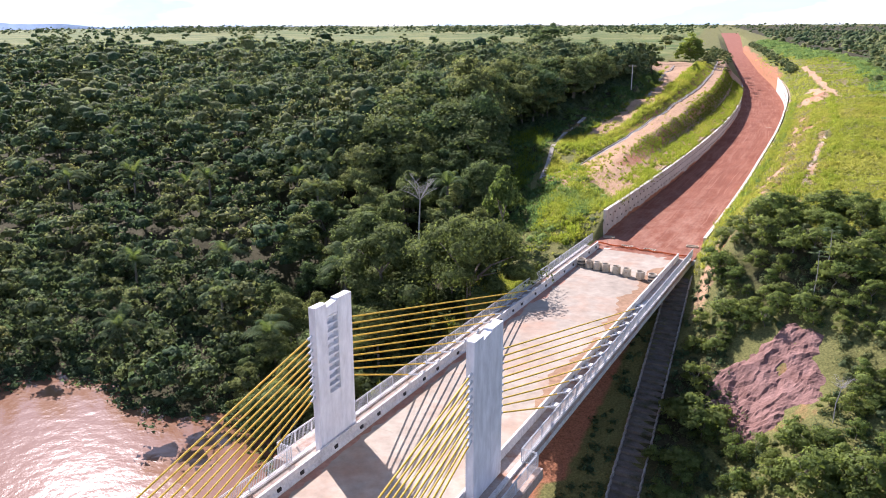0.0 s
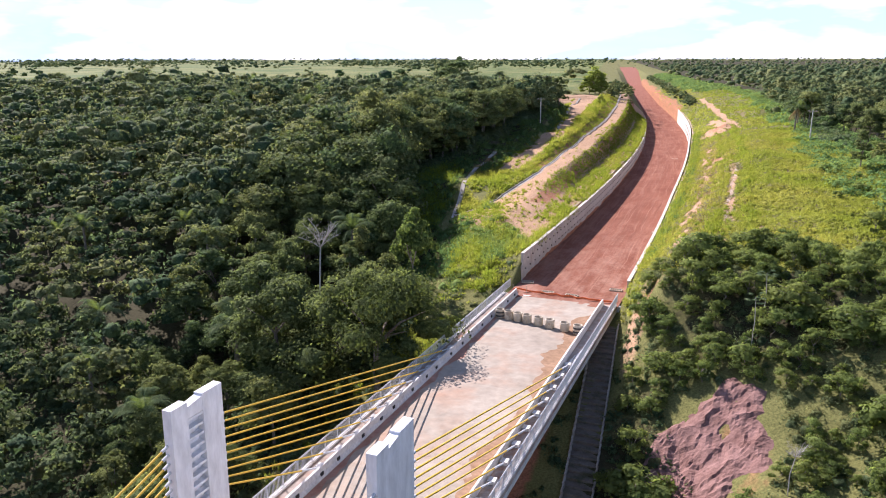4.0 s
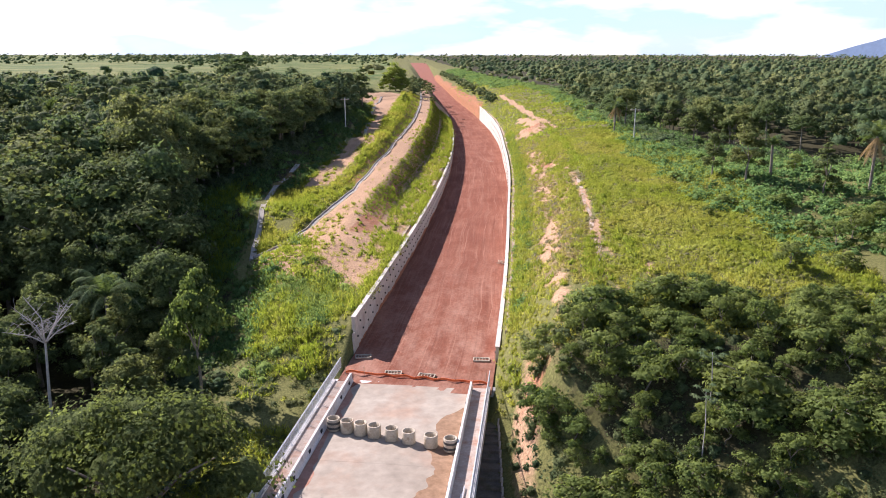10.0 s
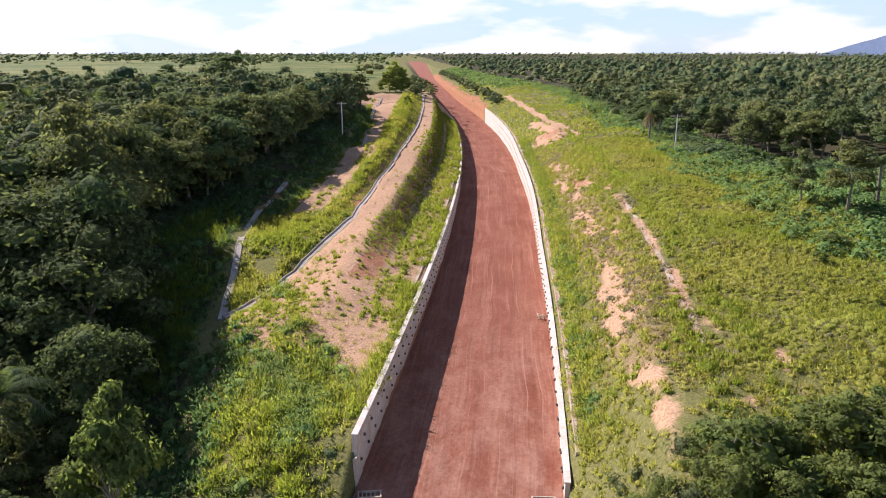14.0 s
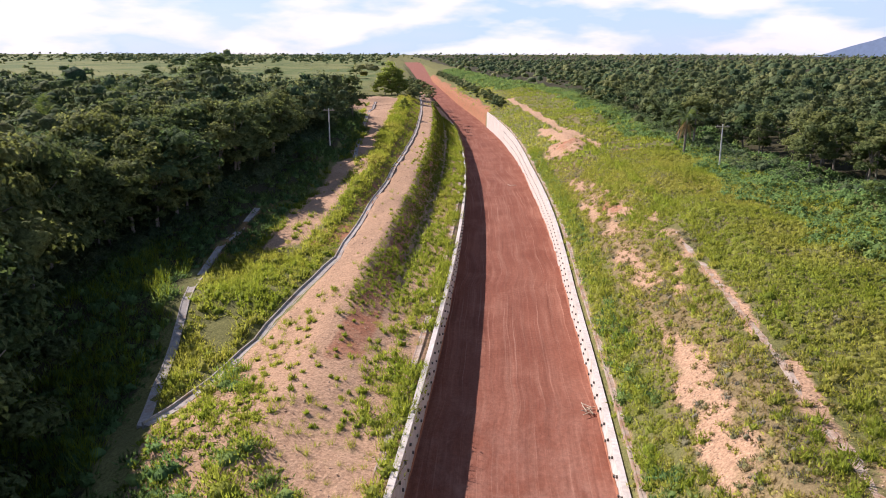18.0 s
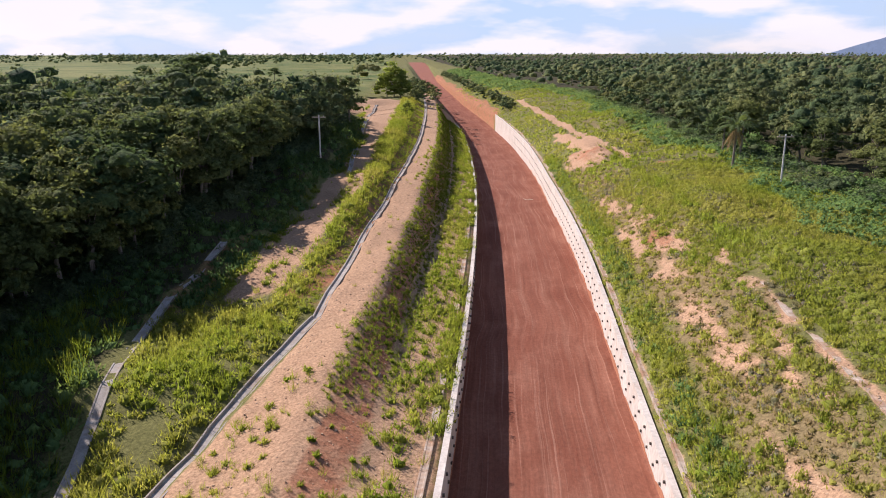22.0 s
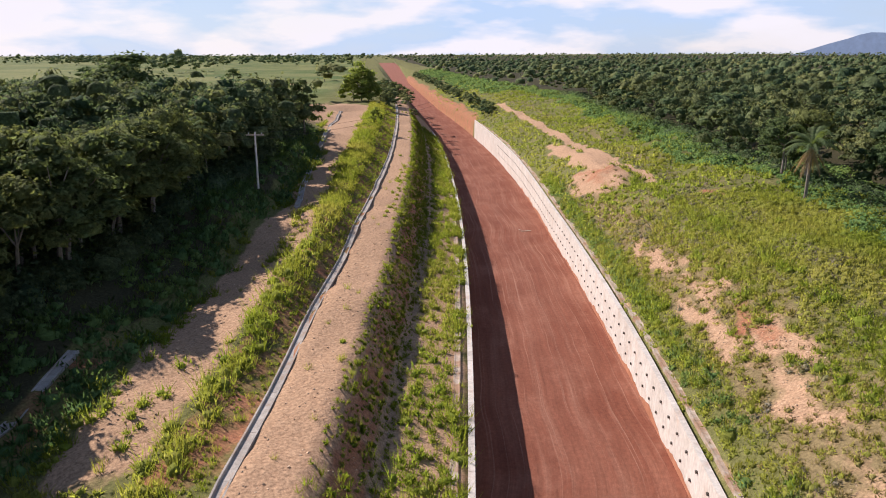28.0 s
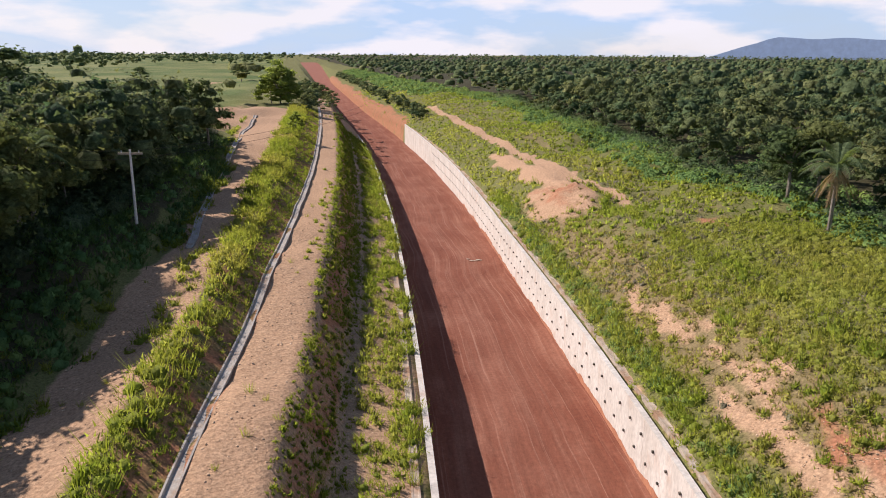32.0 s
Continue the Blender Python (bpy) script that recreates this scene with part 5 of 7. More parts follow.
def dome_faces(rings, seg):
    f = [(0, 1 + i, 1 + (i + 1) % seg) for i in range(seg)]
    for r in range(rings - 1):
        a, c = 1 + r * seg, 1 + (r + 1) * seg
        for i in range(seg):
            j = (i + 1) % seg
            f += [(a + i, c + i, c + j), (a + i, c + j, a + j)]
    return np.array(f)


def dome_ways(rings, seg, reach=118):
    d = [(0, 0, 1)]
    for r in range(1, rings + 1):
        p = radians(reach * r / rings)
        for i in range(seg):
            a = 2 * math.pi * (i + 0.5 * (r % 2)) / seg
            d.append((math.sin(p) * math.cos(a), math.sin(p) * math.sin(a), math.cos(p)))
    return np.array(d)


def unit(v):
    return v / (np.linalg.norm(v, axis=-1, keepdims=True) + 1e-9)


def heaps(centres, radii, per, leaf, rng, middle, rings=3, seg=8, flat=0.72, inner=0.52, upright=False, swell=2.2):
    """Lumpy leaf masses with loose sprays over them: vertices, faces and the way each bulges."""
    k = len(centres)
    ways = dome_ways(rings, seg)
    lump = inner * (1 + rng.uniform(-0.42, 0.36, (k, len(ways), 1)))
    core = centres[:, None] + ways * lump * radii[:, None, None] * np.array([1, 1, flat])
    drift = unit(centres - middle)[:, None] * 0.3
    core_puff = unit(ways * 0.75 + drift * swell + np.array([0, 0, 0.12]) + rng.normal(size=core.shape) * 0.12)
    faces = (dome_faces(rings, seg)[None] + (np.arange(k) * len(ways))[:, None, None]).reshape(-1, 3)
    d = unit(rng.normal(size=(k, per, 3)))
    d[:, :, 2] = np.where(d[:, :, 2] < -0.3, -d[:, :, 2] * 0.6, d[:, :, 2])
    p = centres[:, None] + d * (radii[:, None] * rng.uniform(inner + 0.08, 1.16, (k, per)))[:, :, None] * np.array([1, 1, flat])
    face = unit(d + rng.normal(size=d.shape) * 0.45 + np.array([0, 0, 0.3]))
    puff = unit(d * 0.75 + drift * swell + np.array([0, 0, 0.12]) + rng.normal(size=d.shape) * 0.26)
    sprays = leaf_tris(p.reshape(-1, 3), face.reshape(-1, 3), leaf, rng, upright)
    o = k * len(ways)
    return (np.concatenate([core.reshape(-1, 3), sprays]), np.concatenate([faces, o + np.arange(k * per * 3).reshape(-1, 3)]),
            np.concatenate([core_puff.reshape(-1, 3), np.repeat(puff.reshape(-1, 3), 3, 0)]))


def crown_lobes(rng, lobes, height, spread, low, droop=0.6):
    """Middles and radii of an uneven crown's lobes, from low to height."""
    k = np.arange(lobes)
    a = 2.4 * k + rng.uniform(0, 1.2, lobes)
    f = np.sqrt((k + 0.3) / lobes)
    z = low + (height - low) * (0.84 - droop * f * f + rng.uniform(-0.2, 0.1, lobes))
    out = spread * 0.66 * f * rng.uniform(0.8, 1.15, lobes)
    return np.stack([np.cos(a) * out, np.sin(a) * out, z], -1), spread * (0.15 + 0.34 * rng.uniform(0, 1, lobes) ** 1.4) * min(1.0, math.sqrt(22 / lobes))


def set_puff(me, puff):
    """Leaves of a clump are shaded together: each carries the direction in which its clump bulges."""
    me.attributes.new("puff", "FLOAT_VECTOR", "POINT").data.foreach_set("vector", puff.astype(np.float32).ravel())


def trunk_build(rng, height, spread, low, radius):
    b = Build()
    fork = low + (height - low) * 0.25
    lean = Vector((rng.uniform(-0.4, 0.4), rng.uniform(-0.4, 0.4), fork))
    mid = Vector((lean.x * 0.35 + rng.uniform(-0.2, 0.2), lean.y * 0.35, fork * 0.5))
    b.tube((0, 0, -0.8), mid, radius, radius * 0.8, 6)
    b.tube(mid, lean, radius * 0.8, radius * 0.62, 6)
    for k in range(5):
        a = 1.26 * k + rng.uniform(-0.4, 0.4)
        tip = Vector((math.cos(a) * spread * 0.5, math.sin(a) * spread * 0.5, low + (height - low) * rng.uniform(0.45, 0.8)))
        knee = lean.lerp(tip, 0.5) + Vector((0, 0, rng.uniform(0.2, 0.8)))
        b.tube(lean, knee, radius * 0.42, radius * 0.26, 4)
        b.tube(knee, tip, radius * 0.26, radius * 0.10, 4)
    return b


class TreeKind:
    def __init__(self, seed, height, spread, low, lobes, per_lobe, leaf, radius, leaves=LEAF, droop=0.6, rings=2, seg=7):
        rng = np.random.default_rng(seed)
        c, r = crown_lobes(rng, lobes, height, spread, low, droop)
        v, f, puff = heaps(c, r, per_lobe, leaf, rng, np.array([0, 0, (low + height) / 2]), rings, seg, 0.72, 0.55)
        self.crown = grid_mesh("crown", v, f, leaves, True)
        set_puff(self.crown, puff)
        self.trunk = trunk_build(rng, height, spread, low, radius).mesh("trunk", BARK)
        self.height = height


FORMS = [(11, 10.0, 5.0, 2.0, 19, 0.24), (12, 10.0, 4.0, 1.6, 17, 0.22), (13, 10.0, 3.2, 1.4, 15, 0.2), (14, 10.0, 5.8, 3.4, 21, 0.26), (15, 10.0, 2.8, 1.0, 15, 0.18), (16, 10.0, 4.6, 5.6, 15, 0.22)]
BROAD = [TreeKind(k, h, w, low, lobes + 6, 90, 0.23, r) for k, h, w, low, lobes, r in FORMS]
FINE = [TreeKind(k, h, w, low, lobes + 10, 200, 0.175, r) for k, h, w, low, lobes, r in FORMS]
SPREADING = TreeKind(21, 14.0, 9.6, 3.4, 40, 400, 0.165, 0.42, CANOPY, 0.45)
BUSH = [TreeKind(31, 3.2, 2.2, 0.3, 9, 115, 0.13, 0.07, OLIVE), TreeKind(32, 4.2, 2.4, 0.5, 10, 115, 0.14, 0.08, OLIVE), TreeKind(33, 2.6, 2.4, 0.2, 9, 115, 0.13, 0.06, OLIVE)]

ROUND_TREE = TreeKind(47, 12.0, 6.6, 0.9, 50, 90, 0.23, 0.22, BRIGHT)
LIGHT_TREE = TreeKind(41, 10.0, 4.2, 1.8, 30, 120, 0.2, 0.2, OLIVE)


def place_tree(kind, s, n, height, label, category="tree", group="", wide=1.0, base=None):
    k = height / kind.height
    z = (gz(s, n) if base is None else base) - 0.15
    ob = thing("tree" if category == "tree" else "bush", label, category, group=group)
    ob.matrix_basis = Matrix.Translation(spot(s, n, z)) @ pose(0, 0, 0, 0, 0, float(RNG.uniform(0, 360))) @ Matrix.Diagonal((k * wide, k * wide, k, 1))
    part("trunk", kind.trunk, None, ob)
    part("crown", kind.crown, None, ob)
    return ob


def dead_tree(s, n, height, z):
    rng = np.random.default_rng(int(abs(s) * 7 + abs(n)))
    ob = thing("dead_tree", "bare grey dead tree with thin forked branches", "tree", Matrix.Translation(spot(s, n, z)))
    fork = Vector((0.35, 0.1, height * 0.66))
    part("trunk", Build().tube((0, 0, -0.5), (0.1, 0.2, height * 0.4), height * 0.009, height * 0.007, 7).tube((0.1, 0.2, height * 0.4), fork, height * 0.007, height * 0.005, 7), DEADWOOD, ob)
    for k in range(9):
        a = 2.4 * k
        rise = rng.uniform(0.7, 1.8)
        way = Vector((math.cos(a), math.sin(a), rise)).normalized()
        knee = fork + way * height * rng.uniform(0.07, 0.13)
        tip = knee + Vector((math.cos(a + 0.5), math.sin(a + 0.5), rise * 0.6)).normalized() * height * rng.uniform(0.09, 0.16)
        limb = Build().tube(fork, knee, height * 0.0036, height * 0.0026, 5).tube(knee, tip, height * 0.0026, height * 0.001, 5)
        for j in range(11):
            q = fork.lerp(knee, 0.5 + 0.12 * j) if j < 4 else knee.lerp(tip, 0.14 * (j - 4))
            end = q + Vector((rng.uniform(-1, 1), rng.uniform(-1, 1), rng.uniform(-0.1, 0.9))) * height * 0.055
            limb.tube(q, end, height * 0.0013, 0.007, 4)
            limb.tube(q.lerp(end, 0.6), q.lerp(end, 0.6) + Vector((rng.uniform(-1, 1), rng.uniform(-1, 1), rng.uniform(0, 0.8))) * height * 0.035, height * 0.001, 0.006, 4)
        part("limb", limb, DEADWOOD, ob)


def palm(s, n, height, frond=4.2, skirt=False, base=None, label="feathery palm with long arching fronds"):
    rng = np.random.default_rng(int(abs(s * 13 + n * 7)))
    z = gz(s, n) if base is None else base
    ob = thing("palm_tree", label, "palm", Matrix.Translation(spot(s, n, z)) @ pose(0, 0, 0, 0, 0, float(rng.uniform(0, 360))), "palms")
    top = Vector((0.2, 0.1, height * 0.62))
    part("trunk", Build().tube((0, 0, -0.6), top, 0.24, 0.2, 8), BARK, ob)
    total = 20 + (9 if skirt else 0)
    for k in range(total):
        a = 2.4 * k
        dead = skirt and k >= 20
        rise = -0.9 if dead else rng.uniform(0.3, 1.7)
        length = frond * rng.uniform(0.8, 1.1) * (0.5 if dead else 1)
        out = Vector((math.cos(a), math.sin(a), 0))
        side = Vector((-math.sin(a), math.cos(a), 0))
        pts = []
        for j in range(9):
            f = j / 8
            pts.append(top + out * length * (0.95 * f) * (1.0 / (1 + 0.35 * max(rise, 0))) + Vector((0, 0, length * (rise * f - (0.45 + 0.42 * max(rise, 0)) * f * f))))
        b = Build()
        for j in range(8):
            p, q = pts[j], pts[j + 1]
            f = j / 8
            w = length * 0.17 * math.sin(math.pi * min(1, 0.18 + 0.85 * f)) + 0.05
            for sg in (-1, 1):
                for h in (0.0, 0.25, 0.5, 0.75):
                    r0, r1 = p.lerp(q, h), p.lerp(q, h + 0.22)
                    tip = r1 + side * sg * w + (q - p) * 0.7 - Vector((0, 0, w * 0.45))
                    b.poly([r0, r1, tip], [(0, 1, 2)])
        part("frond", b, STRAW if dead else PALM_LEAF, ob, "dry brown hanging frond" if dead else "")
    return ob


FOREST_LABEL = "broadleaf woodland tree with a dense dark green crown"
WOOD = "woodland trees"


# single trees that stand out
place_tree(SPREADING, -23.2, -15.2, 16.2, "large spreading tree with an airy olive-green crown beside the bridge", base=-7.2)
place_tree(LIGHT_TREE, -1.6, -20.5, 14.2, "vine-covered tree with a bright green top", base=-2.2, wide=0.62)
place_tree(FINE[3], -24, -28, 13.0, "tall tree with hanging green foliage near the river", base=-7.0)
place_tree(BROAD[0], 270, -98, 19.5, "large dark round-crowned tree at the wood's edge", wide=1.55, base=12.6)
for s, n, h, b in ((346, -35.5, 16.5, 12.0), (343, -32.5, 12.5, 12.0), (350, -38.5, 13.5, 12.0)):
    place_tree(ROUND_TREE, s, n, h, "tall light green tree beside the dirt track", group="trees beside the track", wide=1.1, base=b)
place_tree(ROUND_TREE, 252, -27, 5.0, "small leafy tree on the bank crest", base=12.0)
place_tree(BROAD[1], 209, -40, 13.0, "dark tree at the corner of the wood", base=12.8)
place_tree(BROAD[2], 205, -44, 12.0, FOREST_LABEL, base=13.0)
# added trees, placed and sized to throw their shade over the gully
for s, n, h in ((36, -43.5, 20), (41, -45.5, 21.5), (47, -49.5, 22), (55, -53, 21), (63, -54, 18.5)):
    place_tree(FINE[int(s) % 3], s, n, h, "tall dark tree added to shade the gully", group="woodland trees", wide=1.0)
dead_tree(-10, -30.7, 19.0, -6.0)
dead_tree(-33, 27.5, 6.0, -4.6)
place_tree(BROAD[1], 58, 46, 9.5, "lone rounded tree at the edge of the clearing", base=None)
place_tree(BROAD[2], 63, 42, 7.5, "slender dark tree at the edge of the clearing", base=None)
place_tree(BROAD[4], 50, 55, 8.5, "slender dark tree at the edge of the clearing", base=None)


for s, n, h, w in ((231, -384, 14.0, 1.7), (300, -350, 13.0, 1.3), (452, -385, 14.0, 1.5), (335, -120, 14.0, 1.3), (615, -65, 11.0, 1.3), (560, -120, 10.0, 1.2), (500, -190, 12.0, 1.3), (470, -250, 11.0, 1.3)):
    place_tree(BROAD[3], s, n, h, "lone dark round tree on the pasture", group="pasture trees", wide=w)
def farm_shed(s, n):
    ob = thing("farm_shed", "long white-roofed farm shed among trees", "shed", Matrix.Translation(spot(s, n, gz(s, n))) @ pose(0, 0, 0, 0, 0, 35))
    part("wall", Build().box(-7, 7, -3, 3, -1.0, 2.8), CONCRETE, ob)
    part("roof", Build().sweep([[(x, -4, 2.7), (x, 0, 4.6), (x, 4, 2.7), (x, 4, 2.82), (x, 0, 4.75), (x, -4, 2.82)] for x in (-7.8, 7.8)]), PYLON_PAINT, ob, "white sheet roof")
    for x in (-4, 0.2, 4):
        part("opening", Build().box(x - 1.2, x + 1.2, -3.05, -2.9, 0.2, 2.3), DARK, ob)


farm_shed(354, -441)


for s, n, h in ((10.4, 37, 3.6), (14, 44, 2.4), (20, 52, 3.0), (24, 47, 3.4), (27, 50, 4.0), (31, 46, 2.6), (33, 53, 3.2), (38, 58, 2.8), (44, 47, 2.2), (47, 40, 1.8), (52, 57, 2.6), (70, 58, 3.4), (78, 52, 3.0), (88, 49, 3.2), (40, 36, 1.6), (64, 36, 1.5)):
    place_tree(BUSH[int(s) % 3], s, n, h, "dark green shrub standing in the rough field", "bush", "field shrubs", 1.25)


def sapling(s, n, height):
    rng = np.random.default_rng(int(abs(s) * 11))
    ob = thing("sapling", "thin pale sapling with a few large lobed leaves", "tree", Matrix.Translation(spot(s, n, gz(s, n))), "saplings")
    part("stem", Build().tube((0, 0, -0.3), (0.15, 0.1, height * 0.55), 0.05, 0.04).tube((0.15, 0.1, height * 0.55), (0.1, 0.3, height), 0.04, 0.025), DEADWOOD, ob)
    for k in range(9):
        a = 2.4 * k
        root = Vector((0.1, 0.3, height * (0.86 + 0.015 * k)))
        tip = root + Vector((math.cos(a), math.sin(a), rng.uniform(0.1, 0.7))) * 0.8
        b = Build().tube(root, tip, 0.02, 0.012, 4)
        c = [tip + Vector((math.cos(q), math.sin(q), -0.2)) * (0.42 if i % 2 else 0.16) for i, q in enumerate(2 * math.pi * m / 14 for m in range(14))]
        b.poly([tip + Vector((0, 0, 0.05))] + c, [(0, 1 + i, 1 + (i + 1) % 14) for i in range(14)])
        part("leaf", b, PALM_LEAF, ob)


sapling(-15.8, 23.9, 5.2), sapling(-12.9, 24.8, 5.4)
palm(143.5, 37.8, 11.5, 5.4, skirt=True, base=10.9, label="palm with green fronds and a brown skirt of dry leaves")

palm(50, 61.5, 13.0, 5.6, skirt=True, label="palm with arching fronds in the rough field")
palm(60, 50.5, 8.5, 3.6, label="small palm beside the lone trees")


# scattered places, at least so far apart
def scatter(s0, s1, n0, n1, gap, rng):
    s, n = np.meshgrid(np.arange(s0, s1, gap), np.arange(n0, n1, gap))
    s, n = s.ravel() + rng.uniform(-0.55, 0.55, s.size) * gap, n.ravel() + rng.uniform(-0.55, 0.55, n.size) * gap
    return s, n


def outside_view(x, y):
    a = np.degrees(np.arctan2(x, y + 40))
    return (a < -42) | (a > 66)


def wood_places():
    rng = np.random.default_rng(5)
    left = scatter(-58, 470, -330, -10, 5.7, rng)
    right = scatter(-60, 470, 14, 330, 6.1, rng)
    fill = scatter(20, 240, -74, -38, 4.6, rng)
    s, n = np.concatenate([left[0], fill[0], right[0]]), np.concatenate([left[1], fill[1], right[1]])
    keep = np.where(n < 0, n < wood_edge_left(s) - 1.0, n > wood_edge_right(s) + 1.5 + 7 * value_noise(s / 13, n / 13, 6))
    keep &= np.hypot(s + 21, n + 15) > 7
    z = ground_z(s, n)
    x, y = plan(s, n)
    keep &= (z > -15.3) & ~outside_view(x, y)
    keep &= rng.uniform(size=s.size) > np.where((s > 100) & (n > 0), 0.14, 0.0)
    open_left = (n < 0) & (s > wood_back(n) + 12 * value_noise(s / 20, n / 20, 77))
    return s[keep & ~open_left], n[keep & ~open_left], z[keep & ~open_left]


WS, WN, WZ = wood_places()
lateral = np.where(WN < 0, -WN - 10, WN - 16)
RANK = np.maximum(np.abs(WS - 60) - 55, 0) * 0.5 + lateral
order = np.argsort(RANK)
near = order[:262]
woods = order[262:]
for i in near:
    pick = int(RNG.integers(0, 6))
    h = float(5.0 + 6.0 * RNG.beta(1.6, 2.0) + np.interp(WS[i], [-20, 12, 26, 40, 75, 120, 170, 220], [-0.5, 1.5, 8.0, 9.5, 6.5, 3.2, 3.0, 2.5]) + 1.5 * value_noise(WS[i] / 25, WN[i] / 25, 4)) if WN[i] < 0 else float(RNG.uniform(5.0, 8.5) + np.interp(WS[i], [20, 80, 110], [0, 0, 3.0]))
    fine = WS[i] < 50 and -50 < WN[i] < 60
    place_tree((FINE if fine else BROAD)[pick], WS[i], WN[i], h, FOREST_LABEL if pick % 2 else "woodland tree with a lighter yellow-green crown", group=WOOD, wide=float(RNG.uniform(0.95, 1.35)), base=float(WZ[i]))


def joined_woods(name, label, s, n, z, heights_of, lobes, per, leaf, rng, bias, spread_k, rings=3, seg=7, inner=0.52):
    """Many trees in one mesh, each of its own shape and tint."""
    verts, faces, tints, puffs, o = [], [], [], [], 0
    x, y = plan(s, n)
    for i in range(len(s)):
        h = heights_of[i]
        c, r = crown_lobes(rng, lobes, h, h * spread_k * rng.uniform(0.6, 1.5), h * 0.12)
        base = np.array((x[i], y[i], z[i]))
        v, f, out = heaps(c + base, np.minimum(r, h * spread_k * 0.42) * (1.0 if lobes > 3 else 1.5), per, leaf, rng, base + (0, 0, h * 0.5), rings, seg, 0.72, inner)
        verts.append(v)
        faces.append(f + o)
        puffs.append(out)
        tints.append(np.full(len(v), np.clip(bias + rng.normal() * 0.3 + (0.35 if rng.uniform() < 0.07 else 0), 0, 1)))
        o += len(v)
    me = grid_mesh(name, np.concatenate(verts), np.concatenate(faces), LEAF_FAR, True)
    me.attributes.new("tint", "FLOAT", "POINT").data.foreach_set("value", np.concatenate(tints).astype(np.float32))
    set_puff(me, np.concatenate(puffs))
    return thing(name, label, "woods", kind="stuff", mesh=me)


def wood_heights(rng, s, n):
    tall = np.where(rng.uniform(size=s.size) < 0.13, 3.5, 0.0)
    left = np.interp(s, [-20, 12, 30, 60, 110, 170, 220], [0, 1.5, 5.0, 4.0, 4.0, 3.0, 1.0])
    return 5.0 + 6.0 * rng.beta(1.6, 2.0, s.size) + np.where(n < 0, left, np.interp(s, [40, 110], [-0.5, 1.8])) + tall * np.where(n > 0, 1.0, s < 150) + 2.2 * value_noise(s / 22, n / 22, 8)


rng = np.random.default_rng(17)
mid = woods[RANK[woods] < 150]
back = woods[RANK[woods] >= 150]
joined_woods("woods", "dense dark green tropical woodland", WS[mid], WN[mid], WZ[mid], wood_heights(rng, WS[mid], WN[mid]), 8, 25, 0.37, rng, 0.26, 0.54, 2, 5, 0.58)
joined_woods("woods", "woodland behind the river trees", WS[back], WN[back], WZ[back], wood_heights(rng, WS[back], WN[back]), 4, 9, 0.6, rng, 0.26, 0.58, 2, 5, 0.7)


def far_woods():
    rng = np.random.default_rng(23)
    # right of the road the woods go on to the horizon; left of it are pastures with lone trees and tree rows
    s1, n1 = scatter(330, 1500, 18, 1500, 19, rng)
    k = (n1 > wood_edge_right(s1)) & ~((s1 < 470) & (n1 < 330))
    s1, n1 = s1[k], n1[k]
    sa, na = scatter(-60, 330, 330, 1300, 19, rng)
    s1, n1 = np.concatenate([s1, sa]), np.concatenate([n1, na])
    s2, n2 = scatter(262, 2600, -1700, -40, 30, rng)
    keep = (value_noise(s2 / 210, n2 / 120, 41) > 0.52) | (rng.uniform(size=s2.size) < 0.035)
    keep &= (s2 > wood_back(n2) + 15) & ((s2 > 420) | (rng.uniform(size=s2.size) < 0.25))
    s2, n2 = s2[keep], n2[keep]
    sb, nb = scatter(-40, 300, -900, -330, 18, rng)
    s3, n3 = scatter(1500, 3800, -2600, 2900, 60, rng)
    k3 = (n3 > 10) | (value_noise(s3 / 300, n3 / 160, 43) > -0.45)
    s3, n3 = s3[k3], n3[k3]
    big = []
    for s, n, factor in ((s1, n1, 1.0), (s2, n2, 1.2), (sb, nb, 1.0), (s3, n3, 1.6)):
        x, y = plan(s, n)
        ok = ~outside_view(x, y) & (np.abs(n) > 14)
        big.append((s[ok], n[ok], np.full(ok.sum(), factor)))
    s, n, f = (np.concatenate([b[i] for b in big]) for i in range(3))
    z = ground_z(s, n)
    h = (6.5 + 9 * rng.beta(1.5, 2.2, len(s))) * np.where(f > 1, 1.25, 1.0)
    lone = (f == 1.2)
    joined_woods("pasture_trees", "dark round trees dotted over the far pasture", s[lone], n[lone], z[lone] + 1.6, rng.uniform(12, 20, lone.sum()), 5, 11, 0.85, rng, 0.2, 0.52, 2, 6, 0.85)
    s, n, z, h = s[~lone], n[~lone], z[~lone], h[~lone]
    joined_woods("far_woods", "far woodland and pasture trees reaching to the horizon", s, n, z - 1.0, h, 2, 7, 0.65, rng, 0.26, 0.56, 2, 5, 0.85)


far_woods()


def bank_trees():
    rng = np.random.default_rng(71)
    s = rng.uniform(312, 520, 60)
    n = rng.uniform(-28, -15.5, s.size)
    joined_woods("bank_trees", "leafy young trees on the bank above the road", s, n, ground_z(s, n), rng.uniform(3.0, 6.5, s.size), 7, 40, 0.3, rng, 0.55, 0.6, 2, 5, 0.6)
    s = rng.uniform(368, 900, 150)
    n = rng.uniform(15.5, 21, s.size)
    joined_woods("bank_trees", "dark leafy bushes along the top of the cut bank", s, n, ground_z(s, n), rng.uniform(2.5, 5.5, s.size), 6, 36, 0.3, rng, 0.3, 0.65, 2, 5, 0.6)


bank_trees()

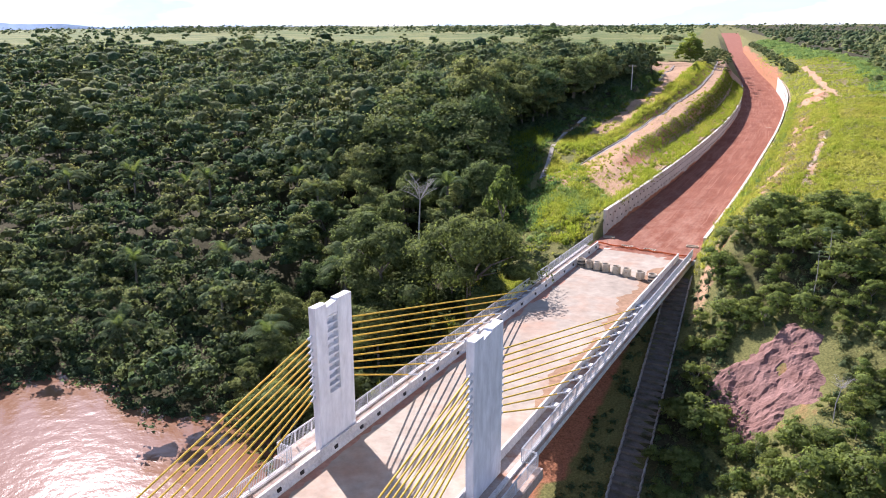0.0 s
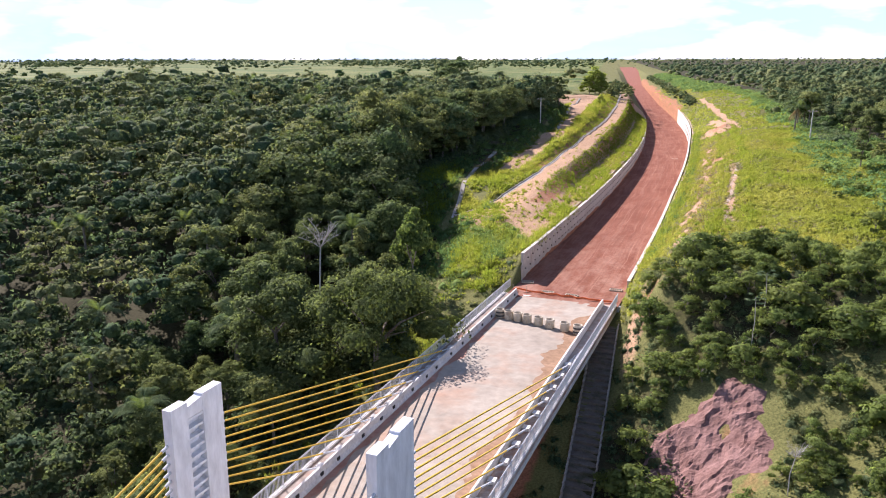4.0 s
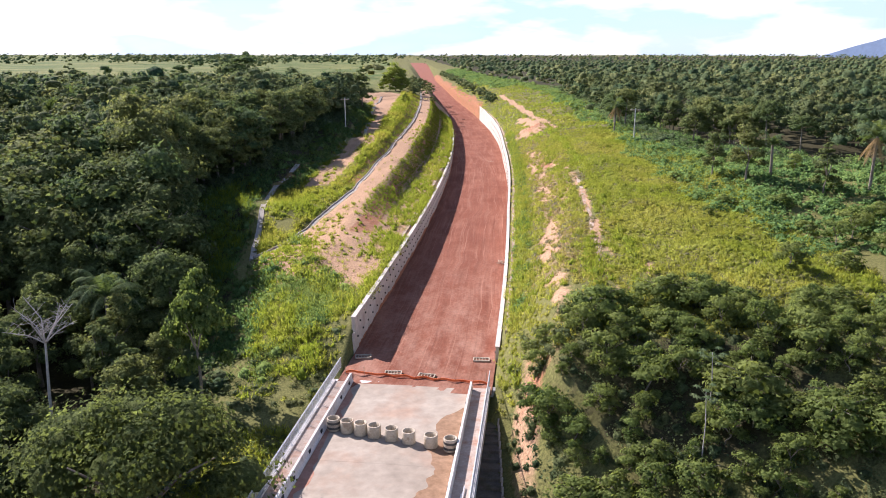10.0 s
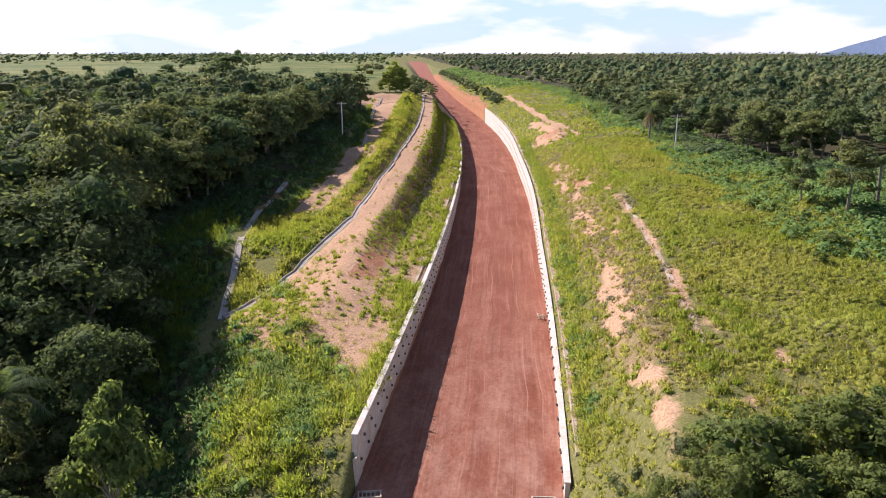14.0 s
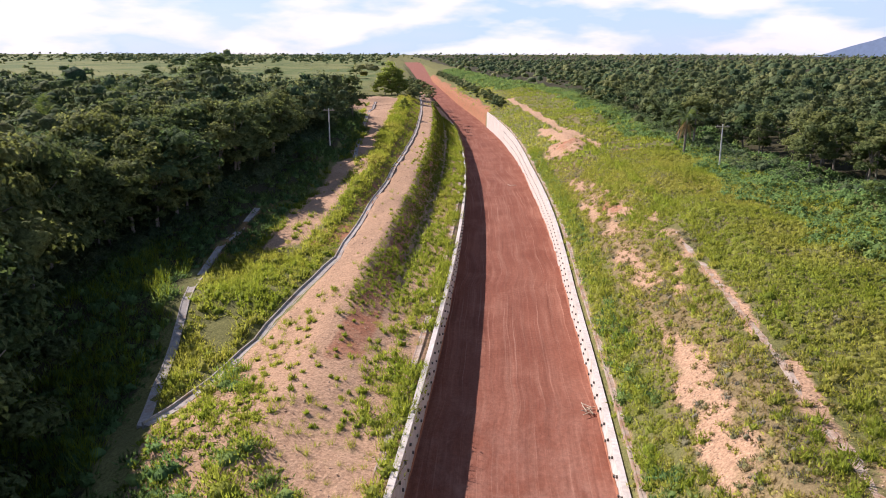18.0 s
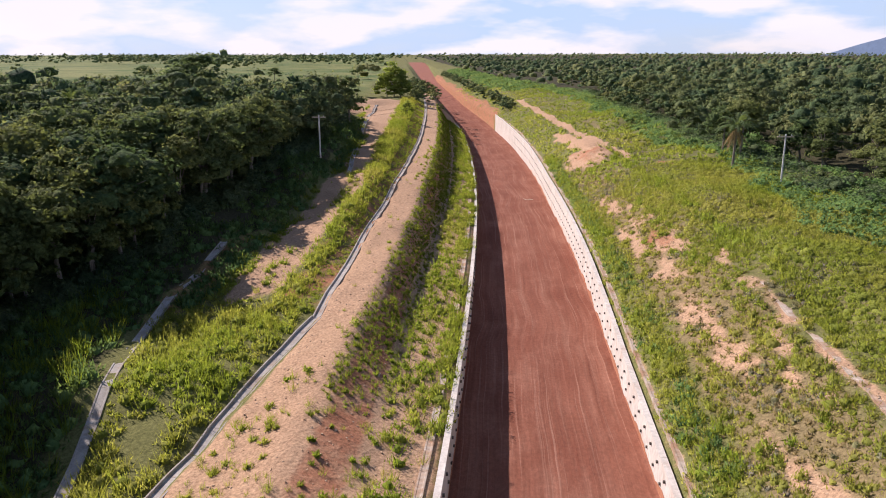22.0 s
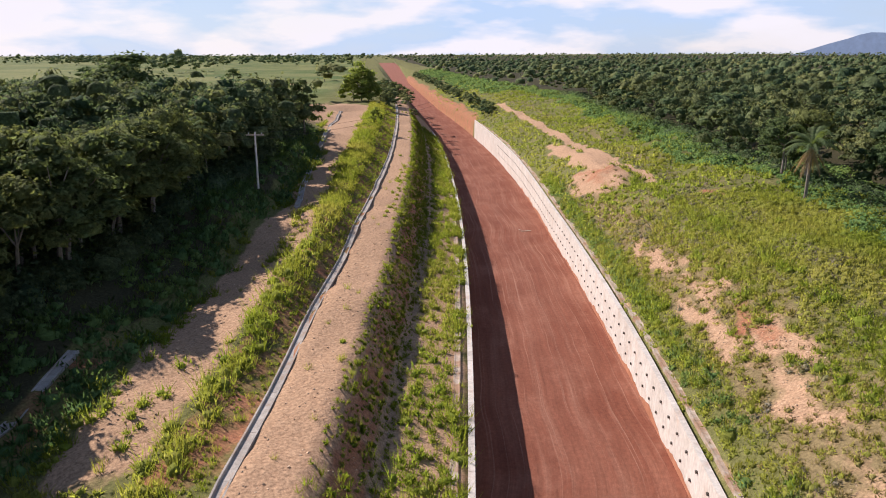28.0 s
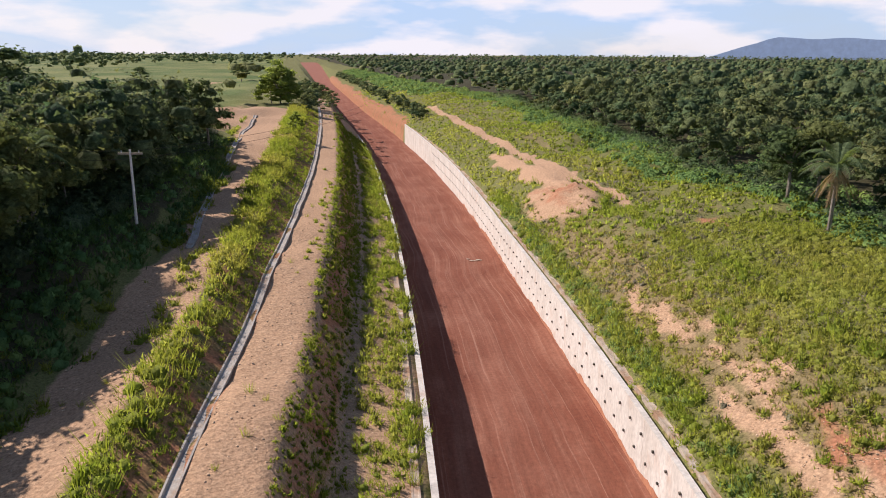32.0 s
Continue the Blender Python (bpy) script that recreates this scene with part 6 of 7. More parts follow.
for s, n, h in ((-18, -62, 9), (-30, -52, 9), (10, -70, 10), (20, -48, 10), (28, -85, 10), (48, -66, 10), (38, -58, 9), (-36, -38, 9), (-40, -62, 8), (66, -92, 10), (5, -95, 9), (60, -52, 10), (135, -48, 11), (142, -44, 11), (170, -46, 11), (-26, -75, 9), (95, -58, 10), (35, 70, 9), (180, 70, 9)):
    palm(s, n, h, 5.0)
for s, n in zip(*scatter(-36, 150, -150, -44, 26, np.random.default_rng(61))):
    if n < wood_edge_left(s) - 4 and gz(s, n) > -13:
        palm(float(s), float(n), float(RNG.uniform(12, 15.5)), 5.6, label="grey-green palm rising out of the woods")


def rock_slope():
    """Bare weathered rock below the shrubs, broken into ledges and gullies."""
    s, n = np.meshgrid(np.arange(-40, -14, 0.3), np.arange(11, 33, 0.3), indexing="ij")
    ss, nn = s.ravel(), n.ravel()
    x, y = plan(ss, nn)
    ridged = 1 - np.abs(fractal(x / 2.2, y / 4.5, 101, 5))
    ledge = np.floor((fractal(x / 5, y / 5, 111, 2) + ss * 0.28) * 2.0) / 2.0 - ss * 0.28
    inside = np.clip(1.15 - np.hypot((ss + 27) / 8.5, (nn - 21.0) / 7.5) + 0.3 * fractal(x / 4, y / 4, 121, 3), 0, 0.6) / 0.6
    z = ground_z(ss, nn) - 0.6 * (1 - inside) + inside * (0.4 + 0.6 * (ridged - 0.68) + 0.4 * ledge)
    rows, wide = s.shape
    i = np.arange(rows * wide).reshape(rows, wide)
    faces = np.stack([i[:-1, :-1], i[:-1, 1:], i[1:, 1:], i[1:, :-1]], -1).reshape(-1, 4)
    thing("rock_outcrop", "weathered reddish rock outcrop on the river bank", "rock", kind="structure", mesh=grid_mesh("rock_outcrop", np.stack([x, y, z], -1), faces, ROCK))


rock_slope()


# ---------------------------------------------------------------- bushes on the slopes
def bush_places():
    rng = np.random.default_rng(29)
    s, n = scatter(-48, 20, 10, 62, 2.2, rng)
    edge = np.interp(s, [-48, -30, -24, -19, -16, -8, 0, 8, 20, 30], [29, 30, 31, 30, 15, 11.5, 10.5, 12.0, 17, 36])
    back_line = np.interp(n, [10, 14, 20, 27, 35, 42, 50, 62], [2, 0, 2.5, 5, 2.5, 2, 7, 13])
    keep = (n > edge) & (s < back_line) & (rng.uniform(size=s.size) < 0.95)
    keep |= (s < -10) & (n > 12.5) & (n < 31) & (np.hypot((s + 27) / 7.5, (n - 21.0) / 6.5) > 1) & (rng.uniform(size=s.size) < 0.85)
    a = [(x, y) for x, y in zip(s[keep], n[keep])]
    return a


right_bushes = bush_places()
right_bushes.sort(key=lambda p: p[1] + 0.2 * abs(p[0] + 6))
for k, (s, n) in enumerate(right_bushes[:275]):
    place_tree(BUSH[k % 3], s, n, float(RNG.uniform(1.2, 2.7) + 1.6 * (RNG.uniform() < 0.15)), "bushy green shrub on the steep bank", "bush", "bank shrubs", float(RNG.uniform(0.9, 1.3)))


def blades(s, n, height, tint, count, rng, spread=0.45):
    """Clumps of leaning grass blades, all in one array."""
    x, y = plan(s, n)
    z = ground_z(s, n) - 0.04
    k = len(s)
    a = rng.uniform(0, 2 * math.pi, (k, count))
    r = rng.uniform(0.0, 1.0, (k, count)) * spread * height[:, None]
    h = height[:, None] * rng.uniform(0.6, 1.15, (k, count))
    lean = rng.uniform(0.1, 0.8, (k, count)) * h
    w = rng.uniform(0.016, 0.036, (k, count)) * np.clip(height[:, None], 0.5, 1.2)
    cx, cy = x[:, None] + np.cos(a) * r, y[:, None] + np.sin(a) * r
    turn = a + rng.uniform(-1.2, 1.2, (k, count))
    ux, uy = -np.sin(turn) * w, np.cos(turn) * w
    lx, ly = np.cos(a) * lean, np.sin(a) * lean
    zz = np.repeat(z[:, None], count, 1)
    p0 = np.stack([cx - ux, cy - uy, zz], -1)
    p1 = np.stack([cx + ux, cy + uy, zz], -1)
    tip = np.stack([cx + lx, cy + ly, zz + h], -1)
    v = np.stack([p0, p1, tip], 2).reshape(-1, 3)
    puff = unit(np.stack([np.cos(a) * 0.8, np.sin(a) * 0.8, np.ones_like(a)], -1) + rng.normal(size=(k, count, 3)) * 0.25)
    return v, np.arange(k * count * 3).reshape(-1, 3), np.repeat(tint, count * 3), np.repeat(puff.reshape(-1, 3), 3, 0)


def grass(name, label, s, n, height, tint, count, rng):
    v, f, t, puff = blades(s, n, height, tint, count, rng)
    me = grid_mesh(name, v, f, GRASS)
    set_puff(me, puff)
    me.attributes.new("tint", "FLOAT", "POINT").data.foreach_set("value", np.clip(t, 0, 1).astype(np.float32))
    return thing(name, label, "grass", kind="stuff", mesh=me)


# ---------------------------------------------------------------- leafy undergrowth
def undergrowth(name, label, s, n, height, leaf, per, bias, rng, mat=LEAF_FAR, tint=None, upright=False, tall=0.75):
    """Low leafy growth: heaps of leaves over each place, in one mesh."""
    x, y = plan(s, n)
    z = ground_z(s, n)
    k = len(s)
    v, f, puff = heaps(np.stack([x, y, z - 0.1 * height], -1), height, per, leaf, rng, np.array([0.0, 0.0, -400.0]), 2, 6, tall if upright else 1.0, 0.5, upright)
    me = grid_mesh(name, v, f, mat, True)
    set_puff(me, puff)
    t = np.clip(bias + 0.3 * fractal(x / 10, y / 10, 131, 2) + rng.normal(size=k) * 0.15, 0, 1) if tint is None else tint
    me.attributes.new("tint", "FLOAT", "POINT").data.foreach_set("value", np.concatenate([np.repeat(t, 13), np.repeat(t, per * 3)]).astype(np.float32))
    return thing(name, label, "undergrowth", kind="stuff", mesh=me)


def clear_of_drains(s, n):
    side = np.interp(s, [28, 35, 44, 52, 63, 74, 84, 112], [-27.0, -28.2, -31.0, -32.9, -35.5, -37.8, -38.2, -37.0])
    chute = np.interp(s, [30, 39, 49, 63, 74, 115, 400], [-28.2, -26.4, -25.0, -23.6, -21.1, -21.9, -22.0])
    return ~((np.abs(n - side) < 0.9) & (s > 27) & (s < 97)) & ~((np.abs(n - chute) < np.where(s < 74, 1.2, 0.6)) & (s > 29))


def tufts(label, s, n, height, tint, per, rng):
    """Rounded grass tufts with loose blades standing out of them."""
    ob = undergrowth("grass_tufts", label, s, n, height, 0.21, per, 0.0, rng, LIME, tint, True, 1.15)
    v, f, t, puff = blades(s, n, height * 1.5, tint, 14, rng, 0.5)
    me = grid_mesh("blades", v, f, GRASS)
    set_puff(me, puff)
    me.attributes.new("tint", "FLOAT", "POINT").data.foreach_set("value", np.clip(t, 0, 1).astype(np.float32))
    tagged(part("blades", me, None, ob), kind="stuff")


def slope_grass():
    rng = np.random.default_rng(37)
    # the grass mat itself, in low uneven clumps
    s, n = scatter(-4, 150, 8.3, 46, 0.74, rng)
    x, y = plan(s, n)
    pale, red, straw = cover_at(s, n)
    gully = np.interp(s, [18, 26, 33, 41, 50, 62, 78], [19.2, 19.6, 19.5, 20.1, 19.9, 20.6, 20.9])
    bare = np.maximum(pale, red) + 0.3 * value_noise(x / 1.5, y / 1.5, 33)
    dry = np.exp(-((n - 15.5) / 2.2) ** 2)
    keep = (n > right_edge(s) + 0.8) & (bare < 0.5) & (rng.uniform(size=s.size) < 0.95 - 0.55 * dry) & ((np.abs(n - gully) > 0.75) | (s < 16) | (s > 80))
    s, n, x, y, dry = s[keep], n[keep], x[keep], y[keep], dry[keep]
    tint = np.clip(0.56 + 0.4 * dry - 0.35 * np.clip((n - 30) / 8, 0, 1) + 0.35 * fractal(x / 11, y / 11, 73, 3) + rng.normal(size=len(s)) * 0.07, 0, 1)
    undergrowth("grass_mat", "thick yellow-green grass mat on the slope", s, n, rng.uniform(0.32, 0.62, len(s)) + 0.3 * np.clip(fractal(x / 5, y / 5, 63, 2), 0, 1) + 0.38 * np.clip((n - 22) / 3, 0, 1) * rng.uniform(0.4, 1.2, len(s)), 0.17, 22, 0.0, rng, LIME, tint, True)
    grass("slope_grass", "yellow-green grass blades on the slope beside the white wall", s, n, rng.uniform(0.45, 0.85, len(s)), tint, 9, rng)
    s, n = scatter(10, 190, 11, 24, 0.72, rng)
    x, y = plan(s, n)
    pale, red, straw = cover_at(s, n)
    dry = np.exp(-((n - 15.5) / 2.4) ** 2) + 0.35 * np.exp(-((n - 19.5) / 2.0) ** 2)
    keep = (rng.uniform(size=s.size) < 0.85 * dry + 0.25 * fractal(x / 5, y / 5, 261, 2)) & (np.maximum(pale, red) + 0.5 * value_noise(x / 1.2, y / 1.2, 37) < 0.75)
    undergrowth("dry_grass", "dry straw-brown grass on the middle of the slope", s[keep], n[keep], rng.uniform(0.24, 0.52, keep.sum()), 0.15, 22, 0.0, rng, DRY, rng.uniform(0, 1, keep.sum()), True)
    s, n = scatter(150, 620, 9, 62, 1.7, rng)
    x, y = plan(s, n)
    pale, red, straw = cover_at(s, n)
    keep = (n > right_edge(s) + 1.4) & (n < wood_edge_right(s) + 2) & (np.maximum(pale, red) + 0.3 * value_noise(x / 2, y / 2, 35) < 0.5) & ((s < 330) | (rng.uniform(size=s.size) < 0.6))
    s, n, x, y = s[keep], n[keep], x[keep], y[keep]
    tint = np.clip(0.4 - 0.4 * np.clip((n - 30) / 8, 0, 1) + 0.35 * fractal(x / 14, y / 14, 75, 3) + rng.normal(size=len(s)) * 0.07, 0, 1)
    undergrowth("grass_mat", "grass mat on the far slope", s, n, rng.uniform(0.5, 1.1, len(s)), 0.42, 11, 0.0, rng, LIME, tint, True)
    # taller tufts in uneven drifts
    s, n = scatter(-2, 210, 9, 46, 1.25, rng)
    x, y = plan(s, n)
    pale, red, straw = cover_at(s, n)
    wallside = np.exp(-((n - right_edge(s) - 2.6) / 1.1) ** 2)
    row = np.exp(-((n - 22.6 - 0.6 * value_noise(s / 9, n * 0, 173)) / 0.9) ** 2) + 0.7 * np.exp(-((n - 18.0) / 0.9) ** 2)
    drift = fractal(x / 7, y / 7, 171, 3)
    keep = (n > right_edge(s) + 1.3) & (rng.uniform(size=s.size) < np.clip(0.10 + 0.9 * wallside * (0.7 + 0.6 * drift) + 0.6 * row + 0.4 * drift, 0, 0.95)) & (np.maximum(pale, red) < 0.7)
    s, n, x, y, strong = s[keep], n[keep], x[keep], y[keep], np.clip(wallside + row, 0, 1)[keep]
    tufts("bushy lime and dark green grass tufts on the slope", s, n, rng.uniform(0.35, 0.7, len(s)) + 0.75 * strong * rng.uniform(0.2, 1.0, len(s)), np.clip(0.34 - 0.22 * strong + 0.4 * fractal(x / 10, y / 10, 181, 2) + rng.normal(size=len(s)) * 0.15, 0, 1), 46, rng)
    s, n = scatter(10, 200, 9, 16, 1.1, rng)
    u = n - right_edge(s)
    x, y = plan(s, n)
    keep = (u > 1.5) & (u < 3.8) & (rng.uniform(size=s.size) < 0.5 + 0.6 * fractal(x / 4, y / 4, 293, 2))
    undergrowth("undergrowth", "dark green weeds along the gutter of the white wall", s[keep], n[keep], rng.uniform(0.45, 0.95, keep.sum()), 0.2, 60, 0.25, rng, LUSH, None, True, 1.0)
    # grey and purplish dry weeds in patches
    s, n = scatter(14, 190, 12.5, 30, 1.0, rng)
    x, y = plan(s, n)
    pale, red, straw = cover_at(s, n)
    keep = (fractal(x / 6, y / 4, 281, 3) > 0.34) & (np.maximum(pale, red) < 0.6)
    undergrowth("dry_weeds", "grey-brown dry weeds among the grass", s[keep], n[keep], rng.uniform(0.3, 0.65, keep.sum()), 0.15, 40, 0.0, rng, WEED, rng.uniform(0, 1.0, keep.sum()), True, 0.9)
    # left terraces
    s, n = scatter(10, 340, -60, -7.6, 0.8, rng)
    c = columns(s)
    x, y = plan(s, n)
    patch = fractal(x / 5, y / 5, 81, 3)
    u = rng.uniform(size=s.size)
    crest = (n > c[5] + 0.4) & (n < c[6] - 0.1) & (s > 76)
    slope = (n > c[8]) & (n < c[9])
    ledge = (n >= c[9]) & (n < -9.1)
    wallside = (n >= -9.0) & (n < -7.9)
    bench = (n > c[7] + 0.5) & (n < c[8])
    meadow = (s > 36) & (s < 78) & (n < c[6] - 1.2) & (n > np.interp(s, [36, 46, 72, 78], [-29.5, -32, -38, -40]))
    under = (n <= c[4]) & (n > wood_edge_left(s) - 6)
    bank = (s <= 34) & (n > wood_edge_left(s))
    track = (n > c[4]) & (n < c[5] - 2) & (s >= 78)
    prob = np.select([crest, slope, ledge, wallside, bench, meadow, bank, under, track], [0.6, 0.75, 0.3, 0.12, 0.05, 0.12, 0.2, 0.15, 0.03], 0.0)
    prob = np.where((s < 62) & bench, 0.16 + 0.3 * (n < -19), prob)
    prob = np.where((s < 60) & slope, 0.2, prob)
    keep = u < prob * np.clip(0.8 + 0.9 * patch, 0.1, 1.3)
    keep &= (s < np.where(crest | ledge | slope, 340, 210)) & clear_of_drains(s, n)
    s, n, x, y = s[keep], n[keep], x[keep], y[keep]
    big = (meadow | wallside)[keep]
    # tufts on the shaded faces: some shade is put into a darker tint
    in_shade = (slope | under | crest)[keep]
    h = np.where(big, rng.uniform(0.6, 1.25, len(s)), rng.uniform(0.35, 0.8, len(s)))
    tint = np.clip(np.where(in_shade, 0.2, 0.42) + 0.3 * fractal(x / 9, y / 9, 91, 2) + rng.normal(size=len(s)) * 0.15, 0, 1)
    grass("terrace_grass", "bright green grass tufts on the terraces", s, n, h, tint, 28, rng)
    # fuller tufts on the crest, on the plot between the drains and behind the wall
    s, n = scatter(34, 340, -42, -7.6, 1.05, rng)
    c = columns(s)
    x, y = plan(s, n)
    patch = fractal(x / 6, y / 6, 211, 3)
    crest = (n > c[5] - 1.3 - np.interp(s, [140, 200], [0, 2.6]) + 0.5 * value_noise(s / 5, n * 0, 213)) & (n < c[5] + 1.3) & (s > 76)
    plot = (s < 78) & (n < c[6] - 1.0) & (n > np.interp(s, [34, 46, 72, 78], [-29, -31, -37, -39]))
    behind = (n > -12.6) & (n < -9.0)
    trackside = (s > 84) & (n > c[5] - 4.2) & (n < c[5] - 2.2) & (fractal(s / 6, n / 3, 225, 2) > 0.12)
    woodside = (s > 80) & (np.abs(n - c[4] - 0.6) < 1.3)
    slope = (n > c[8]) & (n < c[9])
    bench = (n > c[7] + 0.5) & (n < c[8])
    prob = np.select([crest, plot, behind, trackside, woodside, slope, bench], [0.95 + 0.5 * patch, 0.6 + 0.6 * patch, 0.72 + 0.6 * patch, 0.55, 0.35 + 0.6 * patch, np.where(s < 60, 0.2, np.where(s < 130, 0.5, 0.85) + 0.5 * patch), np.where((s > 146) & (s < 200), 0.35 * (n > c[8] - 2), np.interp(s, [30, 42, 60, 64], [0.6, 0.3, 0.12, 0.015]))], 0.0)
    keep = (rng.uniform(size=s.size) < prob) & clear_of_drains(s, n)
    top, row = (crest | plot)[keep], (behind | woodside | trackside)[keep]
    s, n, x, y = s[keep], n[keep], x[keep], y[keep]
    # slope tufts: smaller, with a little shade in the tint
    in_shade = (slope[keep]) & ~top
    tufts("lush lime green grass tufts along the crest and drains", s, n, np.where(in_shade, np.interp(s, [0, 125, 150, 400], [0.6, 0.6, 1.1, 1.2]), 1.0) * np.where(top, rng.uniform(0.6, 1.25, len(s)), np.where(row, rng.uniform(0.35, 0.95, len(s)), rng.uniform(0.22, 0.5, len(s)))),
          np.clip(0.26 - 0.1 * in_shade + 0.12 * top + 0.4 * fractal(x / 9, y / 9, 221, 2) + rng.normal(size=len(s)) * 0.15, 0, 1), 34, rng)
    s, n = scatter(-2, 80, -42, -8.0, 0.85, rng)
    c = columns(s)
    x, y = plan(s, n)
    plot = (s > 34) & (n < c[6] - 1.0) & (n > np.interp(s, [34, 46, 72, 80], [-29, -31, -37, -39]))
    below = (s < 40) & (n < np.interp(s, [-1, 8, 9, 18, 30, 40], [-8.0, -8.0, -8.2, -9.0, -15, -19])) & (n > np.maximum(wood_edge_left(s), np.interp(s, [4, 18, 30, 40], [-17, -22, -27, -27])))
    keep = (plot | below) & clear_of_drains(s, n) & (fractal(x / 4, y / 4, 241, 3) > -0.35)
    s, n, x, y = s[keep], n[keep], x[keep], y[keep]
    undergrowth("grass_mat", "bright green grass between the drains", s, n, rng.uniform(0.3, 0.65, len(s)), 0.24, 18, 0.0, rng, LIME,
                np.clip(0.3 + 0.4 * fractal(x / 8, y / 8, 243, 2) + rng.normal(size=len(s)) * 0.14, 0, 1), True)
    # small dark tufts all over the shaded slope below the bench
    s, n = scatter(58, 330, -25, -11, 0.55, rng)
    c = columns(s)
    x, y = plan(s, n)
    keep = (((n > c[8] - 0.2) & (n < c[9] + 0.3)) | ((n > c[5] + 0.8) & (n < c[6] - 0.1) & (s > 76))) & (rng.uniform(size=s.size) < 0.8 + 0.6 * fractal(x / 6, y / 6, 295, 2)) & (rng.uniform(size=s.size) < np.interp(s, [58, 70, 160, 330], [0.4, 1.0, 1.0, 0.6]))
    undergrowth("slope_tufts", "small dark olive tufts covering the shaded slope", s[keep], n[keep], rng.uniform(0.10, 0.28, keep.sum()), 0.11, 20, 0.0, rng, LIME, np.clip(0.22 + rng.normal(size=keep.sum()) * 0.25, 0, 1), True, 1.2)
    # tufts that hang over the top of the wall
    s = rng.uniform(12, 330, 640)
    n = rng.uniform(-9.0, -7.75, s.size)
    keep = fractal(s / 5, n * 0, 231, 2) > -0.25
    tufts("grass tufts along the top of the retaining wall", s[keep], n[keep], rng.uniform(0.5, 1.2, keep.sum()), np.clip(0.25 + rng.normal(size=keep.sum()) * 0.2, 0, 1), 34, rng)
    # sunlit grass bank between the river trees and the bridge
    s, n = scatter(-47, -6, -22, -8.6, 1.0, rng)
    x, y = plan(s, n)
    keep = (rng.uniform(size=s.size) < 0.75 + 0.5 * fractal(x / 5, y / 5, 291, 2)) & (ground_z(s, n) > -14.5) & (np.hypot(s + 23.2, n + 15.2) > 2)
    tufts("lime green grass on the bank beside the bridge", s[keep], n[keep], rng.uniform(0.4, 0.95, keep.sum()), np.clip(0.3 + rng.normal(size=keep.sum()) * 0.2, 0, 1), 40, rng)
    # tall cane-like grass: sunlit below the wall's end, shaded at the foot of the wood
    s, n = scatter(2, 46, -32, -8.4, 1.0, rng)
    x, y = plan(s, n)
    keep = (n > np.maximum(wood_edge_left(s) + 1, np.interp(s, [4, 18, 30, 40], [-18, -22, -26, -25.5]))) & (n < np.interp(s, [2, 6, 18, 26, 34, 46], [-8.8, -11, -9.4, -14, -19, -23])) & (rng.uniform(size=s.size) < np.where((s > 26) & (n < -20), 0.45, 0.8) + 0.5 * fractal(x / 5, y / 5, 191, 2))
    keep &= clear_of_drains(s, n)
    shrub = keep & (fractal(x / 4, y / 4, 195, 2) > -0.05) & (rng.uniform(size=s.size) < np.where(s < 26, 0.7, 0.35))
    undergrowth("undergrowth", "rounded green shrubs among the cane below the wall's end", s[shrub], n[shrub], rng.uniform(0.7, 1.9, shrub.sum()), 0.17, 150, 0.35, rng, LUSH, None, True, 1.0)
    keep &= ~shrub
    mound = keep & (rng.uniform(size=s.size) < 0.34)
    keep &= ~mound & (rng.uniform(size=s.size) < 0.6)
    grass("tall_grass", "tall lime green cane grass below the wall's end", s[keep], n[keep], rng.uniform(0.6, 1.3, keep.sum()), np.clip(0.08 + rng.normal(size=keep.sum()) * 0.15, 0, 1), 40, rng)
    tufts("rounded lime green cane tufts below the wall's end", s[mound], n[mound], rng.uniform(0.7, 2.0, mound.sum()), np.clip(0.16 + rng.normal(size=mound.sum()) * 0.18, 0, 1), 170, rng)
    s, n = scatter(22, 84, -46, -29, 1.15, rng)
    x, y = plan(s, n)
    keep = (n < np.interp(s, [22, 36, 46, 72, 84], [-28, -30.5, -33, -39.5, -43])) & (rng.uniform(size=s.size) < 0.75 + 0.5 * fractal(x / 6, y / 6, 193, 2))
    keep &= clear_of_drains(s, n) & (rng.uniform(size=s.size) < 0.4)
    grass("tall_grass", "tall blue-green cane grass at the foot of the wood", s[keep], n[keep], rng.uniform(1.0, 2.2, keep.sum()), np.clip(0.0 + rng.normal(size=keep.sum()) * 0.1, 0, 1), 36, rng)


slope_grass()


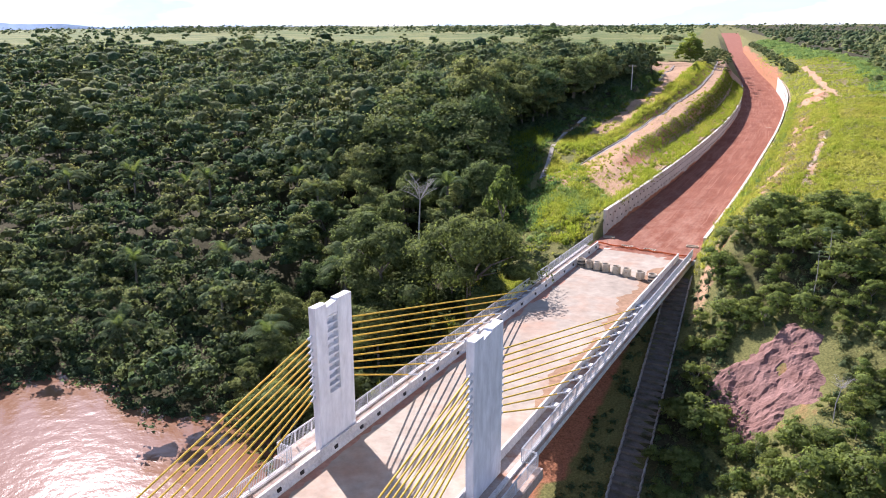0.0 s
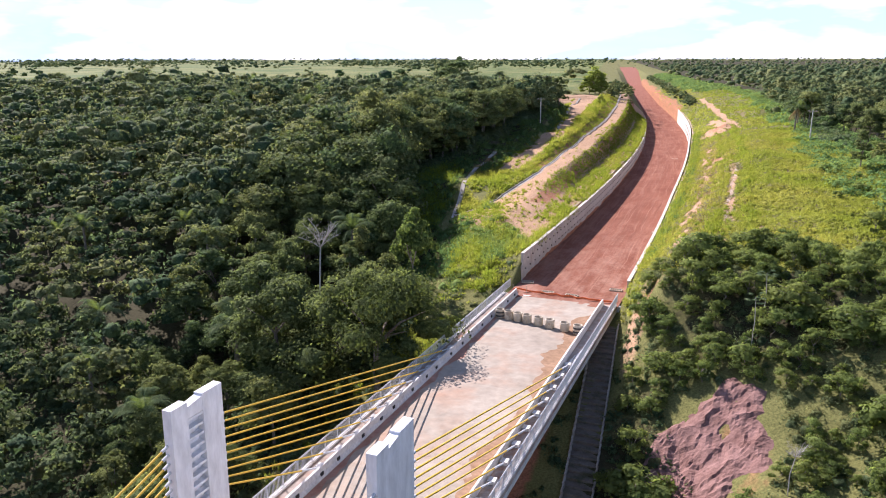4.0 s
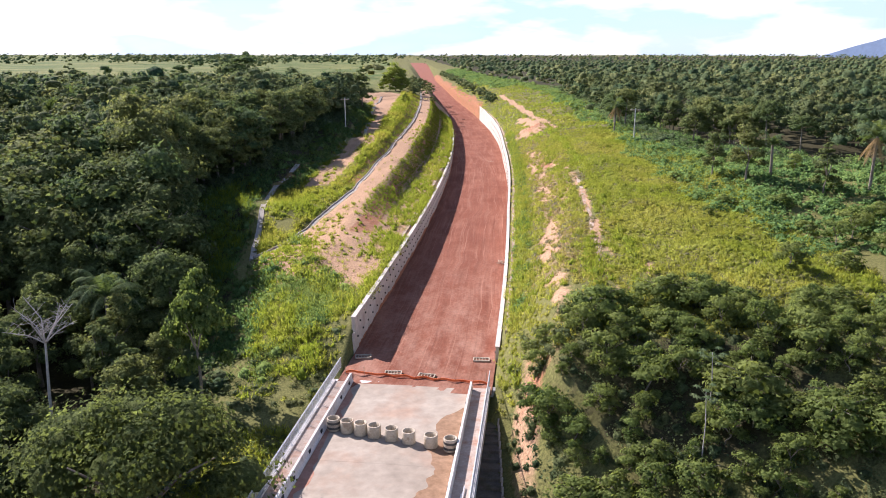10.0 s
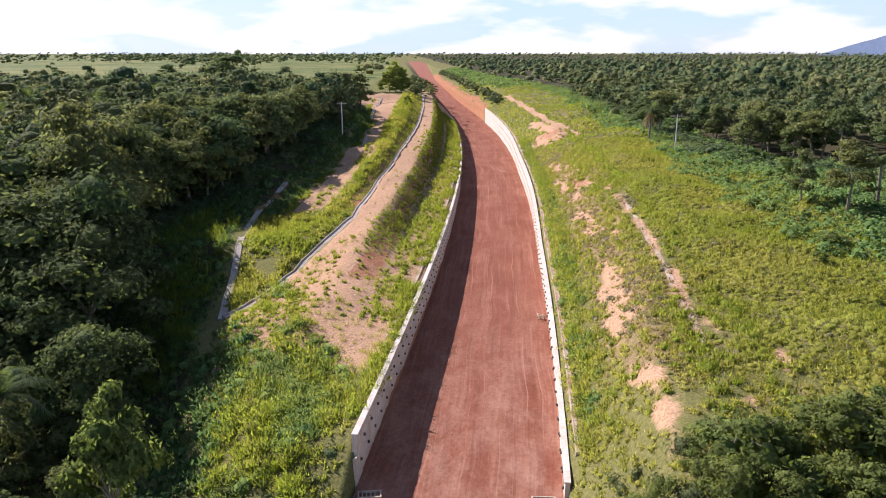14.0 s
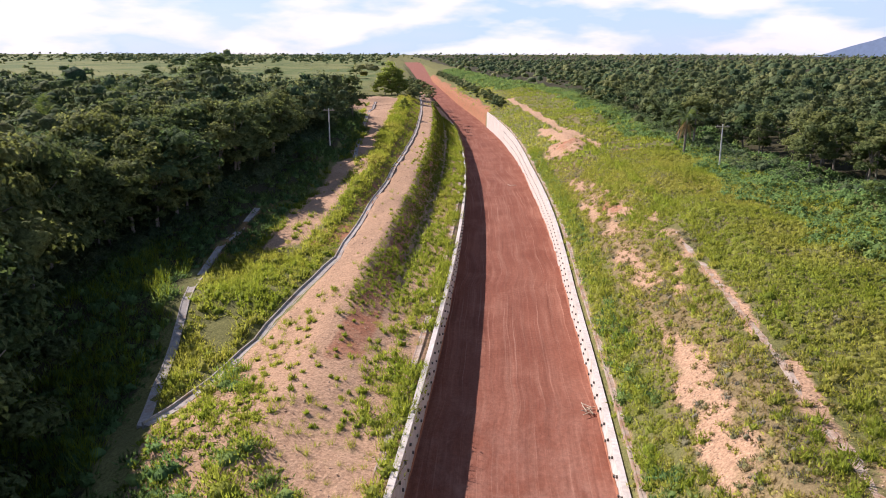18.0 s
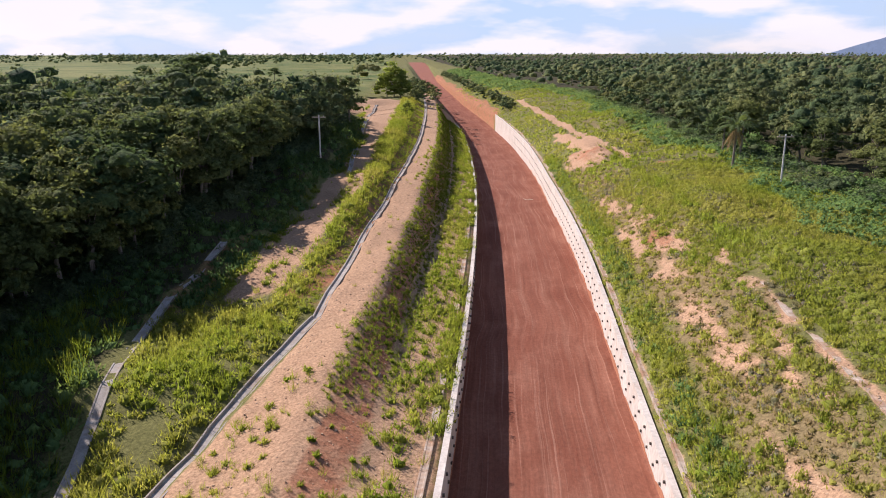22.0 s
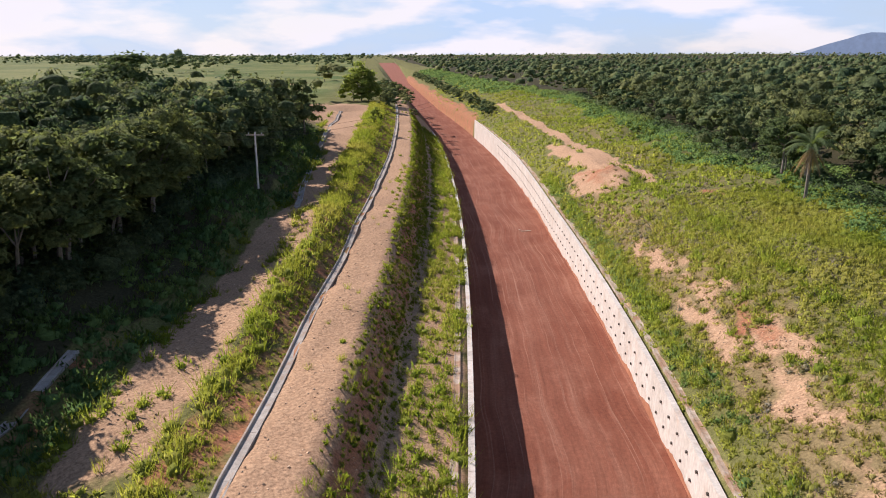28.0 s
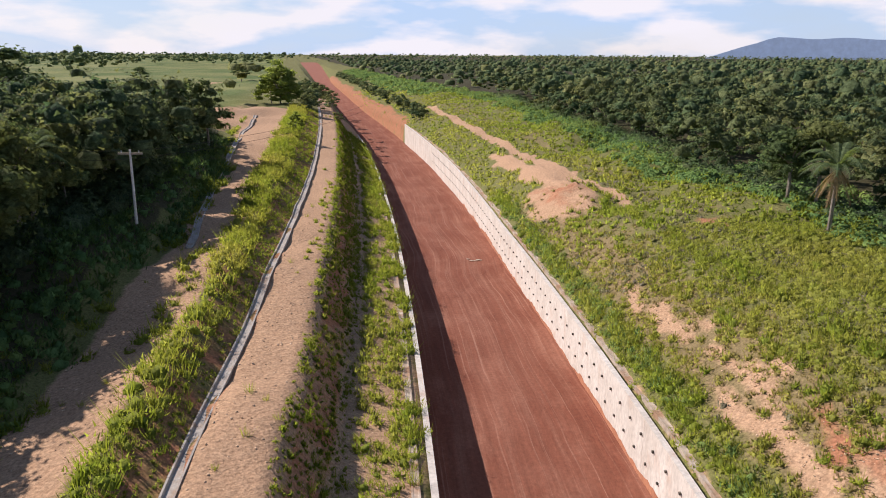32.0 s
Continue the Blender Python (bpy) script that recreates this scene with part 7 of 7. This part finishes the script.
def all_undergrowth():
    rng = np.random.default_rng(41)
    s, n = scatter(-64, -12, -120, -9, 2.0, rng)
    z = ground_z(s, n)
    keep = (z > -15.6) & (z < -8.5) & (n < np.interp(s, [-50, -44, -20], [-9, -22, -22])) & (rng.uniform(size=s.size) < 0.9)
    undergrowth("undergrowth", "dark river-bank shrubs hanging over the water", s[keep], n[keep], rng.uniform(1.0, 2.3, keep.sum()), 0.3, 44, 0.15, rng)
    s, n = scatter(-30, 8, -22, -8.6, 1.4, rng)
    keep = (rng.uniform(size=s.size) < 0.8) & (ground_z(s, n) > -14)
    undergrowth("undergrowth", "light green creepers and weeds beside the bridge end", s[keep], n[keep], rng.uniform(0.4, 1.2, keep.sum()), 0.11, 60, 0.45, rng)
    s, n = scatter(20, 470, 26, 96, 1.4, rng)
    x, y = plan(s, n)
    inner = np.interp(s, [20, 60, 73, 100, 111, 161, 220, 249, 420, 470], [43, 40, 36, 35, 33.5, 35.5, 38, 40, 48, 50]) + 4 * fractal(x / 15, y / 15, 141, 3)
    hollow = value_noise(x / 9, y / 9, 143)
    keep = (n > inner) & (n < wood_edge_right(s) + np.where(s < 190, 12, 4)) & (rng.uniform(size=s.size) < 0.92 - 0.5 * (hollow > 0.55) * (s < 90))
    rest = np.array(right_bushes[275:])
    undergrowth("undergrowth", "thicket of shrubs behind the bank shrubs", rest[:, 0], rest[:, 1], rng.uniform(0.9, 2.0, len(rest)), 0.11, 190, 0.4, rng)
    undergrowth("undergrowth", "lush dark green creeping undergrowth before the woods", s[keep], n[keep], rng.uniform(0.6, 1.3, keep.sum()) + 0.5 * np.clip(fractal(x / 6, y / 6, 145, 2)[keep] + 0.2, 0, 1), 0.24, 40, 0.02, rng, LUSH)
    s, n = scatter(470, 1000, 24, 64, 3.0, rng)
    keep = (n < wood_edge_right(s) + 6) & (n > 27 + 8 * value_noise(s / 30, n / 30, 147))
    undergrowth("undergrowth", "creeping undergrowth before the far woods", s[keep], n[keep], rng.uniform(1.2, 2.2, keep.sum()), 0.5, 24, 0.1, rng, LUSH)
    s, n = scatter(6, 230, -64, -17, 1.45, rng)
    c = columns(s)
    x, y = plan(s, n)
    edge = np.where(s < 78, np.interp(s, [14, 24, 30, 34, 46, 72, 78], [-19, -21.5, -23, -30.5, -33, -39, -39]), c[4] + 0.3 + 1.0 * value_noise(s / 5, n * 0, 153) + 1.1 * value_noise(s / 11, n * 0, 155))
    keep = (n < edge) & (n > wood_edge_left(s) - 5) & (rng.uniform(size=s.size) < np.where(s > 84, np.where(n > c[4] - 5.0, 1.0, 0.7), 1.0) + 0.3 * fractal(x / 8, y / 8, 151, 2))
    keep &= clear_of_drains(s, n)
    undergrowth("undergrowth", "dark green shrubs and creepers at the foot of the wood", s[keep], n[keep], rng.uniform(0.6, 1.3, keep.sum()) + 0.3, 0.29, 52, 0.05, rng, LUSH, None, True, 0.9)
    # shrubby margin of the woods on both sides
    s = np.concatenate([rng.uniform(30, 235, 900), rng.uniform(40, 420, 620), rng.uniform(-48, 30, 200)])
    side = np.concatenate([np.full(900, -1), np.full(620, 1), np.full(200, -1)])
    n = np.where(side < 0, wood_edge_left(s) - rng.uniform(-1.0, 7, s.size), wood_edge_right(s) + rng.uniform(-1, 7, s.size))
    ok = ground_z(s, n) > -14.8
    undergrowth("undergrowth", "shrubby margin of the woods", s[ok], n[ok], rng.uniform(1.0, 3.0, ok.sum()) * np.where((side[ok] < 0) & (s[ok] > 15), 1.3, 1.0), 0.21, 66, 0.12, rng)
    s, n = scatter(-46, -6, 6.0, 22, 1.2, rng)
    keep = (rng.uniform(size=s.size) < 0.85) & ((n < stair_left(s) - 0.4) | (n > stair_left(s) + 3.1)) & (n < np.interp(s, [-46, -30, -24, -14, -8], [26, 20, 17, 14.5, 12]))
    undergrowth("undergrowth", "dark grass and creepers on the river bank below the bridge", s[keep], n[keep], rng.uniform(0.3, 0.9, keep.sum()), 0.16, 30, 0.1, rng)
    s, n = scatter(-40, 28, 10.6, 50, 1.5, rng)
    keep = (n > np.interp(s, [-40, -20, -8, 0, 8, 20, 28], [15, 12.5, 11.0, 10.3, 11, 16, 32])) & (np.hypot((s + 27) / 7.5, (n - 21.0) / 6.5) > 1) & (s < np.interp(n, [10, 14, 20, 27, 35, 42, 50, 62], [4, 2, 4.5, 7, 4.5, 4, 9, 15])) & (rng.uniform(size=s.size) < 0.9)
    undergrowth("undergrowth", "tangled green creepers covering the steep bank", s[keep], n[keep], rng.uniform(0.5, 1.4, keep.sum()), 0.11, 90, 0.35, rng)


all_undergrowth()


# ---------------------------------------------------------------- loose stones
def rubble(label, s, n, size, rng):
    """Small angular stones lying on bare earth, in one mesh."""
    x, y = plan(s, n)
    centres = np.stack([x, y, ground_z(s, n)], -1)
    ways = dome_ways(2, 5, 100)
    v = centres[:, None] + ways * size[:, None, None] * rng.uniform(0.6, 1.3, (len(s), len(ways), 1)) * np.array([1, 1, 0.7])
    f = (dome_faces(2, 5)[None] + (np.arange(len(s)) * len(ways))[:, None, None]).reshape(-1, 3)
    thing("rubble", label, "stones", kind="stuff", mesh=grid_mesh("rubble", v.reshape(-1, 3), f, RUBBLE))


def all_rubble():
    rng = np.random.default_rng(71)
    s, n = rng.uniform(12, 170, 11000), rng.uniform(10.5, 24, 11000)
    pale, red, straw = cover_at(s, n)
    keep = np.maximum(pale, red) > 0.5
    rubble("pale loose stones on the bare parts of the slope", s[keep], n[keep], rng.uniform(0.025, 0.10, keep.sum()), rng)
    s, n = rng.uniform(24, 170, 3600), rng.uniform(-33, -9, 3600)
    pale, red, straw = cover_at(s, n)
    keep = (np.maximum(pale, red) > 0.6) & clear_of_drains(s, n)
    rubble("small clods and stones on the bare terraces", s[keep], n[keep], rng.uniform(0.03, 0.11, keep.sum()), rng)


all_rubble()
